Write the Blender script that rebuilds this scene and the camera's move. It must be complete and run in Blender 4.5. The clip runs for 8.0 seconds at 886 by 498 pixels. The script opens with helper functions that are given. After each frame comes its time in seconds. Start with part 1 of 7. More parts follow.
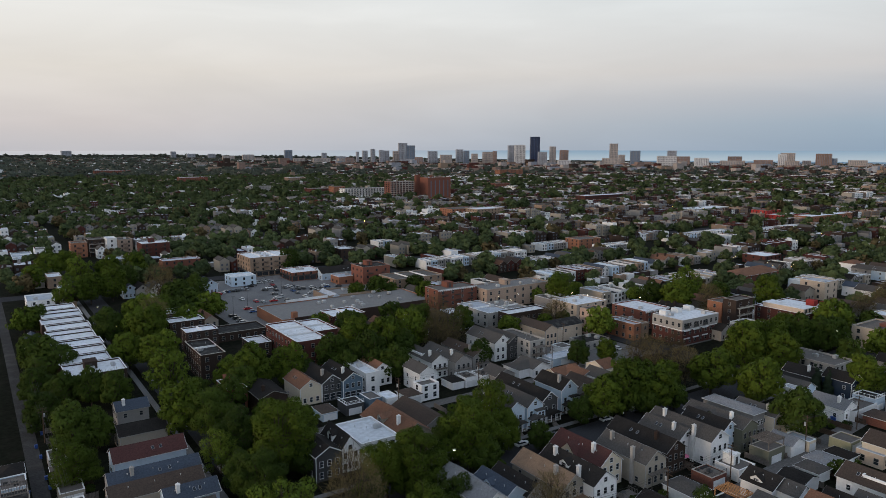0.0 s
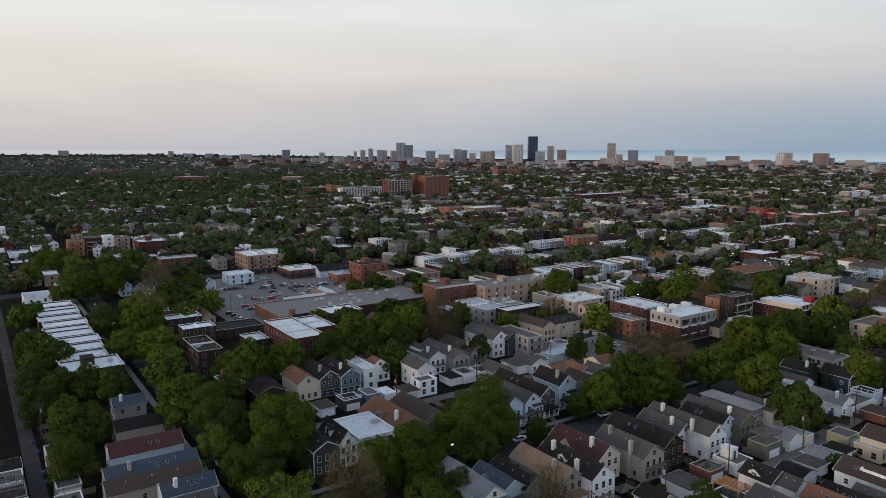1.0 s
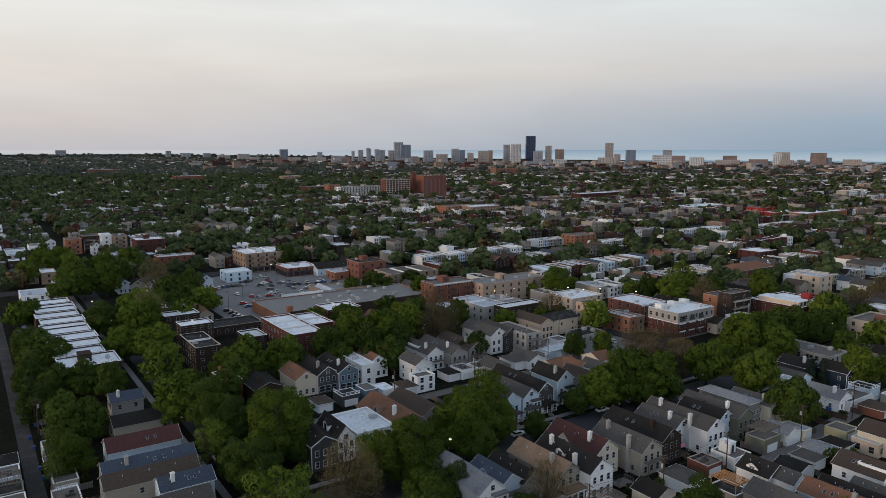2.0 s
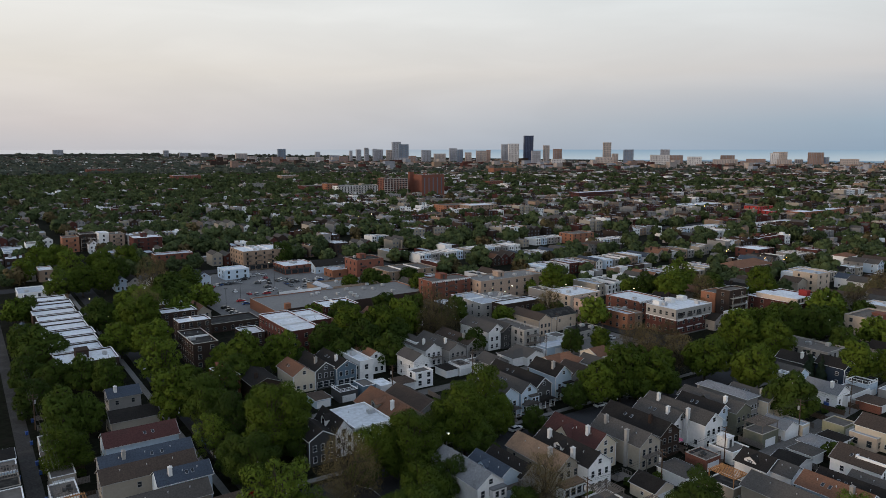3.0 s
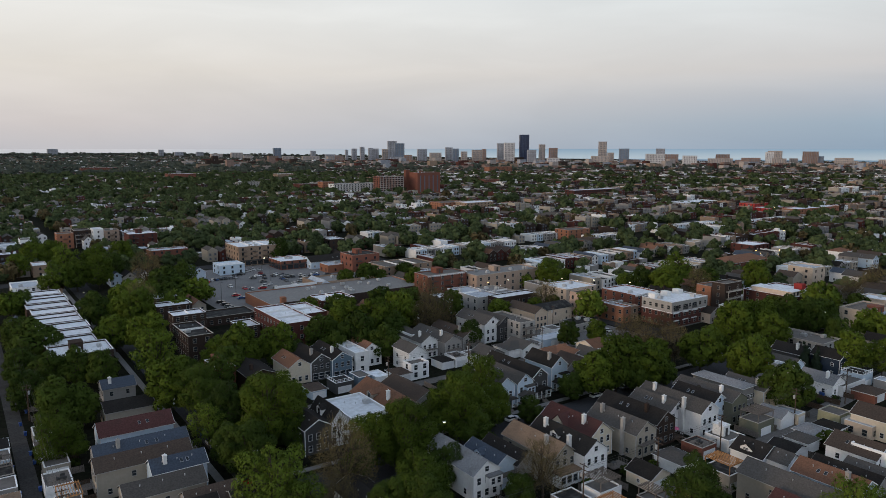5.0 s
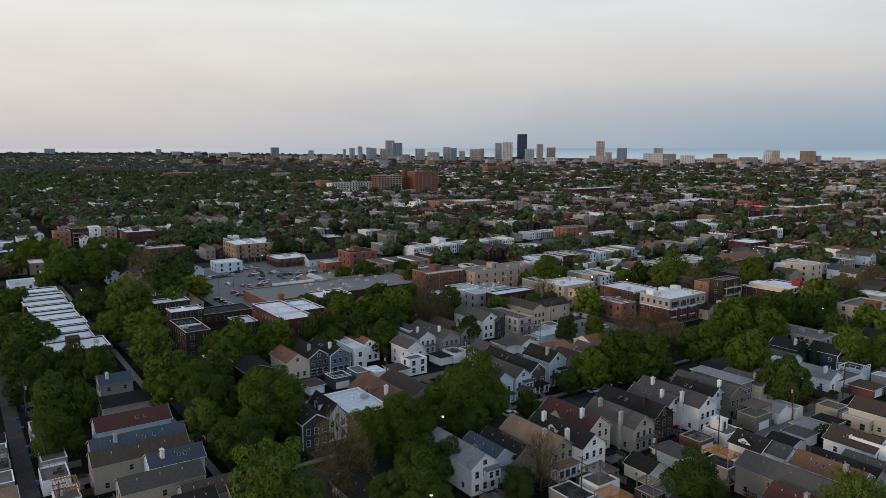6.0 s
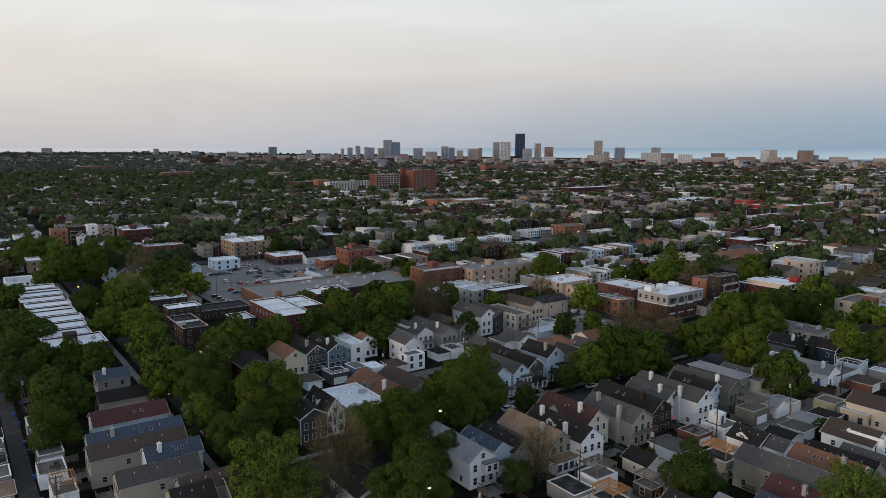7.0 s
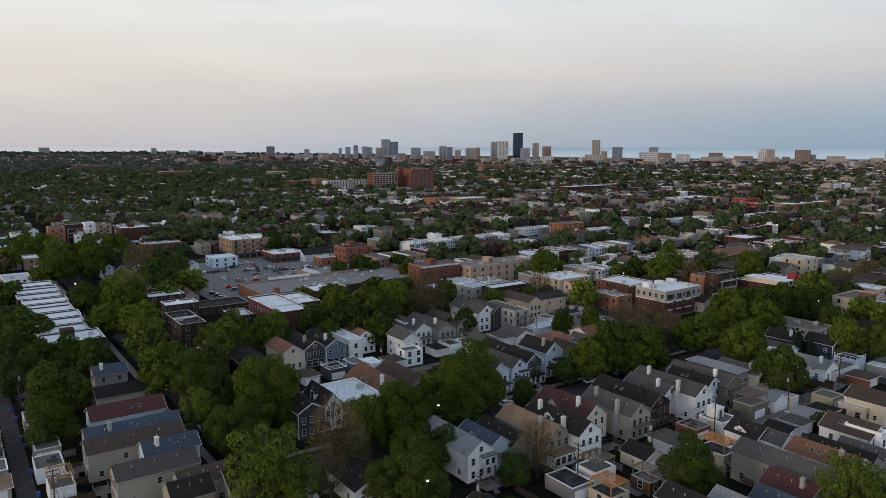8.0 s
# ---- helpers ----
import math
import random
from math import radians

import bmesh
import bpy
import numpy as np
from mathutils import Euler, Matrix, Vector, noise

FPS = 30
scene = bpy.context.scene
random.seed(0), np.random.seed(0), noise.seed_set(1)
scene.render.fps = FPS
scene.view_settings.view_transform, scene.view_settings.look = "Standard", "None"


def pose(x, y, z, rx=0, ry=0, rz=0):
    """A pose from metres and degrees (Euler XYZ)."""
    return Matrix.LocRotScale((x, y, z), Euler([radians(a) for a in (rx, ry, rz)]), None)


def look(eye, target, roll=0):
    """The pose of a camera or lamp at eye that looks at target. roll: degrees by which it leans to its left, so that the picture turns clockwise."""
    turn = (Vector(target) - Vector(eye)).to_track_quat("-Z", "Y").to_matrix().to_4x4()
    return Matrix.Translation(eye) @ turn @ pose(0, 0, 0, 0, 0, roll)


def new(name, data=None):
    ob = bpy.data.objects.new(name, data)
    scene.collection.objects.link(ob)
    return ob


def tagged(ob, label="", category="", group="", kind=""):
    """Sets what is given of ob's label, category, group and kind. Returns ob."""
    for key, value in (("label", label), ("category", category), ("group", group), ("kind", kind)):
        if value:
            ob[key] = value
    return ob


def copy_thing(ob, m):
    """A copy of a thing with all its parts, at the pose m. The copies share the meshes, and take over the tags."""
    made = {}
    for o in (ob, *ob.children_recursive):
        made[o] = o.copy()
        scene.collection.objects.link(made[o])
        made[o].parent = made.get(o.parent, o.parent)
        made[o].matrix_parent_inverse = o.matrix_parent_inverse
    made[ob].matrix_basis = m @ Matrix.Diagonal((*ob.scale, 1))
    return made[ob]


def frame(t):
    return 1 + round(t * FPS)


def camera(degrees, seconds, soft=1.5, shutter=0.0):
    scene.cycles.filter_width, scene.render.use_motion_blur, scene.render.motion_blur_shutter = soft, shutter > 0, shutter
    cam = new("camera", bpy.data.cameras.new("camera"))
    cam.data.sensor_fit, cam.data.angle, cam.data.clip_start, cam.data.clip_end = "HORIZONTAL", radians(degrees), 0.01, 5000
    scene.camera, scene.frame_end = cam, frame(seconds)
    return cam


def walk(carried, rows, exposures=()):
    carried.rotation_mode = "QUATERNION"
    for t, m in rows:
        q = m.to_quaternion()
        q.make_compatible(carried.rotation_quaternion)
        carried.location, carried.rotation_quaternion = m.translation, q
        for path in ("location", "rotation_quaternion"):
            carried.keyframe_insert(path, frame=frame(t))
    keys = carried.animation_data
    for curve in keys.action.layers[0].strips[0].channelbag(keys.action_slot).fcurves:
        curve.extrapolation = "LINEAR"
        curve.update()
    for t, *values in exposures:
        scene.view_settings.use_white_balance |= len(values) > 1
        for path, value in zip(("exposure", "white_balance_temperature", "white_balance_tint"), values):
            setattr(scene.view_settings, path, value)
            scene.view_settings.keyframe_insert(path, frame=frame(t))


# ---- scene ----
cam = camera(64.0, 8.0, soft=0.4)
# ---- camera and its way: a drone that sinks and turns a little to the right ----
PATH = [
    (0.0, pose(0, 0, 82.8, 81.9, 0, -33.87)),
    (4.0, pose(0, 0, 77.15, 81.87, 0, -34.55)),
    (8.0, pose(0, 0, 71.5, 81.8, 0, -35.22)),
]
walk(cam, PATH)

# ---- sky, sun ----
world = bpy.data.worlds.new("evening_sky")
scene.world = world
world.use_nodes = True
wn, wl = world.node_tree.nodes, world.node_tree.links
wn.clear()
w_out = wn.new("ShaderNodeOutputWorld")
w_bg = wn.new("ShaderNodeBackground")
w_co = wn.new("ShaderNodeTexCoord")
w_sep = wn.new("ShaderNodeSeparateXYZ")
wl.new(w_co.outputs["Generated"], w_sep.inputs[0])


def sky_ramp(stops):
    r = wn.new("ShaderNodeValToRGB")
    e = r.color_ramp.elements
    e[0].position, e[0].color = stops[0][0], (*stops[0][1], 1)
    e[1].position, e[1].color = stops[-1][0], (*stops[-1][1], 1)
    for p, c in stops[1:-1]:
        k = e.new(p)
        k.color = (*c, 1)
    wl.new(w_sep.outputs[2], r.inputs[0])
    return r


# veil of thin high cloud: warm on the sunset side, blue over the lake
warm_side = sky_ramp([(0.0, (0.58, 0.57, 0.60)), (0.03, (0.68, 0.635, 0.63)), (0.10, (0.80, 0.755, 0.70)), (0.17, (0.90, 0.89, 0.86)), (0.30, (0.68, 0.72, 0.74)), (0.6, (0.43, 0.51, 0.635)), (1.0, (0.37, 0.465, 0.62))])
lake_side = sky_ramp([(0.0, (0.30, 0.405, 0.525)), (0.03, (0.345, 0.45, 0.56)), (0.06, (0.46, 0.51, 0.585)), (0.10, (0.66, 0.645, 0.65)), (0.18, (0.74, 0.78, 0.80)), (0.30, (0.56, 0.64, 0.73)), (0.6, (0.40, 0.49, 0.635)), (1.0, (0.37, 0.465, 0.62))])
w_dot = wn.new("ShaderNodeVectorMath")
w_dot.operation = "DOT_PRODUCT"
w_dot.inputs[1].default_value = (0.82, -0.57, 0)
wl.new(w_co.outputs["Generated"], w_dot.inputs[0])
w_side = wn.new("ShaderNodeMapRange")
w_side.inputs[1].default_value, w_side.inputs[2].default_value = -0.45, 0.55
wl.new(w_dot.outputs["Value"], w_side.inputs[0])
w_mix = wn.new("ShaderNodeMix")
w_mix.data_type = "RGBA"
wl.new(w_side.outputs[0], w_mix.inputs[0])
wl.new(warm_side.outputs[0], w_mix.inputs[6])
wl.new(lake_side.outputs[0], w_mix.inputs[7])
# wisps
w_map = wn.new("ShaderNodeMapping")
w_map.inputs["Scale"].default_value = (1.6, 1.6, 8.0)
w_map.inputs["Rotation"].default_value = (0.05, 0.08, 0)
wl.new(w_co.outputs["Generated"], w_map.inputs[0])
w_noise = wn.new("ShaderNodeTexNoise")
w_noise.inputs["Scale"].default_value, w_noise.inputs["Detail"].default_value = 2.2, 7
w_noise.inputs["Distortion"].default_value = 0.5
wl.new(w_map.outputs[0], w_noise.inputs[0])
w_wisp = wn.new("ShaderNodeMapRange")
w_wisp.inputs[1].default_value, w_wisp.inputs[2].default_value = 0.42, 0.75
w_wisp.inputs[3].default_value, w_wisp.inputs[4].default_value = 0.98, 1.06
wl.new(w_noise.outputs[0], w_wisp.inputs[0])
w_mul = wn.new("ShaderNodeVectorMath")
w_mul.operation = "SCALE"
wl.new(w_mix.outputs[2], w_mul.inputs[0])
wl.new(w_wisp.outputs[0], w_mul.inputs["Scale"])
# clear air above the veil
w_sky = wn.new("ShaderNodeTexSky")
w_sky.sky_type, w_sky.sun_disc = "NISHITA", False
w_sky.sun_elevation, w_sky.sun_rotation = radians(5), radians(-95)
w_air = wn.new("ShaderNodeVectorMath")
w_air.operation = "SCALE"
w_air.inputs["Scale"].default_value = 0.05
wl.new(w_sky.outputs[0], w_air.inputs[0])
w_add = wn.new("ShaderNodeMix")
w_add.data_type = "RGBA"
w_add.inputs[0].default_value = 0.08
wl.new(w_mul.outputs[0], w_add.inputs[6])
wl.new(w_air.outputs[0], w_add.inputs[7])
# afterglow of the low sun behind the camera
w_west = wn.new("ShaderNodeVectorMath")
w_west.operation = "DOT_PRODUCT"
w_west.inputs[1].default_value = (-0.35, -0.94, 0)
wl.new(w_co.outputs["Generated"], w_west.inputs[0])
w_glow = wn.new("ShaderNodeMapRange")
w_glow.inputs[1].default_value, w_glow.inputs[2].default_value = -0.1, 1.0
w_glow.inputs[3].default_value, w_glow.inputs[4].default_value = 1.0, 1.35
wl.new(w_west.outputs["Value"], w_glow.inputs[0])
wl.new(w_add.outputs[2], w_bg.inputs["Color"])
wl.new(w_glow.outputs[0], w_bg.inputs["Strength"])
wl.new(w_bg.outputs[0], w_out.inputs[0])

sun = new("sun", bpy.data.lights.new("sun", "SUN"))
sun.data.energy, sun.data.angle, sun.data.color = 1.3, radians(16), (1.0, 0.76, 0.56)
sun.matrix_world = look((-300, 20, 42), (0, 0, 0))

# ---- materials ----
MATS = {}


def surface(name, rgb, rough=0.85, spread=0.18, grain=0.6, patch=0.06, bump=0.3, lines=0.0, line_axis=2, metal=0.0, per_object=0.12, dirt=(0.05, 0.045, 0.04), dirt_amount=0.25):
    """A procedural surface: base colour, grain and larger stains, wear and relief; lines: spacing of lapped boards or shingle courses."""
    m = bpy.data.materials.new(name)
    m.use_nodes = True
    n, l = m.node_tree.nodes, m.node_tree.links
    b = n["Principled BSDF"]
    b.inputs["Roughness"].default_value, b.inputs["Metallic"].default_value = rough, metal
    b.inputs["Specular IOR Level"].default_value = 0.3 if rough < 0.7 else 0.04
    geo = n.new("ShaderNodeNewGeometry")
    info = n.new("ShaderNodeObjectInfo")
    fine, wide = n.new("ShaderNodeTexNoise"), n.new("ShaderNodeTexNoise")
    fine.inputs["Scale"].default_value, fine.inputs["Detail"].default_value = 1 / grain, 5
    wide.inputs["Scale"].default_value, wide.inputs["Detail"].default_value = patch, 4
    l.new(geo.outputs["Position"], fine.inputs[0]), l.new(geo.outputs["Position"], wide.inputs[0])
    # light and dark grain
    r1 = n.new("ShaderNodeMapRange")
    r1.inputs[1].default_value, r1.inputs[2].default_value = 0.3, 0.7
    r1.inputs[3].default_value, r1.inputs[4].default_value = 1 - spread, 1 + spread
    l.new(fine.outputs[0], r1.inputs[0])
    r2 = n.new("ShaderNodeMapRange")
    r2.inputs[3].default_value, r2.inputs[4].default_value = 1 - per_object, 1 + per_object
    l.new(info.outputs["Random"], r2.inputs[0])
    k = n.new("ShaderNodeMath")
    k.operation = "MULTIPLY"
    l.new(r1.outputs[0], k.inputs[0]), l.new(r2.outputs[0], k.inputs[1])
    col = n.new("ShaderNodeVectorMath")
    col.operation = "SCALE"
    col.inputs[0].default_value = rgb
    l.new(k.outputs[0], col.inputs["Scale"])
    st = n.new("ShaderNodeMapRange")
    st.inputs[1].default_value, st.inputs[2].default_value = 0.5, 0.72
    st.inputs[3].default_value, st.inputs[4].default_value = 0.0, dirt_amount
    l.new(wide.outputs[0], st.inputs[0])
    mx = n.new("ShaderNodeMix")
    mx.data_type = "RGBA"
    mx.inputs[7].default_value = (*dirt, 1)
    l.new(st.outputs[0], mx.inputs[0]), l.new(col.outputs[0], mx.inputs[6])
    l.new(mx.outputs[2], b.inputs["Base Color"])
    bp = n.new("ShaderNodeBump")
    bp.inputs["Strength"].default_value, bp.inputs["Distance"].default_value = bump, 0.05
    height = fine.outputs[0]
    if lines:
        sep = n.new("ShaderNodeSeparateXYZ")
        l.new(geo.outputs["Position"], sep.inputs[0])
        saw = n.new("ShaderNodeMath")
        saw.operation = "MODULO"
        saw.inputs[1].default_value = lines
        l.new(sep.outputs[line_axis], saw.inputs[0])
        add = n.new("ShaderNodeMath")
        add.operation = "MULTIPLY_ADD"
        add.inputs[1].default_value = 2.5
        l.new(saw.outputs[0], add.inputs[0]), l.new(fine.outputs[0], add.inputs[2])
        height = add.outputs[0]
    l.new(height, bp.inputs["Height"]), l.new(bp.outputs[0], b.inputs["Normal"])
    MATS[name] = m
    return m


for nm, rgb in (("white", (0.80, 0.80, 0.80)), ("gray", (0.285, 0.272, 0.262)), ("beige", (0.34, 0.305, 0.255)), ("pale_blue", (0.50, 0.60, 0.70)), ("blue", (0.13, 0.19, 0.25)), ("navy", (0.03, 0.045, 0.07)),
                ("charcoal", (0.07, 0.07, 0.072)), ("cream", (0.66, 0.58, 0.46)), ("tan", (0.50, 0.40, 0.31)), ("olive", (0.16, 0.16, 0.12))):
    surface(nm + "_siding", rgb, rough=0.7, spread=0.06, lines=0.16, bump=0.5, dirt_amount=0.12)
for nm, rgb in (("white", (0.76, 0.76, 0.75)), ("gray", (0.35, 0.335, 0.315)), ("beige", (0.54, 0.44, 0.35)), ("pink", (0.54, 0.39, 0.315)), ("olive", (0.33, 0.33, 0.22))):
    surface(nm + "_stucco", rgb, rough=0.9, spread=0.08, dirt_amount=0.2)
for nm, rgb in (("red", (0.20, 0.085, 0.062)), ("dark_red", (0.092, 0.038, 0.032)), ("brown", (0.052, 0.037, 0.031)), ("orange", (0.29, 0.135, 0.085)), ("tan", (0.29, 0.21, 0.155)), ("rose", (0.38, 0.285, 0.225))):
    surface(nm + "_brick", rgb, rough=0.9, spread=0.2, grain=0.25, lines=0.075, dirt_amount=0.2)
for nm, rgb in (("gray", (0.088, 0.081, 0.075)), ("dark", (0.027, 0.0245, 0.023)), ("brown", (0.076, 0.058, 0.048)), ("wine", (0.085, 0.04, 0.037)), ("rust", (0.19, 0.10, 0.066)), ("tan", (0.24, 0.165, 0.115)), ("slate", (0.06, 0.074, 0.098)), ("pale", (0.21, 0.212, 0.22))):
    surface("shingle_" + nm, rgb, rough=0.95, spread=0.22, grain=0.35, patch=0.25, lines=0.14, dirt_amount=0.3)
for nm, rgb in (("white", (0.70, 0.73, 0.77)), ("pale", (0.44, 0.48, 0.54)), ("gray", (0.126, 0.116, 0.108)), ("mid", (0.235, 0.228, 0.222)), ("dark", (0.03, 0.03, 0.03))):
    surface("membrane_" + nm, rgb, rough=0.75, spread=0.12, grain=1.1, patch=0.5, dirt=(0.20, 0.19, 0.18), dirt_amount=0.32)
surface("red_paint", (0.33, 0.045, 0.04), rough=0.7)
surface("white_trim", (0.78, 0.79, 0.80), rough=0.6, spread=0.04)
surface("gray_trim", (0.36, 0.35, 0.335), rough=0.65, spread=0.06)
surface("dark_trim", (0.05, 0.05, 0.05), rough=0.6, spread=0.1)
surface("stone_coping", (0.42, 0.39, 0.35), rough=0.9)
surface("brown_wood", (0.085, 0.06, 0.045), rough=0.85, spread=0.3, grain=0.3)
surface("fresh_wood", (0.42, 0.22, 0.10), rough=0.8, spread=0.25, grain=0.3)
surface("gray_wood", (0.17, 0.15, 0.135), rough=0.9, spread=0.3, grain=0.3)
surface("galvanised", (0.5, 0.51, 0.52), rough=0.5, metal=0.4, spread=0.1)
surface("asphalt", (0.042, 0.042, 0.045), rough=0.95, spread=0.22, grain=0.5, patch=0.05, dirt=(0.065, 0.065, 0.065), dirt_amount=0.5)
surface("worn_asphalt", (0.185, 0.18, 0.178), rough=0.95, spread=0.2, grain=0.8, patch=0.07, dirt=(0.11, 0.11, 0.112), dirt_amount=0.6)
surface("alley_concrete", (0.150, 0.143, 0.137), rough=0.95, spread=0.22, grain=0.7, patch=0.12, dirt=(0.09, 0.087, 0.083), dirt_amount=0.6)
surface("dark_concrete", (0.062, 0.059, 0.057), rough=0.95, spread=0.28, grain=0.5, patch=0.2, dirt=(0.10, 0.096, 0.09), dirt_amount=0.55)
surface("pavement_concrete", (0.20, 0.195, 0.19), rough=0.95, spread=0.15)
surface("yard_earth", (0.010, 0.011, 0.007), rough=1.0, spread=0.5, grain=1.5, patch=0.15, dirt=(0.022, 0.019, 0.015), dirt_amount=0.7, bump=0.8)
surface("bark", (0.06, 0.048, 0.038), rough=0.95, spread=0.35, grain=0.25, bump=0.8)
surface("blue_plastic", (0.03, 0.08, 0.28), rough=0.45)
surface("pink_canvas", (0.55, 0.16, 0.25), rough=0.8)
surface("tyre_rubber", (0.02, 0.02, 0.02), rough=0.8)
surface("tower_gray", (0.30, 0.31, 0.34), rough=0.7, grain=6, patch=0.02)
surface("tower_dark", (0.026, 0.036, 0.075), rough=0.35, grain=6, patch=0.02)
surface("tower_tan", (0.38, 0.33, 0.30), rough=0.8, grain=6, patch=0.02)
surface("tower_white", (0.54, 0.53, 0.53), rough=0.8, grain=6, patch=0.02)
surface("tower_brown", (0.26, 0.18, 0.15), rough=0.8, grain=6, patch=0.02)
surface("tower_blue", (0.14, 0.18, 0.24), rough=0.3, grain=6, patch=0.02)


def gloss(name, rgb, rough, metal=0.0, coat=0.0):
    m = bpy.data.materials.new(name)
    m.use_nodes = True
    n, l = m.node_tree.nodes, m.node_tree.links
    b = n["Principled BSDF"]
    info = n.new("ShaderNodeObjectInfo")
    mr = n.new("ShaderNodeMapRange")
    mr.inputs[3].default_value, mr.inputs[4].default_value = 0.75, 1.3
    l.new(info.outputs["Random"], mr.inputs[0])
    sc = n.new("ShaderNodeVectorMath")
    sc.operation = "SCALE"
    sc.inputs[0].default_value = rgb
    l.new(mr.outputs[0], sc.inputs["Scale"]), l.new(sc.outputs[0], b.inputs["Base Color"])
    b.inputs["Roughness"].default_value, b.inputs["Metallic"].default_value, b.inputs["Coat Weight"].default_value = rough, metal, coat
    MATS[name] = m
    return m


gloss("window_glass", (0.025, 0.03, 0.036), 0.06)
gloss("far_glass", (0.09, 0.10, 0.125), 0.3)
gloss("tower_glass", (0.17, 0.17, 0.185), 0.6)
gloss("navy_glass", (0.03, 0.045, 0.095), 0.3)
for nm, rgb in (("white", (0.75, 0.75, 0.75)), ("silver", (0.42, 0.43, 0.44)), ("black", (0.012, 0.012, 0.014)), ("gray", (0.11, 0.115, 0.12)), ("red", (0.35, 0.02, 0.025)), ("blue", (0.03, 0.08, 0.22))):
    gloss("car_" + nm, rgb, 0.25, 0.0, 0.6)


def glow(name, rgb, strength):
    m = bpy.data.materials.new(name)
    m.use_nodes = True
    b = m.node_tree.nodes["Principled BSDF"]
    b.inputs["Base Color"].default_value = (*rgb, 1)
    b.inputs["Emission Color"].default_value, b.inputs["Emission Strength"].default_value = (*rgb, 1), strength
    MATS[name] = m


glow("sodium_lamp", (1.0, 0.5, 0.13), 22)
glow("white_lamp", (1.0, 0.85, 0.62), 9)


def foliage(name, rgb, rgb2, bare=False, scale=0.22, leafwise=0.45, treewise=0.8):
    """Leaves: two greens mixed leaf by leaf, bough by bough and tree by tree, a little light passing through."""
    m = bpy.data.materials.new(name)
    m.use_nodes = True
    n, l = m.node_tree.nodes, m.node_tree.links
    b = n["Principled BSDF"]
    geo, info = n.new("ShaderNodeNewGeometry"), n.new("ShaderNodeObjectInfo")
    tex = n.new("ShaderNodeTexNoise")
    tex.inputs["Scale"].default_value, tex.inputs["Detail"].default_value = scale, 3
    l.new(geo.outputs["Position"], tex.inputs[0])
    s1 = n.new("ShaderNodeMath")
    s1.operation = "MULTIPLY_ADD"
    s1.inputs[1].default_value = leafwise
    l.new(geo.outputs["Random Per Island"], s1.inputs[0]), l.new(tex.outputs[0], s1.inputs[2])
    s2 = n.new("ShaderNodeMath")
    s2.operation = "MULTIPLY_ADD"
    s2.inputs[1].default_value = treewise
    l.new(info.outputs["Random"], s2.inputs[0]), l.new(s1.outputs[0], s2.inputs[2])
    mr = n.new("ShaderNodeMapRange")
    mr.inputs[1].default_value, mr.inputs[2].default_value = 0.3, 0.7 + leafwise + treewise
    l.new(s2.outputs[0], mr.inputs[0])
    mx = n.new("ShaderNodeMix")
    mx.data_type = "RGBA"
    mx.inputs[6].default_value, mx.inputs[7].default_value = (*rgb, 1), (*rgb2, 1)
    l.new(mr.outputs[0], mx.inputs[0]), l.new(mx.outputs[2], b.inputs["Base Color"])
    b.inputs["Roughness"].default_value = 0.7
    b.inputs["Specular IOR Level"].default_value = 0.04
    if not bare:
        tr = n.new("ShaderNodeBsdfTranslucent")
        l.new(mx.outputs[2], tr.inputs[0])
        ms = n.new("ShaderNodeMixShader")
        ms.inputs[0].default_value = 0.12
        l.new(b.outputs[0], ms.inputs[1]), l.new(tr.outputs[0], ms.inputs[2])
        l.new(ms.outputs[0], n["Material Output"].inputs[0])
    MATS[name] = m


foliage("leaf_green", (0.032, 0.052, 0.008), (0.110, 0.152, 0.020), leafwise=0.18)
foliage("leaf_fresh", (0.050, 0.082, 0.012), (0.145, 0.195, 0.028))
foliage("leaf_dark", (0.020, 0.035, 0.008), (0.070, 0.104, 0.018), leafwise=0.18)
foliage("leaf_spruce", (0.014, 0.024, 0.016), (0.035, 0.05, 0.03))
foliage("leaf_buds", (0.052, 0.041, 0.023), (0.19, 0.155, 0.072), True)
# distance haze mixed into these greens: greyed at the shore, blued nearer in
foliage("leaf_shore_haze", (0.050, 0.062, 0.050), (0.105, 0.120, 0.095), scale=0.012, treewise=0.0)
foliage("leaf_far_haze", (0.0235, 0.037, 0.0185), (0.123, 0.158, 0.065), scale=0.05, leafwise=0.25, treewise=0.0)
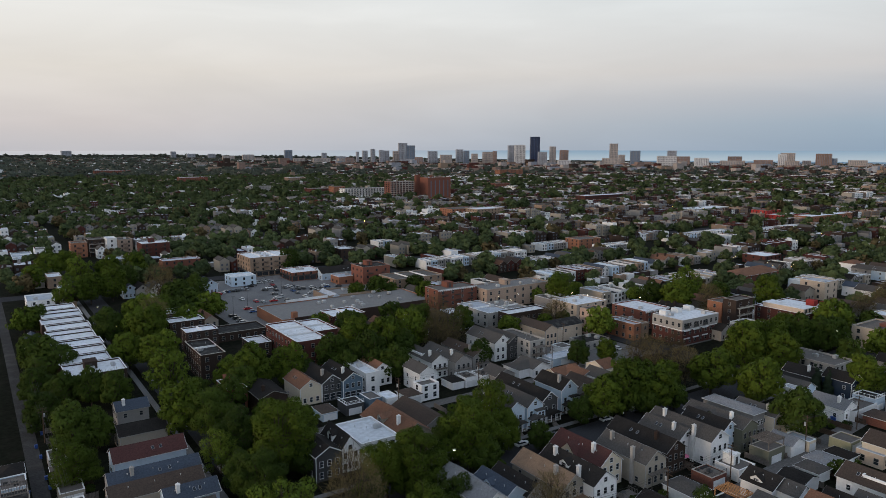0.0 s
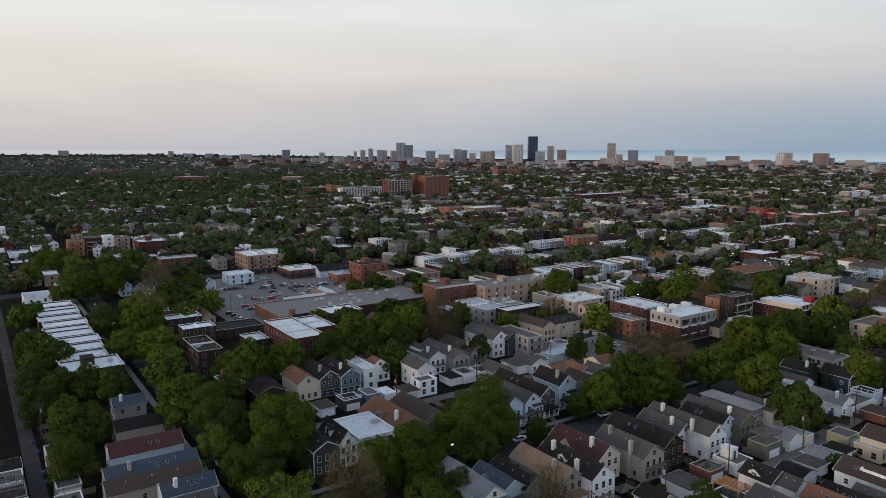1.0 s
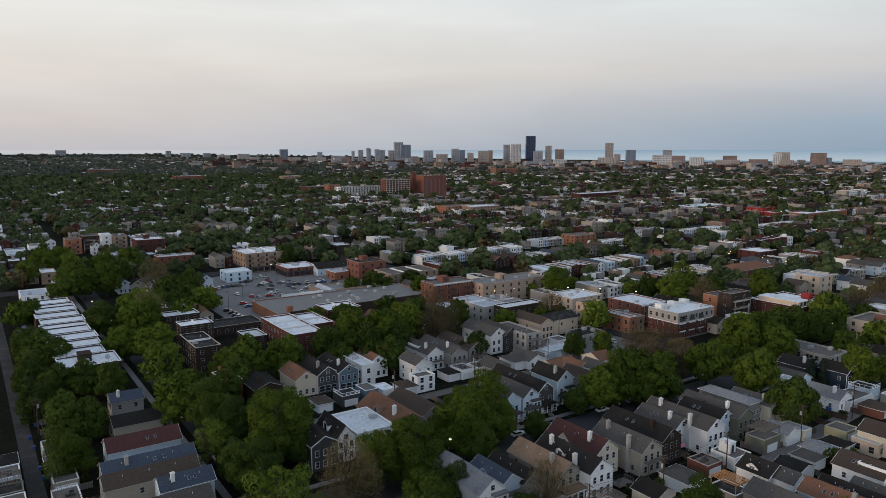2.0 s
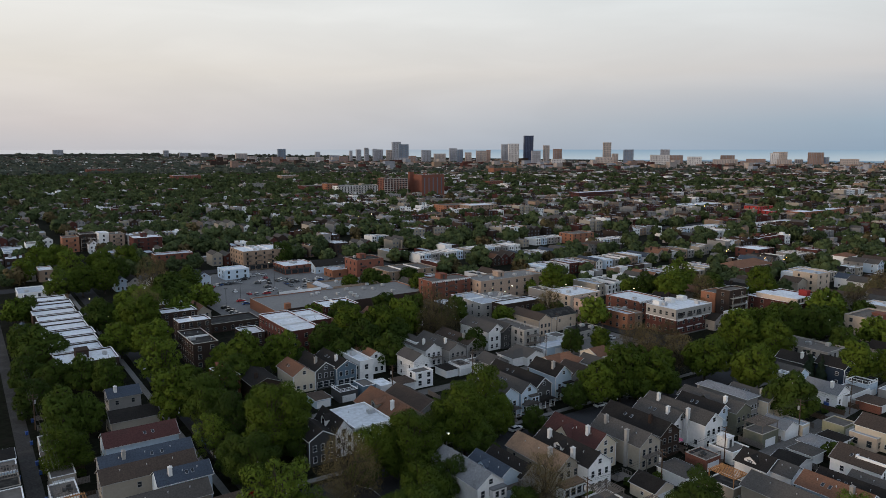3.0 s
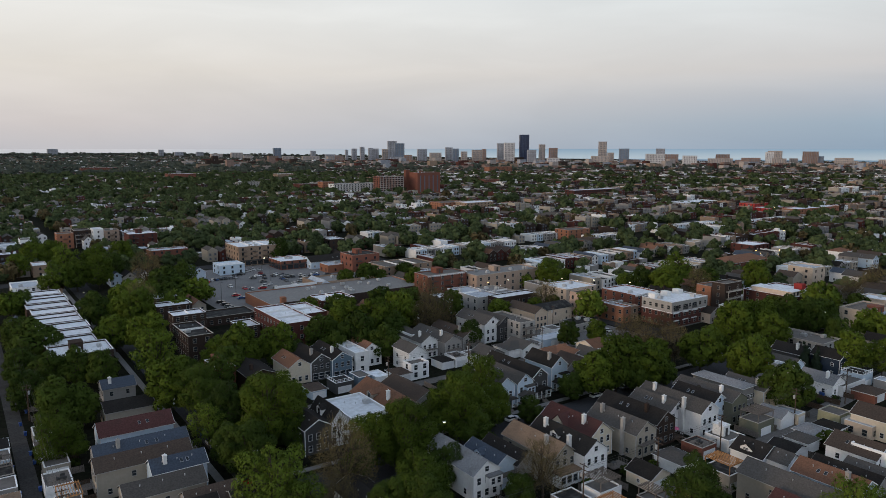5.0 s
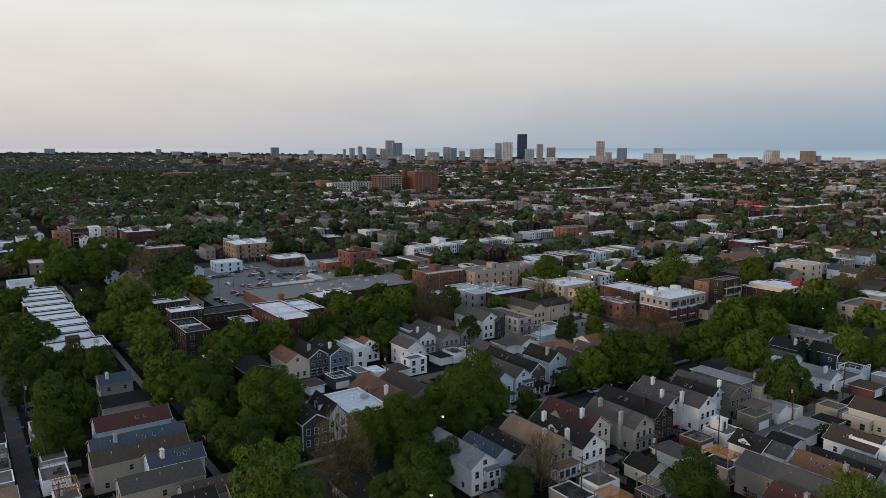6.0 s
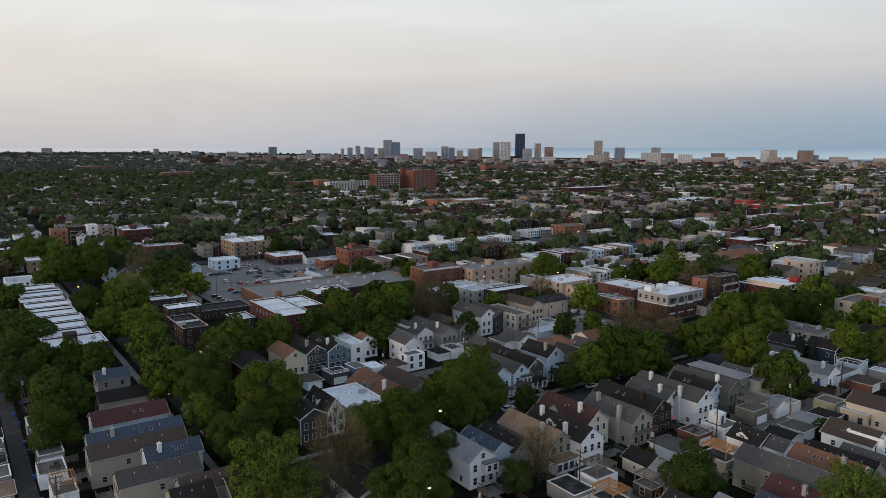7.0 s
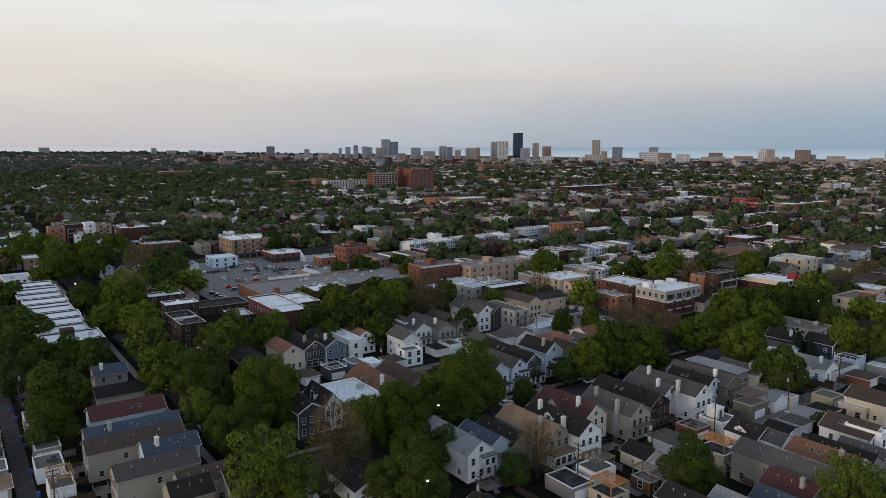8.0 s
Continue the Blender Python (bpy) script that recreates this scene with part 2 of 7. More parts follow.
# ---- mesh helpers ----
class Geo:
    """Collects boxes, slabs and prisms; each face carries a material slot."""

    def __init__(self):
        self.v, self.f, self.s = [], [], []

    def box(self, x0, y0, z0, x1, y1, z1, slot=0):
        i = len(self.v)
        self.v += [(x0, y0, z0), (x1, y0, z0), (x1, y1, z0), (x0, y1, z0), (x0, y0, z1), (x1, y0, z1), (x1, y1, z1), (x0, y1, z1)]
        self.f += [(i + 3, i + 2, i + 1, i), (i + 4, i + 5, i + 6, i + 7), (i, i + 1, i + 5, i + 4), (i + 1, i + 2, i + 6, i + 5), (i + 2, i + 3, i + 7, i + 6), (i + 3, i, i + 4, i + 7)]
        self.s += [slot] * 6
        return self

    def prism(self, poly, y0, y1, slot=0):
        """A polygon in x and z drawn out along y."""
        i, n = len(self.v), len(poly)
        self.v += [(x, y0, z) for x, z in poly] + [(x, y1, z) for x, z in poly]
        self.f += [tuple(i + k for k in range(n)), tuple(i + n + k for k in reversed(range(n)))]
        self.f += [(i + (k + 1) % n, i + k, i + n + k, i + n + (k + 1) % n) for k in range(n)]
        self.s += [slot] * (n + 2)
        return self

    def tray(self, x0, y0, z0, x1, y1, z1, t, zi):
        """A closed block whose top is sunk inside a rim of thickness t."""
        i = len(self.v)
        for z, e in ((z0, 0), (z1, 0), (z1, t), (zi, t)):
            self.v += [(x0 + e, y0 + e, z), (x1 - e, y0 + e, z), (x1 - e, y1 - e, z), (x0 + e, y1 - e, z)]
        for k in range(3):
            self.f += [(i + 4 * k + j, i + 4 * k + (j + 1) % 4, i + 4 * k + 4 + (j + 1) % 4, i + 4 * k + 4 + j) for j in range(4)]
        self.f += [(i + 12, i + 13, i + 14, i + 15), (i + 3, i + 2, i + 1, i)]
        self.s += [0] * 14
        return self

    def ring(self, x0, y0, x1, y1, t, z0, z1):
        """A flat rim."""
        i = len(self.v)
        for z, e in ((z0, 0), (z1, 0), (z1, t), (z0, t)):
            self.v += [(x0 + e, y0 + e, z), (x1 - e, y0 + e, z), (x1 - e, y1 - e, z), (x0 + e, y1 - e, z)]
        for k in range(4):
            a, c = 4 * k, 4 * ((k + 1) % 4)
            self.f += [(i + a + j, i + a + (j + 1) % 4, i + c + (j + 1) % 4, i + c + j) for j in range(4)]
        self.s += [0] * 16
        return self

    def tube(self, x, y, z0, z1, r0, r1, n=8, slot=0):
        i = len(self.v)
        for z, r in ((z0, r0), (z1, r1)):
            self.v += [(x + r * math.cos(6.2832 * k / n), y + r * math.sin(6.2832 * k / n), z) for k in range(n)]
        self.f += [(i + k, i + (k + 1) % n, i + n + (k + 1) % n, i + n + k) for k in range(n)]
        self.f += [tuple(i + k for k in reversed(range(n))), tuple(i + n + k for k in range(n))]
        self.s += [slot] * (n + 2)
        return self

    def limb(self, a, b, r0, r1, n=6):
        a, b = Vector(a), Vector(b)
        q = (b - a).to_track_quat("Z", "Y").to_matrix()
        i = len(self.v)
        for p, r in ((a, r0), (b, r1)):
            self.v += [tuple(p + q @ Vector((r * math.cos(6.2832 * k / n), r * math.sin(6.2832 * k / n), 0))) for k in range(n)]
        self.f += [(i + k, i + (k + 1) % n, i + n + (k + 1) % n, i + n + k) for k in range(n)] + [tuple(i + n + k for k in range(n))]
        self.s += [0] * (n + 1)
        return self

    def mesh(self, name, *mats):
        me = bpy.data.meshes.new(name)
        me.from_pydata(self.v, [], self.f)
        for m in mats:
            me.materials.append(MATS[m])
        if len(mats) > 1:
            me.polygons.foreach_set("material_index", self.s)
        me.update()
        return me


def part(name, data, parent, label="", at=None, mats=()):
    """Links a mesh (or collected geometry with its materials) as one part under its thing."""
    if isinstance(data, Geo):
        data = data.mesh(name, *mats)
    ob = new(name, data)
    ob.parent = parent
    if at is not None:
        ob.matrix_basis = at
    if label:
        ob["label"] = label
    return ob


def thing(name, x, y, z=0.0, rz=0.0, label="", category="", group="", kind=""):
    ob = new(name)
    ob.empty_display_size = 0.5
    ob.matrix_basis = pose(x, y, z, 0, 0, rz)
    return tagged(ob, label, category, group, kind)


SHARED = {}


def shared(key, make):
    if key not in SHARED:
        SHARED[key] = make()
    return SHARED[key]


# windows face local -y; the frame stands 5 cm proud of the wall
def window_meshes(w, h, trim):
    def frame_mesh():
        g = Geo()
        t = 0.07
        g.box(-w / 2 - t, -0.06, -t, -w / 2, 0.04, h + t).box(w / 2, -0.06, -t, w / 2 + t, 0.04, h + t)
        g.box(-w / 2, -0.06, h, w / 2, 0.04, h + t).box(-w / 2 - t, -0.1, -t - 0.05, w / 2 + t, 0.04, 0)
        g.box(-w / 2, -0.045, h / 2 - 0.03, w / 2, 0.0, h / 2 + 0.03)
        return g.mesh("window", trim)

    def pane_mesh():
        return Geo().box(-w / 2, -0.02, 0, w / 2, 0.02, h).mesh("pane", "window_glass")

    def both():
        g = Geo()
        t = 0.07
        g.box(-w / 2 - t, -0.05, -t, w / 2 + t, 0.02, h + t, 0)
        g.box(-w / 2, -0.07, 0, w / 2, -0.045, h / 2 - 0.04, 1).box(-w / 2, -0.07, h / 2 + 0.04, w / 2, -0.045, h, 1)
        return g.mesh("window", trim, "window_glass")

    return shared(("wf", w, h, trim), frame_mesh), shared(("wp", w, h), pane_mesh), shared(("wb", w, h, trim), both)


def window(parent, x, y, z, turn, w=0.9, h=1.45, trim="white_trim", near=True):
    fr, pn, both = window_meshes(w, h, trim)
    at = pose(x, y, z, 0, 0, turn)
    if near:
        ob = part("window", fr, parent, "", at)
        part("pane", pn, ob)
    else:
        ob = part("window", both, parent, "", at)
    return ob


def garage_door(parent, x, y, turn, w=4.6):
    def make():
        g = Geo()
        for k in range(4):
            g.box(-w / 2, -0.05, 0.05 + k * 0.55, w / 2, 0.02, 0.57 + k * 0.55)
        return g.mesh("garage_door", "white_trim")
    part("garage_door", shared(("gd", w), make), parent, "white panelled garage door", pose(x, y, 0, 0, 0, turn))


def chimney_on(parent, x, y, z0, z1, mat="beige_stucco", w=1.0):
    g = Geo().box(-w / 2, -0.4, z0, w / 2, 0.4, z1).box(-w / 2 - 0.08, -0.48, z1, w / 2 + 0.08, 0.48, z1 + 0.12)
    g.tube(0, 0, z1 + 0.1, z1 + 0.45, 0.16, 0.14, 8)
    part("chimney", g, parent, "", pose(x, y, 0), (mat,))


FOOT = []  # plan of what stands: x0, y0, x1, y1
PALE = {"white_siding", "cream_siding", "pale_blue_siding", "beige_siding", "gray_siding", "tan_siding", "white_stucco"}
WORDS = {"shingle_gray": "gray shingle", "shingle_dark": "dark shingle", "shingle_brown": "brown shingle", "shingle_wine": "wine-red shingle", "shingle_rust": "rust-brown shingle", "shingle_tan": "tan shingle",
         "shingle_slate": "slate-blue shingle", "shingle_pale": "pale gray shingle", "membrane_white": "white membrane", "membrane_pale": "pale gray membrane", "membrane_gray": "gray gravelled", "membrane_mid": "weathered gray", "membrane_dark": "black tar"}


def say(mat):
    return mat.replace("_", " ")


def house(x, y, w, d, eave, ridge, axis, wall, roof, chimneys=0, dormer=0, trims=0, porch=0, balcony=0, bay=0, garage=0, front_glass=0, conservatory=0, cross=0, near=True, rz=None, name="house", lite=False):
    """A gabled house about its centre; its ridge runs along local y and its seen gable end faces local -y."""
    turn = (0 if axis == "Y" else -90) if rz is None else rz
    fw, fd = (w, d) if axis == "Y" else (d, w)
    FOOT.append((x - fw / 2, y - fd / 2, x + fw / 2, y + fd / 2))
    side = -1 if axis == "Y" else 1
    near = near and math.hypot(x, y) < 185
    if garage:
        name = "garage"
    label = f"{say(wall)} {'garage' if garage else 'house'} with a {WORDS.get(roof, say(roof))} roof"
    if porch:
        label += " and porch"
    elif balcony:
        label += " and rear balcony"
    elif chimneys:
        label += " and chimney"
    t = thing(name, x, y, 0, turn, label, "garage" if garage else "house")
    hw, hd = w / 2, d / 2
    trim = "white_trim" if trims or wall in ("white_siding", "cream_siding", "pale_blue_siding", "navy_siding") else "gray_trim"
    part("wall", Geo().prism([(-hw, -0.1), (hw, -0.1), (hw, eave), (0, ridge - 0.1), (-hw, eave)], -hd, hd), t, "", None, (wall,))
    o, th = 0.35, 0.16
    drop = (ridge - eave) / hw * o
    for s in (-1, 1):
        a = [(s * (hw + o), eave - drop + 0.04), (0, ridge + 0.02), (0, ridge + 0.02 + th), (s * (hw + o), eave - drop + th)]
        part("roof", Geo().prism(a if s < 0 else a[::-1], -hd - o, hd + o), t, "", None, (roof,))
    # rake boards and gutters
    g = Geo()
    for yy in (-hd - o - 0.05, hd + o - 0.03):
        for s in (-1, 1):
            tk = 0.28 if trims else 0.12
            a = [(s * (hw + o), eave - drop + th - tk), (0, ridge + th - tk), (0, ridge + th + 0.015), (s * (hw + o), eave - drop + th + 0.015)]
            g.prism(a if s < 0 else a[::-1], yy, yy + 0.06)
    for s in (-1, 1):
        g.box(min(s * (hw + o), s * (hw + o + 0.1)), -hd - o, eave - drop, max(s * (hw + o), s * (hw + o + 0.1)), hd + o, eave - drop + 0.09)
    if trims or wall in PALE:
        for s in (-1, 1):
            g.box(s * hw - 0.1, -hd - 0.04, 0, s * hw + 0.1, -hd + 0.1, eave - 0.1)
    part("trim", g, t, "white boards and gutters" if trim == "white_trim" and wall != "white_siding" else "", None, (trim,))
    if garage:
        garage_door(t, 0, -hd - 0.01, 0, min(4.6, w - 1))
        window(t, side * (hw + 0.01), 0, 1.2, 90 * side, 0.7, 0.7, trim, near)
        return t
    # windows
    if lite:
        for z in (0.9, 3.4):
            for cx in (-w * 0.24, w * 0.24):
                window(t, cx, -hd - 0.01, z, 0, 1.0, 1.5, trim, False)
        if chimneys:
            chimney_on(t, side * hw * 0.45, 0, eave, ridge + 0.8, "brown_brick", 0.9)
        return t
    levels = [0.9 + 2.9 * k for k in range(max(1, int((eave - 0.6) // 2.7)))]
    for k, z in enumerate(levels):
        cols = (-w * 0.26, w * 0.26) if w < 7 else (-w * 0.3, 0, w * 0.3)
        for cx in cols:
            if front_glass and k == 0:
                window(t, cx, -hd - 0.01, z - 0.3, 0, w * 0.24, 1.9, trim, near)
            else:
                window(t, cx, -hd - 0.01, z, 0, 0.95, 1.5, trim, near)
        n = max(2, int(d // 5))
        for j in range(n):
            if (j + k) % 3 != 1 or n < 3:
                yy = -hd + d * (j + 0.5) / n
                window(t, side * (hw + 0.01), yy, z + 0.1, 90 * side, 0.85, 1.2, trim, near)
    if ridge - eave > 2.2:
        window(t, 0, -hd - 0.01, eave + 0.1, 0, 1.0, 1.1, trim, near)
    # vents and skylights on the roof
    slope = math.degrees(math.atan2(ridge - eave, hw))
    for k in range(3 if near else 0):
        yy = -hd + d * (0.2 + 0.28 * k)
        part("vent", shared("vent", lambda: Geo().tube(0, 0, -0.2, 0.32, 0.08, 0.08, 7).tube(0, 0, 0.32, 0.40, 0.13, 0.10, 7).mesh("vent", "galvanised")), t, "", pose(side * hw * 0.4, yy, ridge - (ridge - eave) * 0.4 + th))
    if dormer == 0 and d > 11 and int(x * 3 + y) % 2:
        for k in (0, 1):
            at = pose(side * hw * 0.55, hd * (0.1 + 0.22 * k), ridge - (ridge - eave) * 0.55 + th + 0.05, 0, side * slope, 0)
            part("skylight", shared("skylight", lambda: Geo().box(-0.5, -0.32, -0.08, 0.5, 0.32, 0.06, 0).box(-0.46, -0.28, 0.06, 0.46, 0.28, 0.075, 1).mesh("skylight", "galvanised", "window_glass")), t, "", at)
    if chimneys:
        cm = {"white_siding": "white_stucco", "brown_brick": "brown_brick"}.get(wall, "gray_stucco" if int(x) % 3 else "white_stucco")
        for k in range(chimneys):
            yy = (-0.25 + 0.55 * k) * d
            if k == 0 and chimneys > 1:
                chimney_on(t, side * (hw + 0.3), yy, 0, ridge + 0.5, cm, 0.9)
            else:
                chimney_on(t, side * hw * 0.45, yy, eave, ridge + 0.9, cm, 0.9)
    if dormer:
        yy, dw = d * 0.06, 1.5
        g = Geo().prism([(-dw, eave + 0.2), (dw, eave + 0.2), (dw, ridge - 1.1), (0, ridge - 0.25), (-dw, ridge - 1.1)], 0, hw * 0.8)
        dm = part("dormer", g, t, "", pose(side * hw * 0.85, yy, 0, 0, 0, 90 * side), (wall,))
        g = Geo()
        for s in (-1, 1):
            a = [(s * (dw + 0.25), ridge - 1.3), (0, ridge - 0.22), (0, ridge - 0.08), (s * (dw + 0.25), ridge - 1.16)]
            g.prism(a if s < 0 else a[::-1], -0.25, hw * 0.8)
        part("dormer_roof", g, dm, "", None, (roof,))
        window(dm, 0, -0.01, eave + 0.55, 0, 1.3, max(0.5, ridge - eave - 1.7), trim, False)
    if cross:
        g = Geo().prism([(-2.6, 3), (2.6, 3), (2.6, eave), (0, ridge - 0.4), (-2.6, eave)], 0, hw + 1.0)
        cg = part("cross_gable", g, t, "", pose(side * (hw + 0.8), d * 0.1, 0, 0, 0, 90 * side), (wall,))
        g = Geo()
        for s in (-1, 1):
            a = [(s * 2.9, eave - 0.3), (0, ridge - 0.38), (0, ridge - 0.2), (s * 2.9, eave - 0.12)]
            g.prism(a if s < 0 else a[::-1], -0.3, hw + 1.0)
        part("cross_roof", g, cg, "", None, (roof,))
        window(cg, 0, -0.01, eave - 0.6, 0, 0.8, 1.1, trim, near)
    if porch:
        g = Geo().box(-hw + 0.2, -hd - 1.9, 0.75, hw - 0.2, -hd, 0.95)
        for k in range(5):
            g.box(-0.8, -hd - 1.9 - 0.3 * (k + 1), 0, 0.8, -hd - 1.9 - 0.3 * k, 0.78 - 0.16 * (k + 1))
        part("porch_floor", g, t, "", None, ("gray_wood",))
        for px in (-hw + 0.35, -0.9, 0.9, hw - 0.35):
            part("post", shared("post", lambda: Geo().box(-0.1, -0.1, 0.95, 0.1, 0.1, 3.3).mesh("post", "white_trim")), t, "", pose(px, -hd - 1.75, 0))
        part("porch_roof", Geo().prism([(-hw + 0.05, 3.3), (hw - 0.05, 3.3), (hw - 0.05, 3.45), (0, 4.5), (-hw + 0.05, 3.45)], -hd - 2.15, -hd), t, "", None, (roof,))
        part("railing", Geo().box(-hw + 0.3, -hd - 1.8, 1.75, -0.9, -hd - 1.73, 1.83).box(0.9, -hd - 1.8, 1.75, hw - 0.3, -hd - 1.73, 1.83).box(-hw + 0.3, -hd - 1.8, 1.1, -0.9, -hd - 1.73, 1.16).box(0.9, -hd - 1.8, 1.1, hw - 0.3, -hd - 1.73, 1.16), t, "", None, ("white_trim",))
    if balcony:
        g = Geo().box(-hw * 0.8, -hd - 1.5, 3.6, hw * 0.8, -hd, 3.75)
        for k in range(9):
            xx = -hw * 0.8 + hw * 1.6 * k / 8
            g.box(xx - 0.03, -hd - 1.5, 3.75, xx + 0.03, -hd - 1.44, 4.7)
        g.box(-hw * 0.8, -hd - 1.52, 4.7, hw * 0.8, -hd - 1.42, 4.78)
        g.box(-hw * 0.78, -hd - 1.45, 0, -hw * 0.78 + 0.12, -hd - 1.33, 3.6).box(hw * 0.78 - 0.12, -hd - 1.45, 0, hw * 0.78, -hd - 1.33, 3.6)
        part("balcony", g, t, "", None, ("gray_wood",))
    if bay:
        g = Geo().box(-hw * 0.1, -hd - 1.3, 3.0, hw * 0.95, -hd, 5.4)
        b = part("bay", g, t, "", None, (wall,))
        part("bay_roof", Geo().prism([(-hw * 0.1 - 0.2, 5.4), (hw * 0.95 + 0.2, 5.4), (hw * 0.95, 5.75), (-hw * 0.1, 5.75)], -hd - 1.5, -hd), b, "", None, (roof,))
        for cx in (hw * 0.2, hw * 0.65):
            window(b, cx, -hd - 1.31, 3.7, 0, 0.9, 1.3, trim, near)
    if conservatory:
        c = part("conservatory", Geo().box(-hw, -hd - 2.6, 0, hw, -hd, 2.9), t, "", None, ("white_trim",))
        part("glass_roof", Geo().prism([(-hw - 0.1, 2.9), (hw + 0.1, 2.9), (hw + 0.1, 3.3), (-hw - 0.1, 3.3)], -hd - 2.7, -hd), c, "dark tinted glazing", None, ("shingle_tan",))
        for k in range(4):
            window(c, -hw + w * (k + 0.5) / 4, -hd - 2.61, 0.9, 0, 1.2, 1.5, trim, near)
    return t


def hvac_unit(parent, x, y, z, k=0):
    def make():
        g = Geo().box(-0.9, -0.6, 0, 0.9, 0.6, 0.25).box(-1.0, -0.7, 0.25, 1.0, 0.7, 1.1).box(-0.75, -0.55, 1.1, -0.05, 0.55, 1.3)
        g.tube(0.5, 0, 1.1, 1.25, 0.4, 0.4, 10)
        return g.mesh("rooftop_unit", "galvanised")
    part("rooftop_unit", shared("hvac", make), parent, "galvanised rooftop air unit", pose(x, y, z, 0, 0, 90 * (k % 2)))


def block(x0, y0, x1, y1, h, wall, roof, units=0, hvac=0, deck=0, pergola=0, garage=0, trims=0, rail=0, box=0, balcony=0, stairs=0, cornice=0, band=0, porches=0, setback=0, store=0, slots=0, grid=0, shops=0, near=True, label="", lite=False):
    """A flat-roofed building on its plan, with parapet, coping and roof sheet."""
    w, d = max(3.0, x1 - x0), max(3.5, y1 - y0)
    x, y = x0 + w / 2, y0 + d / 2
    FOOT.append((x0, y0, x0 + w, y0 + d))
    small = h < 5 and w < 16
    kind = "garage" if garage else ("supermarket" if store else ("apartment_block" if h > 9 else "row_house" if units else "flat_house"))
    if not label:
        label = f"{say(wall)} {kind.replace('_', ' ')} with a {WORDS.get(roof, say(roof))} roof"
        if deck:
            label += " and deck"
        elif pergola:
            label += " and pergola"
        elif balcony:
            label += " and balconies"
    t = thing(kind, x, y, 0, 0, label, kind.replace("_", " "))
    hw, hd = w / 2, d / 2
    pt = 0.25
    ph = 0.25 if small else 0.55
    if roof.startswith("shingle") and h < 9.5:
        # low hipped roof with overhanging eaves
        part("wall", Geo().box(-hw, -hd, -0.1, hw, hd, h - 0.25), t, "", None, (wall,))
        e, k = 0.4, min(hw, hd) * 0.92
        up = h - 0.3 + k * 0.42
        g = Geo()
        g.v += [(-hw - e, -hd - e, h - 0.35), (hw + e, -hd - e, h - 0.35), (hw + e, hd + e, h - 0.35), (-hw - e, hd + e, h - 0.35)]
        g.v += [(-hw - e, -hd - e, h - 0.22), (hw + e, -hd - e, h - 0.22), (hw + e, hd + e, h - 0.22), (-hw - e, hd + e, h - 0.22)]
        g.v += [(-hw + k, -hd + k, up), (hw - k, -hd + k, up), (hw - k, hd - k, up), (-hw + k, hd - k, up)]
        g.f += [(3, 2, 1, 0), (8, 9, 10, 11)] + [(4 * q + a, 4 * q + (a + 1) % 4, 4 * q + 4 + (a + 1) % 4, 4 * q + 4 + a) for q in range(2) for a in range(4)]
        g.s += [0] * 10
        part("roof", g, t, "", None, (roof,))
        part("gutter", Geo().ring(-hw - e - 0.08, -hd - e - 0.08, hw + e + 0.08, hd + e + 0.08, 0.1, h - 0.37, h - 0.24), t, "", None, ("white_trim",))
        if garage:
            garage_door(t, 0, -hd - 0.01, 0, min(4.6, w - 0.7))
        else:
            for q in (-0.28, 0.0, 0.28):
                window(t, q * w, -hd - 0.01, 1.0, 0, 0.95, 1.3, "white_trim", near)
                window(t, -hw - 0.01, q * d, 1.0, -90, 0.95, 1.3, "white_trim", near)
                if h > 5:
                    window(t, q * w, -hd - 0.01, 3.9, 0, 0.95, 1.3, "white_trim", near)
        return t
    part("wall", Geo().tray(-hw, -hd, -0.1, hw, hd, h, pt, h - ph), t, "", None, (wall,))
    e = 0.03 if small else 0.06
    part("coping", Geo().ring(-hw - e, -hd - e, hw + e, hd + e, pt + 2 * e, h, h + 0.1), t, "", None, ("white_trim" if (trims or roof in ("membrane_white", "membrane_pale") or wall in PALE) else "stone_coping",))
    part("roof", Geo().box(-hw + pt, -hd + pt, h - ph - 0.02, hw - pt, hd - pt, h - ph + 0.06), t, "", None, (roof,))
    rz = h - ph + 0.06
    if units > 1:
        for k in range(1, units):
            yy = -hd + d * k / units
            if w > d:
                xx = -hw + w * k / units
                part("party_wall", Geo().box(xx - 0.15, -hd + pt, rz, xx + 0.15, hd - pt, h + 0.18), t, "", None, ("white_trim",))
            else:
                part("party_wall", Geo().box(-hw + pt, yy - 0.15, rz, hw - pt, yy + 0.15, h + 0.18), t, "", None, ("white_trim",))
    rng = random.Random(int(x * 7 + y * 13))
    for k in range(hvac):
        hvac_unit(t, rng.uniform(-hw * 0.8, hw * 0.8), rng.uniform(-hd * 0.75, hd * 0.75), rz, k)
    if not small:
        for k in range(0 if lite or math.hypot(x, y) > 300 else min(3, int(w * d / 60) + 1)):
            part("vent", shared("vent", lambda: None), t, "", pose(rng.uniform(-hw * 0.8, hw * 0.8), rng.uniform(-hd * 0.8, hd * 0.8), rz + 0.2))
    if box:
        bw, bd = min(4, w * 0.4), min(5, d * 0.45)
        bx = part("stair_house", Geo().box(-bw / 2, -bd / 2, 0, bw / 2, bd / 2, 2.6).box(-bw / 2 - 0.15, -bd / 2 - 0.15, 2.6, bw / 2 + 0.15, bd / 2 + 0.15, 2.75), t, "", pose(-hw * 0.1, hd * 0.25, rz), (wall,))
        part("door", Geo().box(-0.45, -0.06, 0, 0.45, 0.02, 2.05), bx, "dark door", pose(0, -bd / 2, 0), ("dark_trim",))
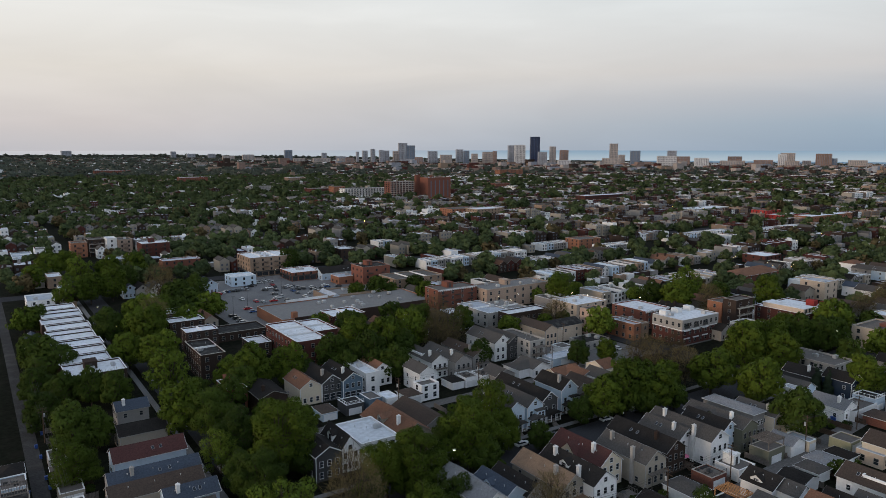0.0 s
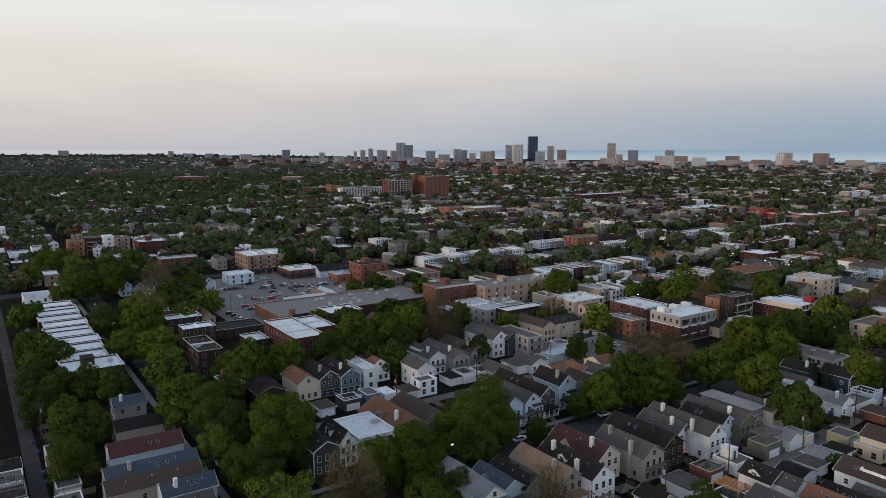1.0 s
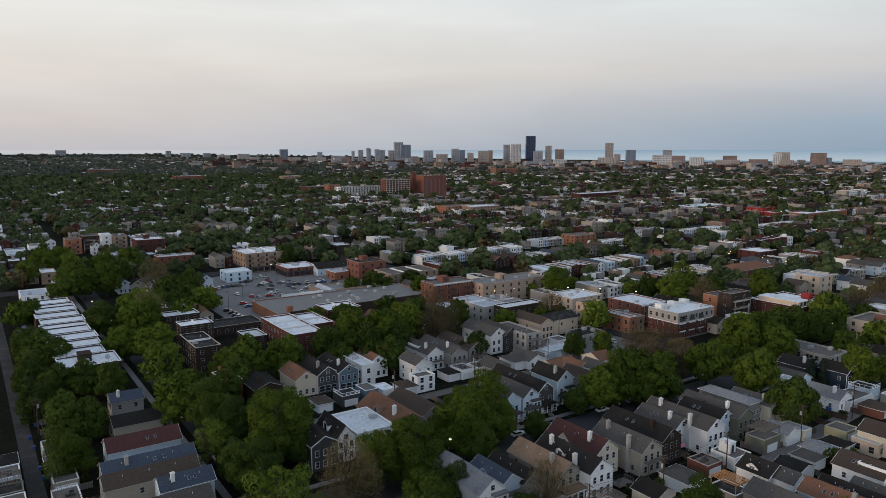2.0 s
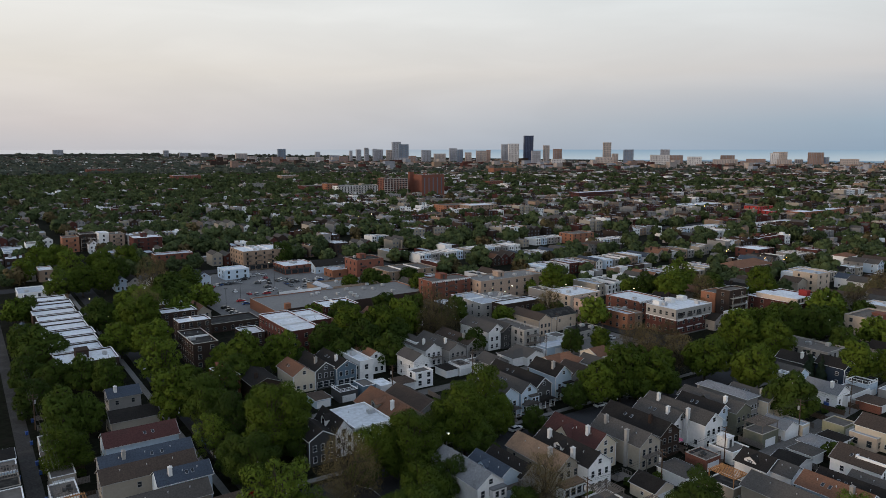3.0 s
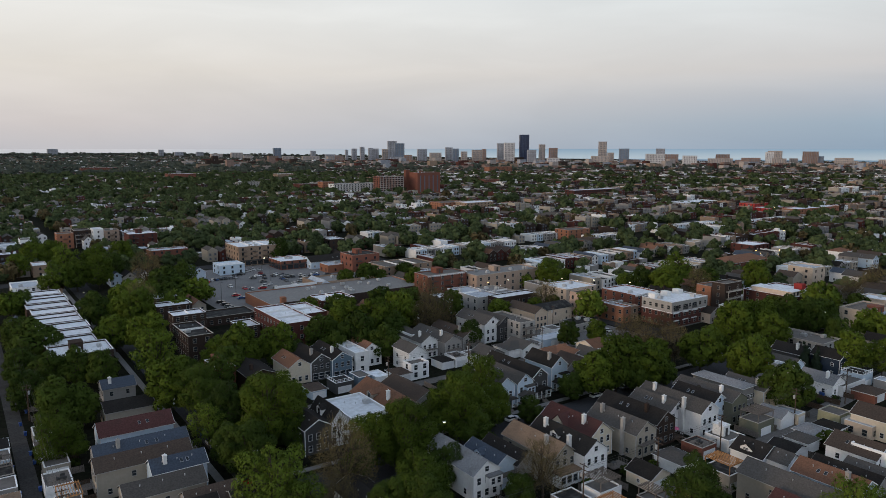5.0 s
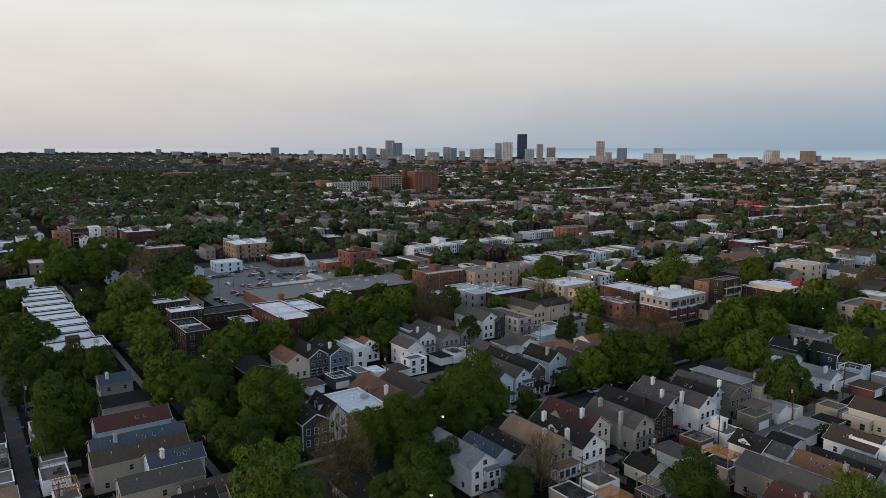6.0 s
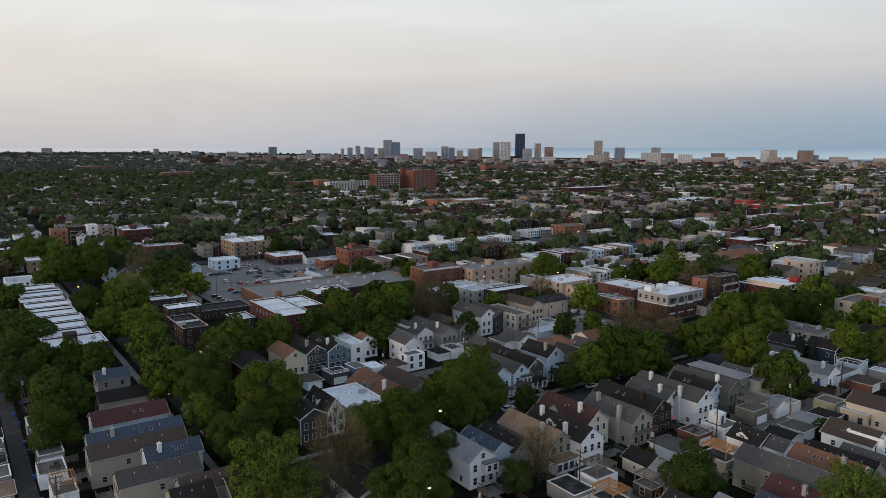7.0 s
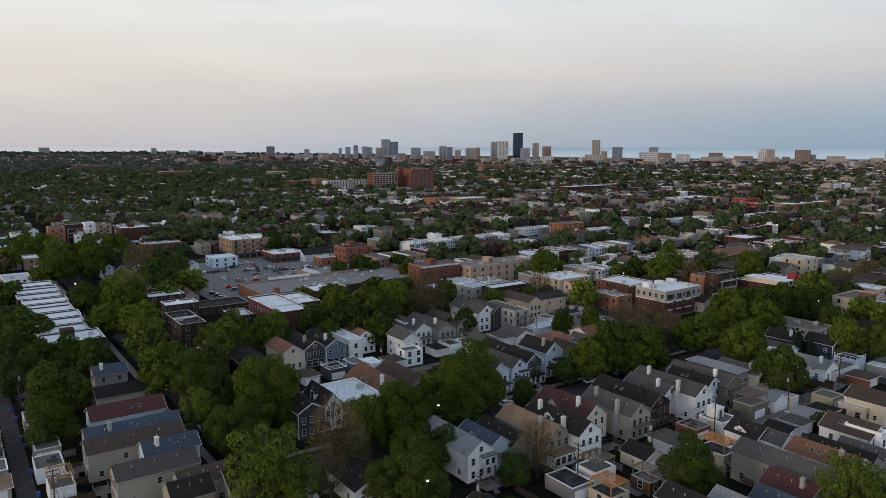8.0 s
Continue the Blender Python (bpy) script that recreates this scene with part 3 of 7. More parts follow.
    if setback:
        part("penthouse", Geo().box(-hw + 2, -hd + 2.2, rz, -hw * 0.3, hd - 3, rz + 2.2), t, "cream set-back top storey", None, ("beige_stucco",))
        part("penthouse_roof", Geo().box(-hw + 1.8, -hd + 2.0, rz + 2.2, -hw * 0.3 + 0.2, hd - 2.8, rz + 2.4), t, "", None, (roof,))
        for k in range(2):
            part("stair_house", Geo().box(-1.6, -2, 0, 1.6, 2, 2.5).box(-1.7, -2.1, 2.5, 1.7, 2.1, 2.65), t, "red rooftop stair house", pose(hw - 4.5, -hd + 4 + 6.5 * k, rz), ("red_paint",))
        for k in range(2):
            window(t, -hw + 4 + k * 2.9, -hd + 2.19, rz + 0.3, 0, 1.2, 1.6, "dark_trim", False)
    if store:
        part("rear_block", Geo().tray(-hw + 38, hd - 0.3, -0.1, hw - 11, hd + 18, h + 0.7, 0.3, h - 0.1), t, "", None, ("tan_brick",))
        part("rear_roof", Geo().box(-hw + 38.3, hd, h - 0.1, hw - 11.3, hd + 17.7, h - 0.03), t, "", None, (roof,))
        part("loading_wall", Geo().box(-hw + 6, -hd - 0.25, -0.1, hw, -hd + 0.002, h + 0.2), t, "dark brick rear wall", None, ("brown_brick",))
        part("screen_wall", Geo().box(-hw + 15, hd - 0.5, h, -hw + 38, hd - 0.2, h + 1.3), t, "white parapet screen", None, ("white_trim",))
        for k in range(10):
            hvac_unit(t, rng.uniform(-hw + 46, hw - 13), rng.uniform(hd - 10, hd + 15), h - 0.03, k)
        part("skylight_ridge", Geo().prism([(-2.2, 0), (2.2, 0), (0, 1.6)], -9, 9), t, "long pale glazed roof ridge", pose(-hw + 43, hd + 8.0, h - 0.03), ("membrane_pale",))
        part("pier", Geo().box(-1.2, -1.2, -0.1, 1.2, 1.2, h + 2.6), t, "brick pier", pose(-hw + 6.5, -hd + 1.5, 0), (wall,))
        return t
    if cornice:
        g = Geo()
        for k in range(int(w / 1.1)):
            g.box(-hw + 0.2 + k * 1.1, -hd - 0.28, h - 0.9, -hw + 0.7 + k * 1.1, -hd, h - 0.4)
        g.box(-hw - 0.1, -hd - 0.35, h - 0.4, hw + 0.1, -hd - 0.062, h - 0.1)
        part("cornice", g, t, "", None, ("white_trim",))
    if band:
        for k in range(int(w / 6.2)):
            q = -hw + 3.1 + 6.2 * k
            part("terrace_door", Geo().box(q - 1.5, -hd - 0.03, h * 0.66, q + 1.5, -hd + 0.05, h * 0.66 + 2.1), t, "dark glazed terrace doors", None, ("window_glass",))
            part("terrace_rail", Geo().box(q - 1.7, -hd - 0.16, h * 0.66 - 0.1, q + 1.7, -hd - 0.08, h * 0.66 + 0.9), t, "", None, ("dark_trim",))
            for z in (2.6, 5.9):
                part("window_head", Geo().box(q - 2.0, -hd - 0.2, z, q + 2.0, -hd - 0.05, z + 0.45), t, "white stone window head", None, ("white_trim",))
        for k in range(3):
            part("stair_house", Geo().box(-1.4, -1.8, 0, 1.4, 1.8, 1.9).box(-1.5, -1.9, 1.9, 1.5, 1.9, 2.02), t, "white rooftop stair house", pose(-hw + w * (k + 0.5) / 3, hd - 3.0, rz), ("white_stucco",))
        part("brick_base", Geo().box(-hw - 0.06, -hd - 0.06, -0.1, hw, hd, h * 0.58), t, "red brick lower storeys", None, ("dark_red_brick",))
        part("band", Geo().box(-hw - 0.12, -hd - 0.12, h * 0.58, hw + 0.02, hd, h * 0.58 + 0.3), t, "", None, ("white_trim",))
    if deck or rail:
        g = Geo()
        n = max(4, int(w / 1.6))
        top = h + 0.95
        for k in range(n + 1):
            xx = -hw + 0.1 + (w - 0.2) * k / n
            g.box(xx - 0.05, -hd + 0.05, h + 0.1, xx + 0.05, -hd + 0.15, top)
        g.box(-hw, -hd + 0.04, top, hw, -hd + 0.16, top + 0.08)
        g.box(-hw, -hd + 0.07, h + 0.45, hw, -hd + 0.12, h + 0.5)
        n = max(4, int(d / 1.6))
        for k in range(n + 1):
            yy = -hd + 0.1 + (d - 0.2) * k / n
            g.box(-hw + 0.05, yy - 0.05, h + 0.1, -hw + 0.15, yy + 0.05, top)
        g.box(-hw + 0.04, -hd, top, -hw + 0.16, hd, top + 0.08)
        part("railing", g, t, "", None, ("white_trim" if rail else "gray_wood",))
    if deck:
        part("deck", Geo().box(-hw + 0.6, -hd + 0.6, rz, hw - 0.8, hd * 0.5, rz + 0.15), t, "weathered wooden deck", None, ("gray_wood",))
        for k in range(3):
            part("deck_furniture", Geo().box(-0.5, -0.4, 0, 0.5, 0.4, 0.45).box(-0.5, 0.25, 0.45, 0.5, 0.4, 0.9), t, "", pose(rng.uniform(-hw * 0.6, hw * 0.5), rng.uniform(-hd * 0.6, 0), rz + 0.15, 0, 0, 90 * k), ("dark_trim",))
    if pergola:
        wood = "fresh_wood" if pergola > 1 else "gray_wood"
        pg = part("pergola", Geo().box(-hw + 0.2, -hd + 0.2, h + 1.95, hw - 0.2, -hd + 0.4, h + 2.2).box(-hw + 0.2, hd - 0.4, h + 1.95, hw - 0.2, hd - 0.2, h + 2.2), t, "wooden pergola", None, (wood,))
        for a in (-1, 1):
            for b in (-1, 1):
                part("post", shared(("pp", wood), lambda: Geo().box(-0.09, -0.09, -0.1, 0.09, 0.09, 1.95).mesh("post", wood)), pg, "", pose(a * (hw - 0.3), b * (hd - 0.3), h))
        n = int(w / 0.5)
        for k in range(n):
            xx = -hw + 0.2 + (w - 0.4) * k / (n - 1)
            part("slat", shared(("ps", wood, round(d, 1)), lambda: Geo().box(-0.05, -hd, 0, 0.05, hd, 0.16).mesh("slat", wood)), pg, "", pose(xx, 0, h + 2.2))
    if garage:
        garage_door(t, 0, -hd - 0.01, 0, min(4.6, w - 0.7))
        return t
    levels = max(1, round(h / 3.4))
    if lite:
        for z in (0.9, 3.5):
            for cx in (-w * 0.24, w * 0.24):
                window(t, cx, -hd - 0.01, z, 0, 1.1, 1.5, "stone_coping", False)
        return t
    step = 3.1 if near and math.hypot(x, y) < 330 else 5.0
    size = (1.2, 1.6)
    if grid:
        step, size = 5.2, (2.6, 1.9)
    trim = "white_trim" if wall in PALE or wall == "white_stucco" else "stone_coping"
    for k in range(levels):
        z = 0.9 + k * (h - 0.5) / levels
        if slots:
            break
        for face, run in ((0, w), (1, d)):
            n = max(1, int(run / step))
            if math.hypot(x, y) > 420:
                g = Geo()
                for j in range(n):
                    q = -run / 2 + run * (j + 0.5) / n
                    g.box(q - size[0] / 2, -0.06, z, q + size[0] / 2, 0.02, z + size[1])
                at = pose(0, -hd, 0) if face == 0 else pose(-hw, 0, 0, 0, 0, -90)
                tagged(part("glazing", g, t, "", at, ("window_glass",)), kind="stuff")
                continue
            for j in range(n):
                q = -run / 2 + run * (j + 0.5) / n
                if face == 0:
                    window(t, q, -hd - (0.07 if band and z < h * 0.55 else 0.01), z, 0, *size, trim, near and math.hypot(x, y) < 200)
                else:
                    window(t, -hw - (0.07 if band and z < h * 0.55 else 0.01), q, z, -90, *size, trim, near and math.hypot(x, y) < 200)
    if grid and h > 12:
        for k in range(levels):
            z = k * (h - 0.5) / levels + 3.0
            part("floor_band", Geo().box(-hw - 0.2, -hd - 0.25, z, hw + 0.2, -hd + 0.1, z + 0.7), t, "", None, ("stone_coping",))
        for k in range(int(w / 5.2) + 1):
            q = -hw + k * w / int(w / 5.2)
            part("pier", Geo().box(q - 0.35, -hd - 0.3, 0, q + 0.35, -hd + 0.1, h - 1.2), t, "", None, ("stone_coping",))
    if shops:
        for face, run in ((0, w), (1, d)):
            at = pose(0, -hd - 0.02, 0) if face == 0 else pose(-hw - 0.02, 0, 0, 0, 0, -90)
            part("fascia", Geo().box(-run / 2 + 0.2, -0.25, 3.0, run / 2 - 0.2, -0.07, 3.7), t, "", at, ("dark_trim",))
            n = int(run / 4)
            for j in range(n):
                q = -run / 2 + run * (j + 0.5) / n
                part("shop_window", Geo().box(q - 1.6, -0.12, 0.5, q + 1.6, -0.08, 2.9), t, "", at, ("window_glass",))
    if slots:
        for k in range(5):
            part("window_strip", Geo().box(-0.9, -0.15, 4, 0.9, 0.05, h - 5), t, "tall dark window strip", pose(-hw + w * (k + 0.7) / 5.4, -hd, 0), ("far_glass",))
        part("stair_tower", Geo().box(-4, -3, -0.1, 4, 3, h + 4), t, "", pose(-hw - 3, hd - 6, 0), (wall,))
    if balcony or porches:
        cols = max(1, int(w / 7))
        for k in range(1, levels):
            for j in range(cols):
                z = k * (h - 0.5) / levels
                q = -hw + w * (j + 0.5) / cols
                bw = w * 0.44 if porches else 1.6
                g = Geo().box(-bw, -1.6, z, bw, 0, z + 0.16).box(-bw, -1.6, z + 1.0, bw, -1.52, z + 1.08)
                for s in range(7):
                    xx = -bw + 2 * bw * s / 6
                    g.box(xx - 0.03, -1.59, z + 0.16, xx + 0.03, -1.53, z + 1.0)
                if porches:
                    for s in (-1, 1):
                        g.box(s * bw - 0.12, -1.6, z - 3, s * bw + 0.12, -1.36, z + 0.0)
                part("balcony", g, t, "", pose(q, -hd, 0), ("stone_coping" if porches else "dark_trim",))
    if stairs:
        g = Geo()
        for k in range(3):
            g.box(-hw * 0.7, -2.4, 0.4 + 3 * k, hw * 0.7, 0, 0.55 + 3 * k)
            for s in (-1, 0, 1):
                g.box(s * hw * 0.68 - 0.07, -2.35, 3 * k - 2.4 if k else 0, s * hw * 0.68 + 0.07, -2.2, 0.4 + 3 * k)
            g.box(-hw * 0.7, -2.4, 1.4 + 3 * k, hw * 0.7, -2.3, 1.5 + 3 * k)
        part("rear_porch", g, t, "gray wooden rear porches", pose(0, -hd, 0), ("gray_wood",))
    return t


shared("vent", lambda: Geo().tube(0, 0, -0.2, 0.32, 0.08, 0.08, 7).tube(0, 0, 0.32, 0.40, 0.13, 0.10, 7).mesh("vent", "galvanised"))


# ---- trees ----
def crown_points(rnd, n, lobes, flat=0.85, rough=0.10):
    """Points and outward directions over the outside of a heap of lobes."""
    c = np.array([q[0] for q in lobes])
    r = np.array([q[1] for q in lobes])
    k = rnd.choice(len(r), size=n * 4, p=r ** 2 / (r ** 2).sum())
    v = rnd.normal(size=(n * 4, 3))
    v /= np.linalg.norm(v, axis=1)[:, None]
    p = c[k] + v * r[k][:, None] * np.array((1, 1, flat)) * (1 + rough * rnd.normal(size=len(k)))[:, None]
    keep = v[:, 2] > -0.75
    q = (p / np.array((1, 1, flat))).astype(np.float32)
    for j in range(len(r)):
        gap = q - (c[j] / np.array((1, 1, flat))).astype(np.float32)
        keep &= (k == j) | (np.einsum("ij,ij->i", gap, gap) > (0.9 * r[j]) ** 2)
    return p[keep][:n], v[keep][:n]


def bough_normals(p, v, rnd):
    """Directions in which the leaves of a bough face: out of the bough and out of the crown, a little uneven."""
    out = p - np.array((0, 0, 0.35))
    out /= np.linalg.norm(out, axis=1)[:, None] + 1e-6
    n = v + 0.45 * out + rnd.normal(size=v.shape) * 0.16
    return n / np.linalg.norm(n, axis=1)[:, None]


def leaves_mesh(name, rnd, n, size, lobes, mat, flat=0.85, twig=False):
    """A crown of leaf clumps over several lobes, open between them; radius 1, base at z 0 to about 1.7."""
    p, v = crown_points(rnd, n, lobes, flat, 0.22 if twig else 0.10)
    soft = bough_normals(p, v, rnd)
    v = v + rnd.normal(size=v.shape) * 0.24
    v[:, 2] += 0.12
    v /= np.linalg.norm(v, axis=1)[:, None]
    a = np.cross(v, rnd.normal(size=v.shape))
    a /= np.linalg.norm(a, axis=1)[:, None]
    b = np.cross(v, a)
    s = size * (0.6 + 0.8 * rnd.random(len(p)))[:, None]
    if not twig:
        inner = rnd.random(len(p)) < 0.3
        p = np.where(inner[:, None], (p - np.array((0, 0, 0.4))) * 0.96 + np.array((0, 0, 0.4)), p)
        s = np.where(inner[:, None], s * 1.9, s)
    if twig:
        a = v * 0.8 + rnd.normal(size=v.shape) * 0.35
        a[:, 2] += 0.5
        a /= np.linalg.norm(a, axis=1)[:, None]
        b = np.cross(a, rnd.normal(size=v.shape))
        b /= np.linalg.norm(b, axis=1)[:, None]
        tri = np.stack([p - a * s * 2.6 - b * s * 0.2, p - a * s * 2.6 + b * s * 0.2, p + a * s * 2.6], 1).reshape(-1, 3)
        return sheet_mesh(name, tri, 3, mat)
    tri = np.stack([p - a * s * 0.9 - b * s * 0.5, p + a * s * 0.9 - b * s * 0.5, p + b * s], 1).reshape(-1, 3)
    return sheet_mesh(name, tri, 3, mat, normals=soft)


def sheet_mesh(name, verts, side, *mats, slots=None, normals=None):
    me = bpy.data.meshes.new(name)
    nv = len(verts)
    nf = nv // side
    me.vertices.add(nv)
    me.vertices.foreach_set("co", np.ascontiguousarray(verts, dtype=np.float32).ravel())
    me.loops.add(nv)
    me.loops.foreach_set("vertex_index", np.arange(nv, dtype=np.int32))
    me.polygons.add(nf)
    me.polygons.foreach_set("loop_start", np.arange(0, nv, side, dtype=np.int32))
    for m in mats:
        me.materials.append(MATS[m])
    if slots is not None:
        me.polygons.foreach_set("material_index", np.asarray(slots, dtype=np.int32))
    me.update(calc_edges=True)
    if normals is not None:
        me.shade_smooth()
        me.normals_split_custom_set_from_vertices(np.repeat(normals, side, axis=0))
    return me


def lobes_of(rnd, k, tall, airy=False):
    """A broad heap of boughs about a core, uneven in reach and size."""
    out = [((0, 0, 0.55 * tall), 0.38 if airy else 0.50), ((0, 0, 0.2), 0.30 if airy else 0.46)]
    lean = rnd.normal(size=2) * 0.06
    for j in range(k):
        z = 1.0 - 1.55 * (j + rnd.random() * 0.9) / k
        a = 2.39996 * j + rnd.random() * 0.9
        q = math.sqrt(max(0.0, 1 - z * z))
        reach = (0.52 + 0.34 * rnd.random()) if airy else (0.54 + 0.24 * rnd.random())
        size = (0.14 + 0.14 * rnd.random()) if airy else (0.19 + 0.14 * rnd.random())
        out.append(((reach * q * math.cos(a) + lean[0] * z, reach * q * math.sin(a) + lean[1] * z, 0.5 * tall + reach * z * 1.12 * tall), size))
    return out


def tree_proto(k, n, size, mat, tall=1.0, bare=False, spruce=False):
    rnd = np.random.default_rng(100 + k)
    t = thing("tree", 0, 0, -500)
    g = Geo()
    g.limb((0, 0, -0.75 * 1), (0.02, 0.01, 0.35 * tall), 0.055, 0.035, 7)
    small = []
    lobes = lobes_of(rnd, 30 if mat == "leaf_fresh" else 22, tall, mat == "leaf_fresh")
    if spruce:
        lobes = [((0.05 * rnd.normal(), 0.05 * rnd.normal(), -0.55 + 0.26 * j), 0.52 - 0.055 * j) for j in range(9)]
        g.limb((0, 0, 0), (0, 0, 1.7), 0.035, 0.01, 6)
    else:
        for c, r in lobes[1:]:
            g.limb((0.02, 0.01, 0.1), (c[0] * 0.8, c[1] * 0.8, c[2]), 0.018 if bare else 0.028, 0.006 if bare else 0.01, 5)
            for _ in range(6 if bare else 2):
                d = rnd.normal(size=3) * r * 0.7
                g.limb((c[0] * 0.6, c[1] * 0.6, c[2] * 0.8), (c[0] + d[0], c[1] + d[1], c[2] + abs(d[2])), 0.007 if bare else 0.012, 0.003, 4)
    part("trunk", g, t, "", None, ("bark",))
    # smaller tufts out of every bough
    for c, r in lobes:
        for _ in range(0 if spruce or bare else 6 if r > 0.15 else 2):
            v = rnd.normal(size=3)
            v[2] = abs(v[2]) * 0.8 - 0.15
            v *= r * rnd.uniform(0.78, 1.0) / np.linalg.norm(v)
            small.append(((c[0] + v[0], c[1] + v[1], c[2] + v[2] * 0.85), r * rnd.uniform(0.26, 0.48)))
    part("crown", leaves_mesh("crown", rnd, n, size, lobes + small, mat, 0.85, bare), t, "")
    return t


PROTOS = {
    "green": [tree_proto(k, 20000, 0.0185, "leaf_green", 1.0 + 0.14 * (k % 3)) for k in range(5)],
    "fresh": [tree_proto(10 + k, 10000, 0.019, "leaf_fresh", 1.1) for k in range(2)],
    "dark": [tree_proto(20 + k, 18000, 0.019, "leaf_dark", 1.05) for k in range(3)],
    "green_far": [tree_proto(70 + k, 5200, 0.037, "leaf_green", 1.0 + 0.12 * (k % 3)) for k in range(4)],
    "fresh_far": [tree_proto(80 + k, 3400, 0.036, "leaf_fresh", 1.1) for k in range(2)],
    "dark_far": [tree_proto(90 + k, 4800, 0.038, "leaf_dark", 1.0) for k in range(3)],
    "buds": [tree_proto(30 + k, 6500, 0.022, "leaf_buds", 1.25, True) for k in range(3)],
    "spruce": [tree_proto(40, 4500, 0.045, "leaf_spruce", 1.6, False, True)],
    "mid": [tree_proto(50 + k, 1900, 0.062, ("leaf_green", "leaf_dark", "leaf_green", "leaf_dark", "leaf_fresh")[k], 0.95) for k in range(5)],
    "shrub": [tree_proto(60 + k, 500, 0.10, "leaf_dark", 0.7) for k in range(2)],
}
TREE_WORDS = {"green": "broad green street tree in full spring leaf", "fresh": "tree with fresh yellow-green spring leaves", "dark": "dense dark green shade tree between the houses", "buds": "nearly bare brown tree in early bud",
              "spruce": "dark conical spruce in a back yard", "mid": "round leafy tree among the distant houses", "shrub": "small dark garden shrub by a fence"}
TREES = []
trng = random.Random(5)


def tree(x, y, r, kind="green", lift=None):
    """A tree at its trunk's foot with a crown of radius r."""
    far = kind in ("green", "fresh", "dark") and math.hypot(x, y) > 205
    p = trng.choice(PROTOS[kind + "_far" if far else kind])
    s = r * trng.uniform(0.94, 1.06)
    k = 0.42 if lift is None else lift
    t = copy_thing(p, pose(x, y, s * k - 0.1, 0, 0, trng.uniform(0, 360)))
    t.scale = (s, s, s * (trng.uniform(0.92, 1.05) if kind == "mid" else trng.uniform(0.98, 1.2)))
    tagged(t, TREE_WORDS[kind], "shrub" if kind == "shrub" else "tree", kind="")
    if kind == "shrub":
        t.name = "shrub"
    TREES.append((x, y, r))
    return t


# ---- ground, streets, lake ----
def strip(name, x0, y0, x1, y1, z0, z1, mat, label="", category=""):
    ob = new(name, Geo().box(x0, y0, z0, x1, y1, z1).mesh(name, mat))
    return tagged(ob, label, category, "", "structure")


g = Geo()
for i in range(-3, 14):
    for j in range(-3, 14):
        g.v += [(i * 400.0, j * 400.0, 0), (i * 400.0 + 400, j * 400.0, 0), (i * 400.0 + 400, j * 400.0 + 400, 0), (i * 400.0, j * 400.0 + 400, 0)]
        b = len(g.v) - 4
        g.f.append((b, b + 1, b + 2, b + 3))
        g.s.append(0)
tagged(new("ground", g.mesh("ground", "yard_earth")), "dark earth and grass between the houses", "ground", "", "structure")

strip("road_1", 60, 131, 460, 146.2, 0.004, 0.02, "asphalt", "dark asphalt side street under the trees", "road")
strip("pavement_1", 60, 148.2, 300, 150, 0.0, 0.15, "pavement_concrete", "pale concrete pavement with a kerb", "pavement")
strip("pavement_2", 60, 127.5, 300, 129.3, 0.0, 0.15, "pavement_concrete", "pale concrete pavement with a kerb", "pavement")
strip("road_2", 48.5, 40, 58, 620, 0.024, 0.04, "asphalt", "dark asphalt street under the shade trees", "road")
strip("pavement_3", 44.5, 40, 46.3, 440, 0.0, 0.15, "pavement_concrete", "pale concrete pavement with a kerb", "pavement")
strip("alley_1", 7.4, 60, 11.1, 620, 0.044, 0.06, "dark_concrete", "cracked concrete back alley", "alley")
lane = strip("alley_2", 0, -2.5, 340, 2.5, 0.044, 0.06, "alley_concrete", "cracked concrete back alley", "alley")
lane.matrix_basis = pose(112, 91.6, 0, 0, 0, 4.9)
strip("yard_paving", 186, 189, 228, 216, 0.006, 0.03, "alley_concrete", "patched concrete yard behind the shops", "paving")
strip("alley_3", 66, 184, 330, 188.6, 0.044, 0.06, "alley_concrete", "cracked concrete back alley", "alley")
strip("car_park", 99, 302, 152, 442, 0.064, 0.08, "worn_asphalt", "worn gray asphalt car park", "car park")
strip("car_park_wing", 152, 353, 192, 442, 0.064, 0.08, "worn_asphalt", "worn gray asphalt car park", "car park")
strip("road_3", -40, 446, 990, 460, 0.084, 0.10, "asphalt", "asphalt shopping street", "road")
strip("road_4", 229, 66, 241, 990, 0.104, 0.12, "asphalt", "asphalt shopping street", "road")


# ---- lake ----
def arc(r0, r1, z0, z1, a0, a1, n=40):
    """A band between two radii and heights about the origin; angles from +y to the right."""
    g = Geo()
    for k in range(n):
        p, q = radians(a0 + (a1 - a0) * k / n), radians(a0 + (a1 - a0) * (k + 1) / n)
        b = len(g.v)
        g.v += [(r0 * math.sin(p), r0 * math.cos(p), z0), (r1 * math.sin(p), r1 * math.cos(p), z1), (r1 * math.sin(q), r1 * math.cos(q), z1), (r0 * math.sin(q), r0 * math.cos(q), z0)]
        g.f.append((b, b + 3, b + 2, b + 1))
        g.s.append(0)
    return g


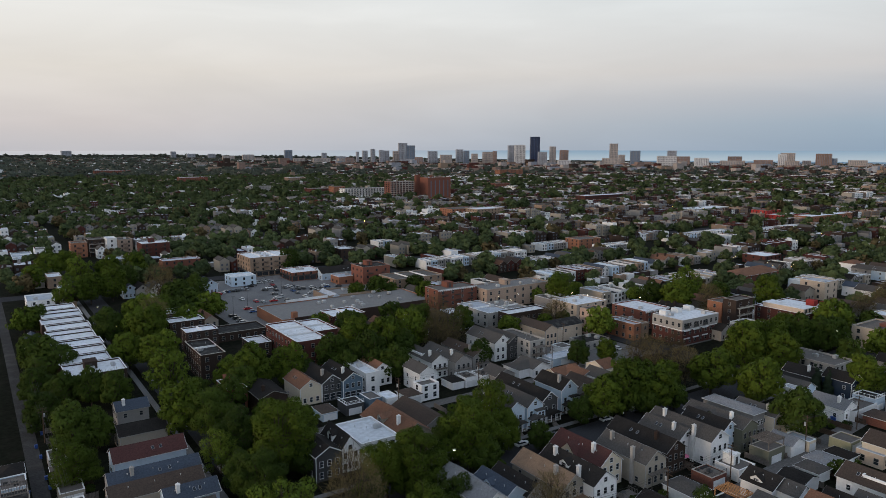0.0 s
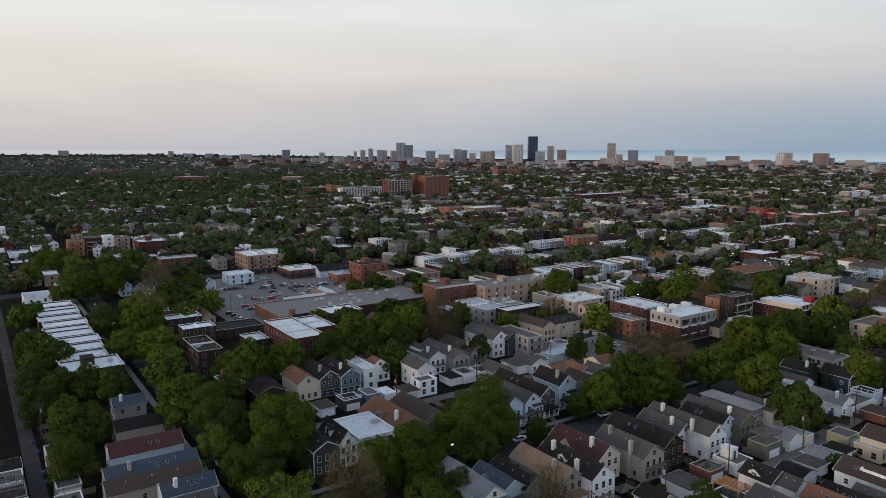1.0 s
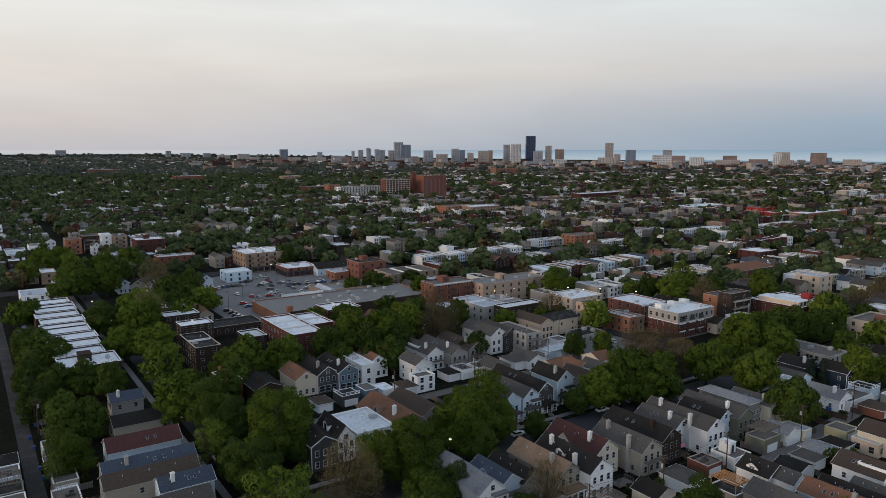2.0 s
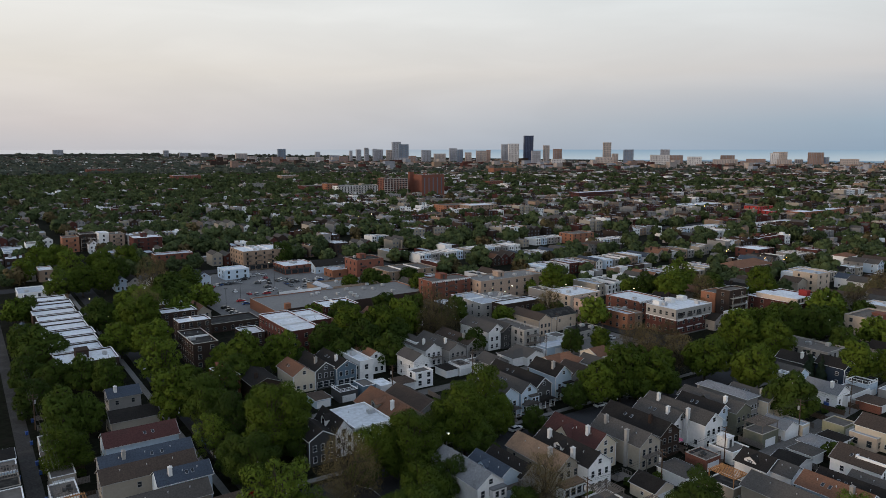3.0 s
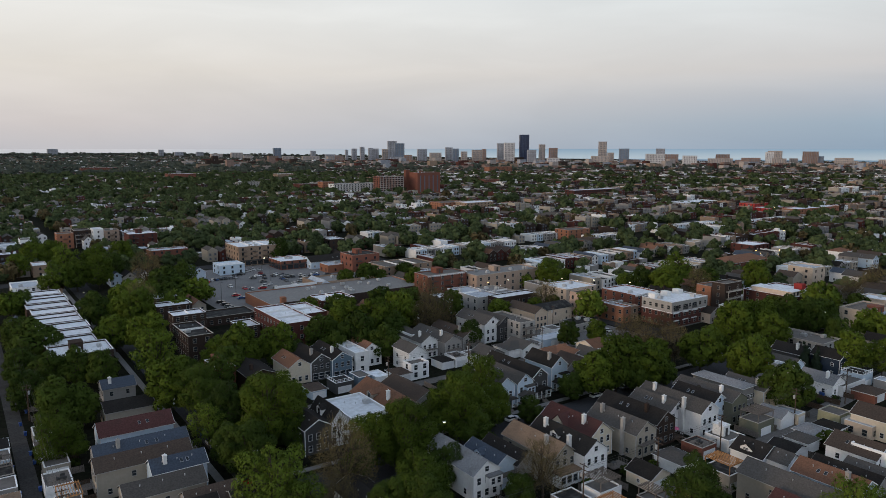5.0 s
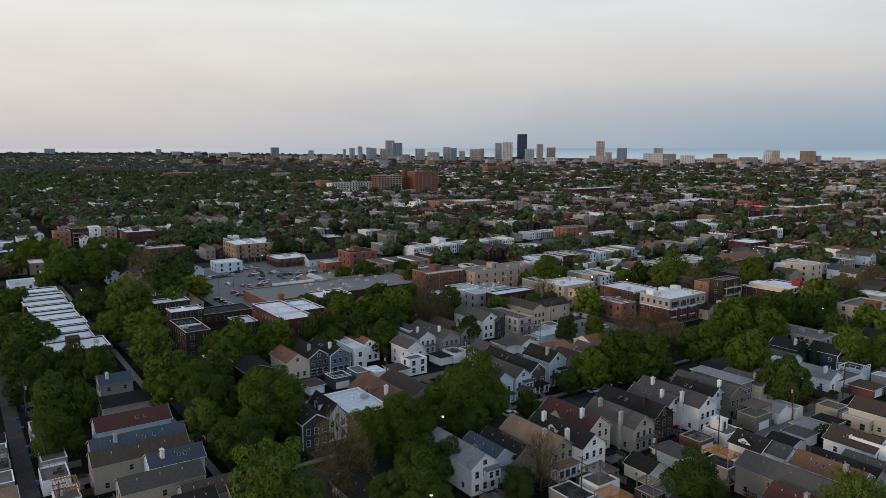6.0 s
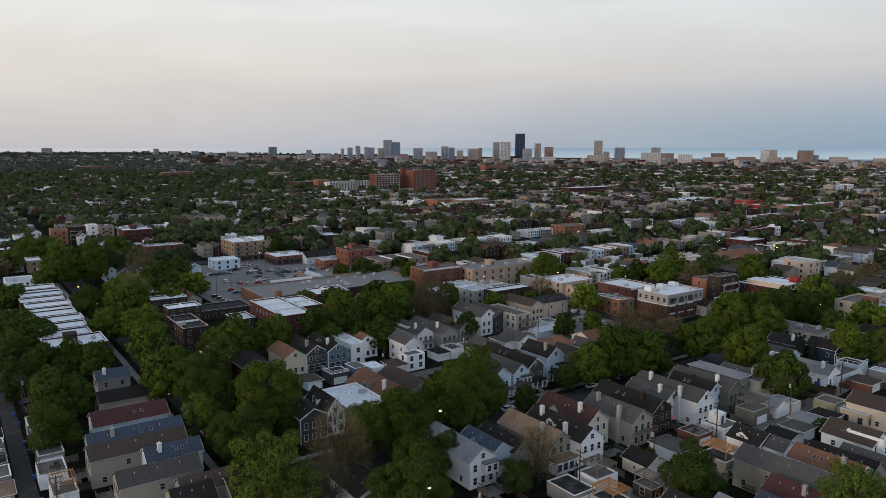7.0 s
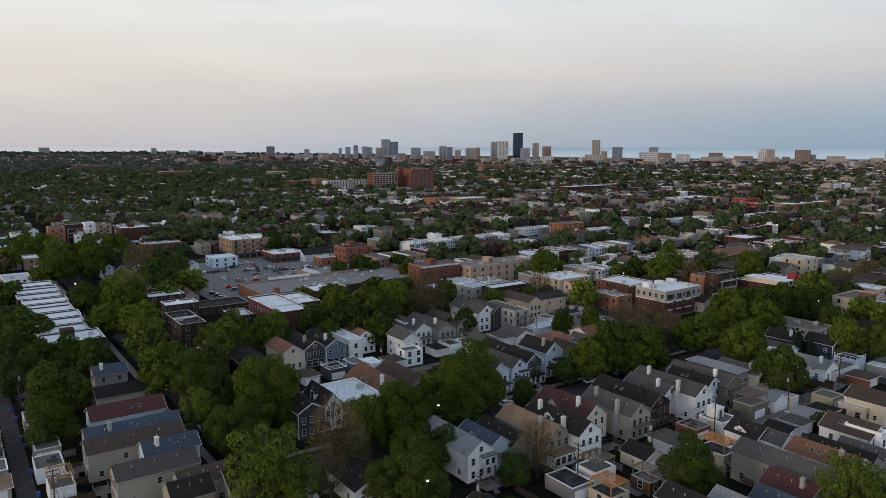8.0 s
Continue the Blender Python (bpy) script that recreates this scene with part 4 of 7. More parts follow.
def water_material():
    m = bpy.data.materials.new("lake_water")
    m.use_nodes = True
    n, l = m.node_tree.nodes, m.node_tree.links
    b = n["Principled BSDF"]
    b.inputs["Base Color"].default_value = (0.20, 0.33, 0.42, 1)
    b.inputs["Roughness"].default_value = 0.55
    tex, bp = n.new("ShaderNodeTexNoise"), n.new("ShaderNodeBump")
    tex.inputs["Scale"].default_value, bp.inputs["Strength"].default_value = 0.05, 0.2
    geo = n.new("ShaderNodeNewGeometry")
    l.new(geo.outputs["Position"], tex.inputs[0]), l.new(tex.outputs[0], bp.inputs["Height"]), l.new(bp.outputs[0], b.inputs["Normal"])
    MATS["lake_water"] = m


water_material()


def rise_of(x, y):
    """Height of the far shore land, which climbs a little away from the lake front."""
    r, a = math.hypot(x, y), math.degrees(math.atan2(x, y))
    top = np.interp(a, (-12, 11, 21, 31, 42, 50), (43, 42, 31, 18, 4, 0))
    return float(top * max(0.0, min(1.0, (r - 2300) / 2500)) ** 1.1)


g = Geo()
NA, NR = 40, 14
for k in range(NA + 1):
    for q in range(NR + 1):
        a, r = radians(-12 + 62 * k / NA), 2300 + 2540 * q / NR
        x, y = r * math.sin(a), r * math.cos(a)
        g.v.append((x, y, rise_of(x, y) + 0.05))
for k in range(NA):
    for q in range(NR):
        b = k * (NR + 1) + q
        g.f.append((b, b + 1, b + NR + 2, b + NR + 1))
        g.s.append(0)
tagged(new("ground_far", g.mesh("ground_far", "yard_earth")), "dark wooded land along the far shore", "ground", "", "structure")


# self-lit band for the far lake, its shading and mirrored sky painted in
def lake_backdrop():
    m = bpy.data.materials.new("lake_glow_band")
    m.use_nodes = True
    n, l = m.node_tree.nodes, m.node_tree.links
    b = n["Principled BSDF"]
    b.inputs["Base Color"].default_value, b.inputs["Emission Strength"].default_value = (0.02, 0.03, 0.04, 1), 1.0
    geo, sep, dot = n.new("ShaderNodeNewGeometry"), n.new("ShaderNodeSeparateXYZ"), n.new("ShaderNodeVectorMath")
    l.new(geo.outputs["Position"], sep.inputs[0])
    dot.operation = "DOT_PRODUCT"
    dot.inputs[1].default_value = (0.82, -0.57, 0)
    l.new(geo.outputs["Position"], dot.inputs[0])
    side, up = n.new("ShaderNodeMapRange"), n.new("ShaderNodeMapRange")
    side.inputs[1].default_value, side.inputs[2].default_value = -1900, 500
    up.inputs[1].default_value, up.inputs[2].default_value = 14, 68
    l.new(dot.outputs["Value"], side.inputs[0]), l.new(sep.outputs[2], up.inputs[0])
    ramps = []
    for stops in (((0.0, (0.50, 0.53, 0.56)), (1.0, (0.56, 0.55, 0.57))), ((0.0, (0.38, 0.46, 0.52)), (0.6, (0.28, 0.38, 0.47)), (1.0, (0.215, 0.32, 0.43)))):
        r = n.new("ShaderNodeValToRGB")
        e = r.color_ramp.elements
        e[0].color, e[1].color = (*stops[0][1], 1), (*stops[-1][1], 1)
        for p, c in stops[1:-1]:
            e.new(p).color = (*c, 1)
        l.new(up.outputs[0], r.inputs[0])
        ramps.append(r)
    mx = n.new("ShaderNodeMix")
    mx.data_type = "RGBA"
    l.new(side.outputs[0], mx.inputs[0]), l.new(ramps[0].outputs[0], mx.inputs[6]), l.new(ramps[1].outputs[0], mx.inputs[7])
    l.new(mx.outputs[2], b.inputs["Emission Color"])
    MATS["lake_glow_band"] = m


lake_backdrop()
tagged(new("water", arc(4150, 4960, 0.3, 0.3, -12, 82).mesh("water", "lake_water")), "pale blue lake beyond the city", "lake", "", "structure")
tagged(new("backdrop", arc(4900, 4902, 0.2, 67, -12, 82).mesh("backdrop", "lake_glow_band")), "glowing band painted as pale blue lake out to the horizon", "lake", "", "structure")


# ---- the skyline ----
def tower(a, r, w, d, h, mat, top=0, ribs=0, turn=0.0):
    """A far high-rise at bearing a (degrees right of +y) and distance r."""
    t = thing("tower_block", r * math.sin(radians(a)), r * math.cos(radians(a)), 0, -a + turn, f"{mat.split('_')[1]} residential high-rise on the skyline", "tower")
    part("wall", Geo().box(-w / 2, -d / 2, 0, w / 2, d / 2, h), t, "", None, (mat,))
    if top:
        part("plant_room", Geo().box(-w * 0.28, -d * 0.3, h, w * 0.28, d * 0.3, h + top), t, "", None, (mat,))
    part("roof", Geo().box(-w / 2 - 0.3, -d / 2 - 0.3, h, w / 2 + 0.3, d / 2 + 0.3, h + 0.8), t, "", None, (mat,))
    n = ribs or max(3, int(w / 6.5))
    for k in range(n):
        xx = -w / 2 + w * (k + 0.5) / n
        part("window_strip", Geo().box(xx - w / n * 0.17, -d / 2 - 0.25, 3, xx + w / n * 0.17, -d / 2 + 0.1, h - 3), t, "", None, ("navy_glass" if mat == "tower_dark" else "tower_glass",))
    if h > 30 and mat != "tower_dark":
        for k in range(1, int(h / 9)):
            part("balcony_band", shared(("band", w, d, mat), lambda: Geo().box(-w / 2 - 0.2, -d / 2 - 0.45, 0, w / 2 + 0.2, -d / 2, 2.6).mesh("balcony_band", mat)), t, "", pose(0, 0, k * 9 + 2))
    return t


def rise(u, top, width, mat, r=3300, d=22, ribs=0, extra=0, turn=12.0):
    """High-rise by its place along the skyline: u is -1..1 across the view at rest, top its height over the eye line in metres per km."""
    a = 35.22 + math.degrees(math.atan(u * math.tan(radians(32))))
    k = r / math.cos(math.atan(u * math.tan(radians(32))))
    tower(a, k, width * r / 1000, d, 71.5 + top * r / 1000, mat, extra, ribs, turn)

rise(-0.386, 0.4, 10.4, "tower_blue", 3300)
rise(-0.196, 2.0, 4.0, "tower_gray", 3400)
rise(-0.230, -2.0, 3.2, "tower_gray", 3400)
rise(-0.213, -0.4, 6.4, "tower_gray", 3500)
rise(-0.195, 1.2, 5.6, "tower_gray", 3500)
rise(-0.176, 0.4, 5.6, "tower_gray", 3400)
rise(-0.166, -0.4, 8.8, "tower_gray", 3500)
rise(-0.144, -1.2, 7.2, "tower_tan", 3500)
rise(-0.128, 10.0, 12.0, "tower_gray", 3500)
rise(-0.112, 6.8, 13.5, "tower_blue", 3300)
rise(-0.061, -1.2, 12.8, "tower_gray", 3400)
rise(-0.092, -9.2, 9.6, "tower_brown", 3200)
rise(-0.031, -6.0, 15.9, "tower_tan", 3300)
rise(-0.001, 1.2, 9.6, "tower_gray", 3500)
rise(0.014, -0.4, 8.0, "tower_blue", 3400)
rise(0.033, -4.4, 8.0, "tower_tan", 3300)
rise(0.065, -2.0, 17.5, "tower_tan", 3400)
rise(0.078, -1.2, 4.8, "tower_brown", 3400)
rise(0.115, 6.8, 9.6, "tower_gray", 3500)
rise(0.134, 7.6, 14.3, "tower_white", 3400)
rise(0.167, 18.7, 12.8, "tower_dark", 3300)
rise(0.184, -2.0, 12.0, "tower_gray", 3200)
rise(0.207, 5.2, 8.0, "tower_tan", 3500)
rise(0.232, 0.4, 11.2, "tower_brown", 3300)
rise(0.233, -13.2, 17.5, "tower_white", 3000)
rise(0.342, 9.2, 10.4, "tower_tan", 3500)
rise(0.360, -6.0, 8.0, "tower_tan", 3400)
rise(0.337, -10.8, 23.9, "tower_tan", 3300)
rise(0.390, -0.4, 12.8, "tower_blue", 3300)
rise(0.460, -7.6, 25.5, "tower_white", 3100)
rise(0.471, -0.4, 11.2, "tower_gray", 3500)
rise(0.496, -8.4, 17.5, "tower_brown", 3400)
rise(0.448, -21.9, 31.9, "tower_tan", 2800)
rise(0.537, -10.0, 18.3, "tower_white", 3000)
rise(0.610, -8.4, 17.5, "tower_brown", 3400)
rise(0.605, -13.9, 31.9, "tower_tan", 3200)
rise(0.673, -13.2, 23.9, "tower_brown", 3200)
rise(0.653, -16.3, 15.9, "tower_brown", 2900)
rise(0.726, -3.6, 17.5, "tower_tan", 3300)
rise(0.714, -5.2, 9.6, "tower_white", 3200)
rise(0.736, -13.9, 17.5, "tower_tan", 3000)
rise(0.805, -4.4, 19.1, "tower_brown", 3200)
rise(0.824, -10.8, 11.2, "tower_blue", 3200)
rise(0.768, -13.9, 9.6, "tower_tan", 3300)
rise(0.880, -13.2, 22.3, "tower_tan", 3000)
rise(0.913, -19.5, 15.9, "tower_brown", 3300)
rise(0.901, -17.9, 11.2, "tower_tan", 3100)
rise(0.971, -15.5, 14.3, "tower_tan", 3100)
rise(0.997, -3.6, 8.0, "tower_white", 3300)
rise(-0.305, -3.6, 6.4, "tower_gray", 3500)
rise(-0.311, -10.8, 23.9, "tower_tan", 3300)
rise(-0.267, -8.4, 14.3, "tower_gray", 3400)
rise(-0.362, -10.8, 15.9, "tower_tan", 3300)
rise(-0.892, -1.2, 12.8, "tower_gray", 3900)
rise(-0.647, -2.0, 6.4, "tower_gray", 3900)
rise(-0.522, -7.6, 15.9, "tower_tan", 3500)
rise(-0.452, -10.0, 11.2, "tower_tan", 3300)
rise(-0.477, -6.0, 15.9, "tower_tan", 3500)
rise(-0.607, -5.2, 11.2, "tower_gray", 3800)
rise(-0.560, -5.2, 9.6, "tower_gray", 3800)
rise(-0.107, -11.6, 31.9, "tower_gray", 3300)
rise(-0.247, -10.0, 11.2, "tower_brown", 3300)
rise(0.288, -16.3, 8.0, "tower_tan", 3300)
rise(0.582, -19.5, 14.3, "tower_white", 3300)
rise(0.416, -15.5, 9.6, "tower_brown", 3300)

# ---- buildings near and in the middle distance ----

# houses between the alley and the shady street
house(35.6, 206.1, 9, 12.4, 4.9, 6.7, "X", "beige_siding", "shingle_dark", chimneys=0, dormer=0)
house(33.8, 188.0, 8, 17.4, 5.2, 7.6, "X", "pale_blue_siding", "shingle_wine", chimneys=0)
house(31.9, 171.5, 7.4, 20.3, 6.3, 8.4, "X", "gray_siding", "shingle_slate", chimneys=1)
house(30.8, 164.3, 7, 20.1, 6.4, 8.4, "X", "beige_siding", "shingle_brown")
house(36.7, 157.6, 6.4, 11.5, 5.9, 7.9, "X", "pale_blue_siding", "shingle_slate", chimneys=1)
house(31.4, 147.8, 7, 15.9, 6.3, 8.3, "X", "beige_siding", "shingle_gray")
house(38.6, 139.5, 6.6, 10.2, 5.4, 7.4, "X", "gray_siding", "shingle_brown")
house(35.1, 137.2, 8, 7.9, 4.5, 6.7, "X", "beige_siding", "shingle_dark")
house(36.0, 222.5, 7.4, 8.8, 6.1, 7.9, "X", "gray_siding", "shingle_slate", chimneys=1)
block(11.5, 166.5, 17.0, 174.5, 3.3, "white_siding", "membrane_gray", deck=1, garage=1)
block(12.7, 154.8, 17.5, 161.8, 3.2, "white_siding", "membrane_gray", pergola=2, garage=1)
block(0.6, 162.3, 6.6, 169.3, 3.0, "beige_siding", "shingle_tan", garage=1)
block(1.0, 170.6, 6.7, 177.4, 3.3, "gray_siding", "membrane_gray", garage=1)
block(0.8, 178.6, 6.6, 186.0, 3.2, "charcoal_siding", "membrane_dark", pergola=1, garage=1)
block(1.0, 187.4, 6.6, 195.0, 3.3, "pale_blue_siding", "membrane_gray", deck=1, garage=1)
block(0.6, 197.0, 6.4, 204.0, 3.0, "gray_siding", "shingle_dark", garage=1)
block(12.4, 178.5, 17.8, 185.5, 3.0, "beige_siding", "membrane_gray", garage=1)
block(12.2, 189.5, 17.4, 196.5, 3.0, "gray_siding", "shingle_gray", garage=1)
block(12.2, 200.5, 17.6, 207.5, 3.1, "gray_siding", "membrane_gray", garage=1)

# white-roofed row houses and the dark flats behind the shade trees
block(22.4, 256.0, 41.1, 271.0, 8.0, "brown_brick", "membrane_white", hvac=2, box=1)

# corner of the shady street
house(70.4, 161.6, 7.2, 11.0, 6.8, 8.8, "Y", "charcoal_siding", "shingle_dark", trims=1)
house(76.9, 163.6, 5.8, 12.5, 6.0, 9.6, "Y", "white_siding", "shingle_dark", dormer=1)
block(80.2, 157.5, 91.4, 173.5, 6.5, "white_siding", "membrane_white", hvac=1)
house(96.8, 168.1, 11, 22.0, 5.2, 8.6, "Y", "beige_siding", "shingle_rust", dormer=1, chimneys=1)
house(106.1, 170.2, 9, 19.3, 5.2, 7.6, "Y", "gray_siding", "shingle_brown")
block(63.4, 216.3, 69.7, 228.3, 7.1, "red_brick", "membrane_white", box=1)
house(75.1, 215.2, 9, 16.2, 5.6, 7.4, "Y", "brown_brick", "shingle_dark", chimneys=1)
house(88.0, 215.1, 7.4, 13.9, 5.9, 8.3, "Y", "cream_siding", "shingle_rust")
house(95.4, 216.3, 7.2, 17.1, 6.4, 8.8, "Y", "charcoal_siding", "shingle_dark", trims=1, chimneys=1, front_glass=1)
house(102.1, 214.7, 7.2, 17.6, 6.6, 8.8, "Y", "blue_siding", "shingle_dark", trims=1, chimneys=1, front_glass=1)
block(107.2, 206.3, 112.3, 223.8, 7.4, "white_siding", "membrane_white", hvac=1)
house(116.5, 217.9, 7.4, 12.3, 5.7, 8.1, "Y", "white_siding", "shingle_rust")
block(92.9, 192.3, 99.1, 198.7, 3.5, "charcoal_siding", "membrane_dark", trims=1, garage=1, rail=1)
block(100.6, 191.5, 105.1, 198.5, 4.1, "blue_siding", "membrane_gray", trims=1, garage=1)
block(106.9, 191.5, 111.4, 198.5, 3.0, "white_siding", "membrane_white", garage=1)
block(84.7, 192.0, 89.7, 199.0, 3.0, "pale_blue_siding", "shingle_brown", garage=1)
block(113.5, 189.7, 118.9, 196.7, 3.2, "white_siding", "shingle_brown", garage=1)

# white houses across the alley
house(126.2, 202.6, 6.6, 10.9, 7.0, 9.0, "Y", "white_siding", "shingle_gray")
block(119.2, 190.2, 126.1, 195.7, 5.4, "white_siding", "membrane_gray")
block(134.6, 214.4, 139.3, 225.4, 7.6, "white_siding", "membrane_white")
house(137.6, 215.5, 7, 16.9, 6.4, 8.6, "Y", "white_siding", "shingle_gray", chimneys=1, balcony=1)
house(144.8, 213.3, 7, 22.0, 6.4, 8.6, "Y", "gray_siding", "shingle_gray", chimneys=1, balcony=1)
house(154.8, 215.5, 7, 21.1, 6.3, 8.3, "Y", "gray_siding", "shingle_brown", chimneys=1, balcony=1)
house(170.3, 220.9, 8, 18.9, 7.5, 10.2, "Y", "white_siding", "shingle_gray")
house(175.9, 219.0, 7.4, 17.6, 7.1, 9.7, "Y", "charcoal_siding", "shingle_gray")
block(176.4, 202.2, 184.0, 222.3, 8.7, "gray_stucco", "membrane_gray", stairs=1)
house(199.9, 224.8, 7, 18.1, 7.1, 9.2, "Y", "tan_siding", "shingle_brown")
house(211.0, 223.7, 9.6, 19.6, 6.6, 8.6, "X", "beige_stucco", "membrane_dark")
block(226.5, 218.0, 235.9, 226.2, 11.5, "pink_stucco", "membrane_gray", balcony=1, units=1)
block(237.5, 239.4, 257.8, 256.3, 8.7, "beige_stucco", "membrane_white", hvac=2)
block(196.0, 254.3, 209.0, 279.5, 7.2, "gray_stucco", "membrane_pale", units=2, hvac=2)
block(209.4, 253.3, 222.4, 276.5, 6.6, "gray_stucco", "membrane_mid", units=2, hvac=3)
block(199.6, 243.7, 222.7, 251.6, 8.4, "brown_brick", "membrane_white")
block(217.9, 284.2, 261.0, 299.8, 10.7, "rose_brick", "membrane_mid", box=1, hvac=5)
block(192.7, 291.6, 216.8, 303.9, 12.1, "red_brick", "membrane_gray", box=1, balcony=1, cornice=1)
block(160.8, 190.2, 175.4, 199.2, 3.5, "white_siding", "shingle_gray", garage=1)
house(152.2, 191.5, 8, 8.6, 3.9, 6.1, "Y", "gray_siding", "shingle_gray")
house(169.8, 193.6, 8, 10.8, 3.3, 5.2, "Y", "white_siding", "shingle_gray")
block(172.7, 191.3, 178.4, 198.3, 3.2, "white_siding", "membrane_gray", garage=1)
block(145.3, 191.6, 152.6, 198.6, 3.5, "white_siding", "membrane_gray", deck=1, garage=1)
block(139.1, 193.0, 144.6, 200.0, 3.5, "white_siding", "membrane_gray", deck=1, garage=1)
block(133.9, 193.5, 138.8, 200.5, 3.0, "white_siding", "shingle_dark", garage=1)

# porch-front houses on the street
house(142.2, 165.1, 6.2, 23.2, 7.3, 9.7, "Y", "charcoal_siding", "shingle_dark", trims=1, porch=1, front_glass=1)
house(135.9, 161.5, 6.0, 16.9, 6.8, 9.2, "Y", "pale_blue_siding", "shingle_gray", porch=1, bay=1)
house(128.2, 159.3, 6.0, 13.4, 7.3, 9.5, "Y", "pale_blue_siding", "shingle_gray", porch=1)
house(152.6, 162.2, 6.6, 12.5, 8.1, 10.8, "Y", "pale_blue_siding", "shingle_dark", trims=1, porch=1, bay=1, chimneys=1)
house(160.6, 164.3, 6.0, 12.7, 5.5, 7.7, "Y", "gray_siding", "shingle_brown", porch=1)
house(167.3, 164.2, 6.2, 12.4, 4.7, 7.0, "Y", "cream_siding", "shingle_brown", porch=1)
house(177.0, 165.0, 6.2, 12.0, 5.2, 7.5, "Y", "white_siding", "shingle_gray", porch=1)
house(172.2, 179.7, 9, 11.7, 3.7, 5.6, "X", "cream_siding", "shingle_rust")
house(174.9, 174.1, 9, 9.4, 3.9, 6.1, "Y", "cream_siding", "shingle_rust")
house(185.3, 173.2, 9, 7.0, 5.6, 7.6, "X", "cream_siding", "shingle_rust")

# houses along the alley
house(90.5, 122.9, 7.2, 18.0, 6.3, 8.8, "Y", "white_siding", "shingle_pale", bay=1, balcony=0)
house(96.9, 121.2, 6.4, 12.0, 5.7, 7.9, "Y", "pale_blue_siding", "shingle_slate", balcony=1, dormer=1)
house(102.4, 121.0, 6.0, 13.7, 5.2, 7.4, "Y", "gray_siding", "shingle_dark")
house(110.5, 119.4, 7.4, 17.7, 6.1, 8.8, "Y", "beige_siding", "shingle_tan", chimneys=1, conservatory=1)
house(117.1, 116.6, 7.4, 18.8, 6.6, 9.2, "Y", "white_siding", "shingle_dark", chimneys=2, dormer=1)
house(126.7, 123.2, 7.4, 17.7, 6.1, 9.0, "Y", "cream_siding", "shingle_wine", chimneys=1, cross=1)
house(136.1, 116.5, 7.4, 16.2, 6.4, 9.0, "Y", "beige_siding", "shingle_gray", chimneys=2, balcony=1)
house(145.7, 119.9, 7.4, 19.9, 6.4, 9.0, "Y", "brown_brick", "shingle_dark", chimneys=1)
house(155.5, 120.7, 6.6, 13.6, 6.1, 8.4, "Y", "white_siding", "shingle_gray", chimneys=1)
house(159.6, 117.3, 7.4, 20.8, 7.1, 9.5, "Y", "white_siding", "shingle_gray", chimneys=2, trims=1)
house(168.9, 117.0, 6.8, 13.5, 6.4, 8.8, "Y", "pale_blue_siding", "shingle_dark", trims=1)
house(174.4, 117.3, 7.2, 19.0, 6.8, 8.8, "Y", "olive_siding", "shingle_gray", chimneys=1, dormer=1)
block(181.3, 111.3, 186.9, 127.8, 7.8, "gray_siding", "shingle_pale", hvac=0)
house(190.9, 115.1, 7, 13.3, 6.3, 7.9, "Y", "cream_siding", "shingle_gray", chimneys=1)
house(193.7, 111.4, 6, 10.5, 5.4, 6.7, "Y", "cream_siding", "shingle_gray")

# garages by the alley
house(125.2, 98.8, 6.5, 7.0, 3.0, 4.7, "Y", "cream_siding", "shingle_dark", garage=1)
block(107.6, 96.8, 114.1, 102.4, 3.3, "white_siding", "membrane_gray", pergola=1, garage=1)
block(99.2, 95.1, 105.2, 103.1, 3.0, "gray_siding", "membrane_dark", garage=1)
block(133.8, 96.1, 140.4, 104.1, 3.2, "white_siding", "shingle_gray", garage=1)
block(145.2, 98.8, 151.1, 104.8, 3.2, "red_brick", "membrane_dark", deck=1, garage=1)
block(154.4, 97.6, 161.2, 104.6, 3.2, "white_stucco", "membrane_gray", box=1, garage=1)
block(169.4, 99.0, 177.0, 104.6, 3.9, "olive_siding", "membrane_gray", pergola=1, garage=1)
house(182.5, 101.9, 6.6, 7.0, 3.2, 4.8, "Y", "white_siding", "shingle_pale", garage=1)
block(186.4, 97.6, 190.1, 104.6, 3.0, "cream_siding", "membrane_pale", garage=1)
block(195.0, 90.7, 201.3, 96.7, 3.0, "olive_stucco", "membrane_gray", garage=1)
block(185.0, 86.5, 190.2, 92.6, 2.9, "brown_wood", "shingle_dark", garage=1)
block(176.8, 87.6, 183.4, 93.6, 3.0, "gray_siding", "shingle_pale", garage=1)
block(169.6, 86.0, 175.4, 91.9, 3.2, "white_siding", "shingle_gray", trims=1, garage=1)
house(164.5, 88.2, 6.6, 6.6, 2.8, 3.9, "Y", "white_siding", "shingle_dark", garage=1)
block(135.7, 85.1, 141.1, 91.9, 4.1, "beige_siding", "membrane_dark", pergola=2, garage=1)
house(153.3, 89.8, 8, 8.1, 4.3, 6.5, "Y", "white_siding", "shingle_dark", dormer=1)
house(154.0, 84.2, 6, 7.0, 4.3, 6.2, "Y", "white_siding", "shingle_gray", bay=0)

# houses on the near side of the alley
house(139.4, 72.7, 8, 20.9, 6.3, 8.4, "Y", "beige_siding", "shingle_gray", chimneys=0)
house(149.4, 69.7, 7.4, 14.3, 6.3, 8.4, "Y", "pale_blue_siding", "shingle_rust", chimneys=1, trims=1)
house(154.3, 69.0, 7.0, 13.8, 5.9, 8.1, "Y", "gray_siding", "shingle_dark")
house(160.3, 67.1, 7.0, 9.5, 5.6, 7.4, "Y", "gray_siding", "shingle_gray")
house(169.8, 73.9, 9, 11.2, 6.4, 8.8, "Y", "white_siding", "shingle_brown")
block(167.0, 66.7, 169.2, 74.7, 8.0, "white_siding", "membrane_pale")
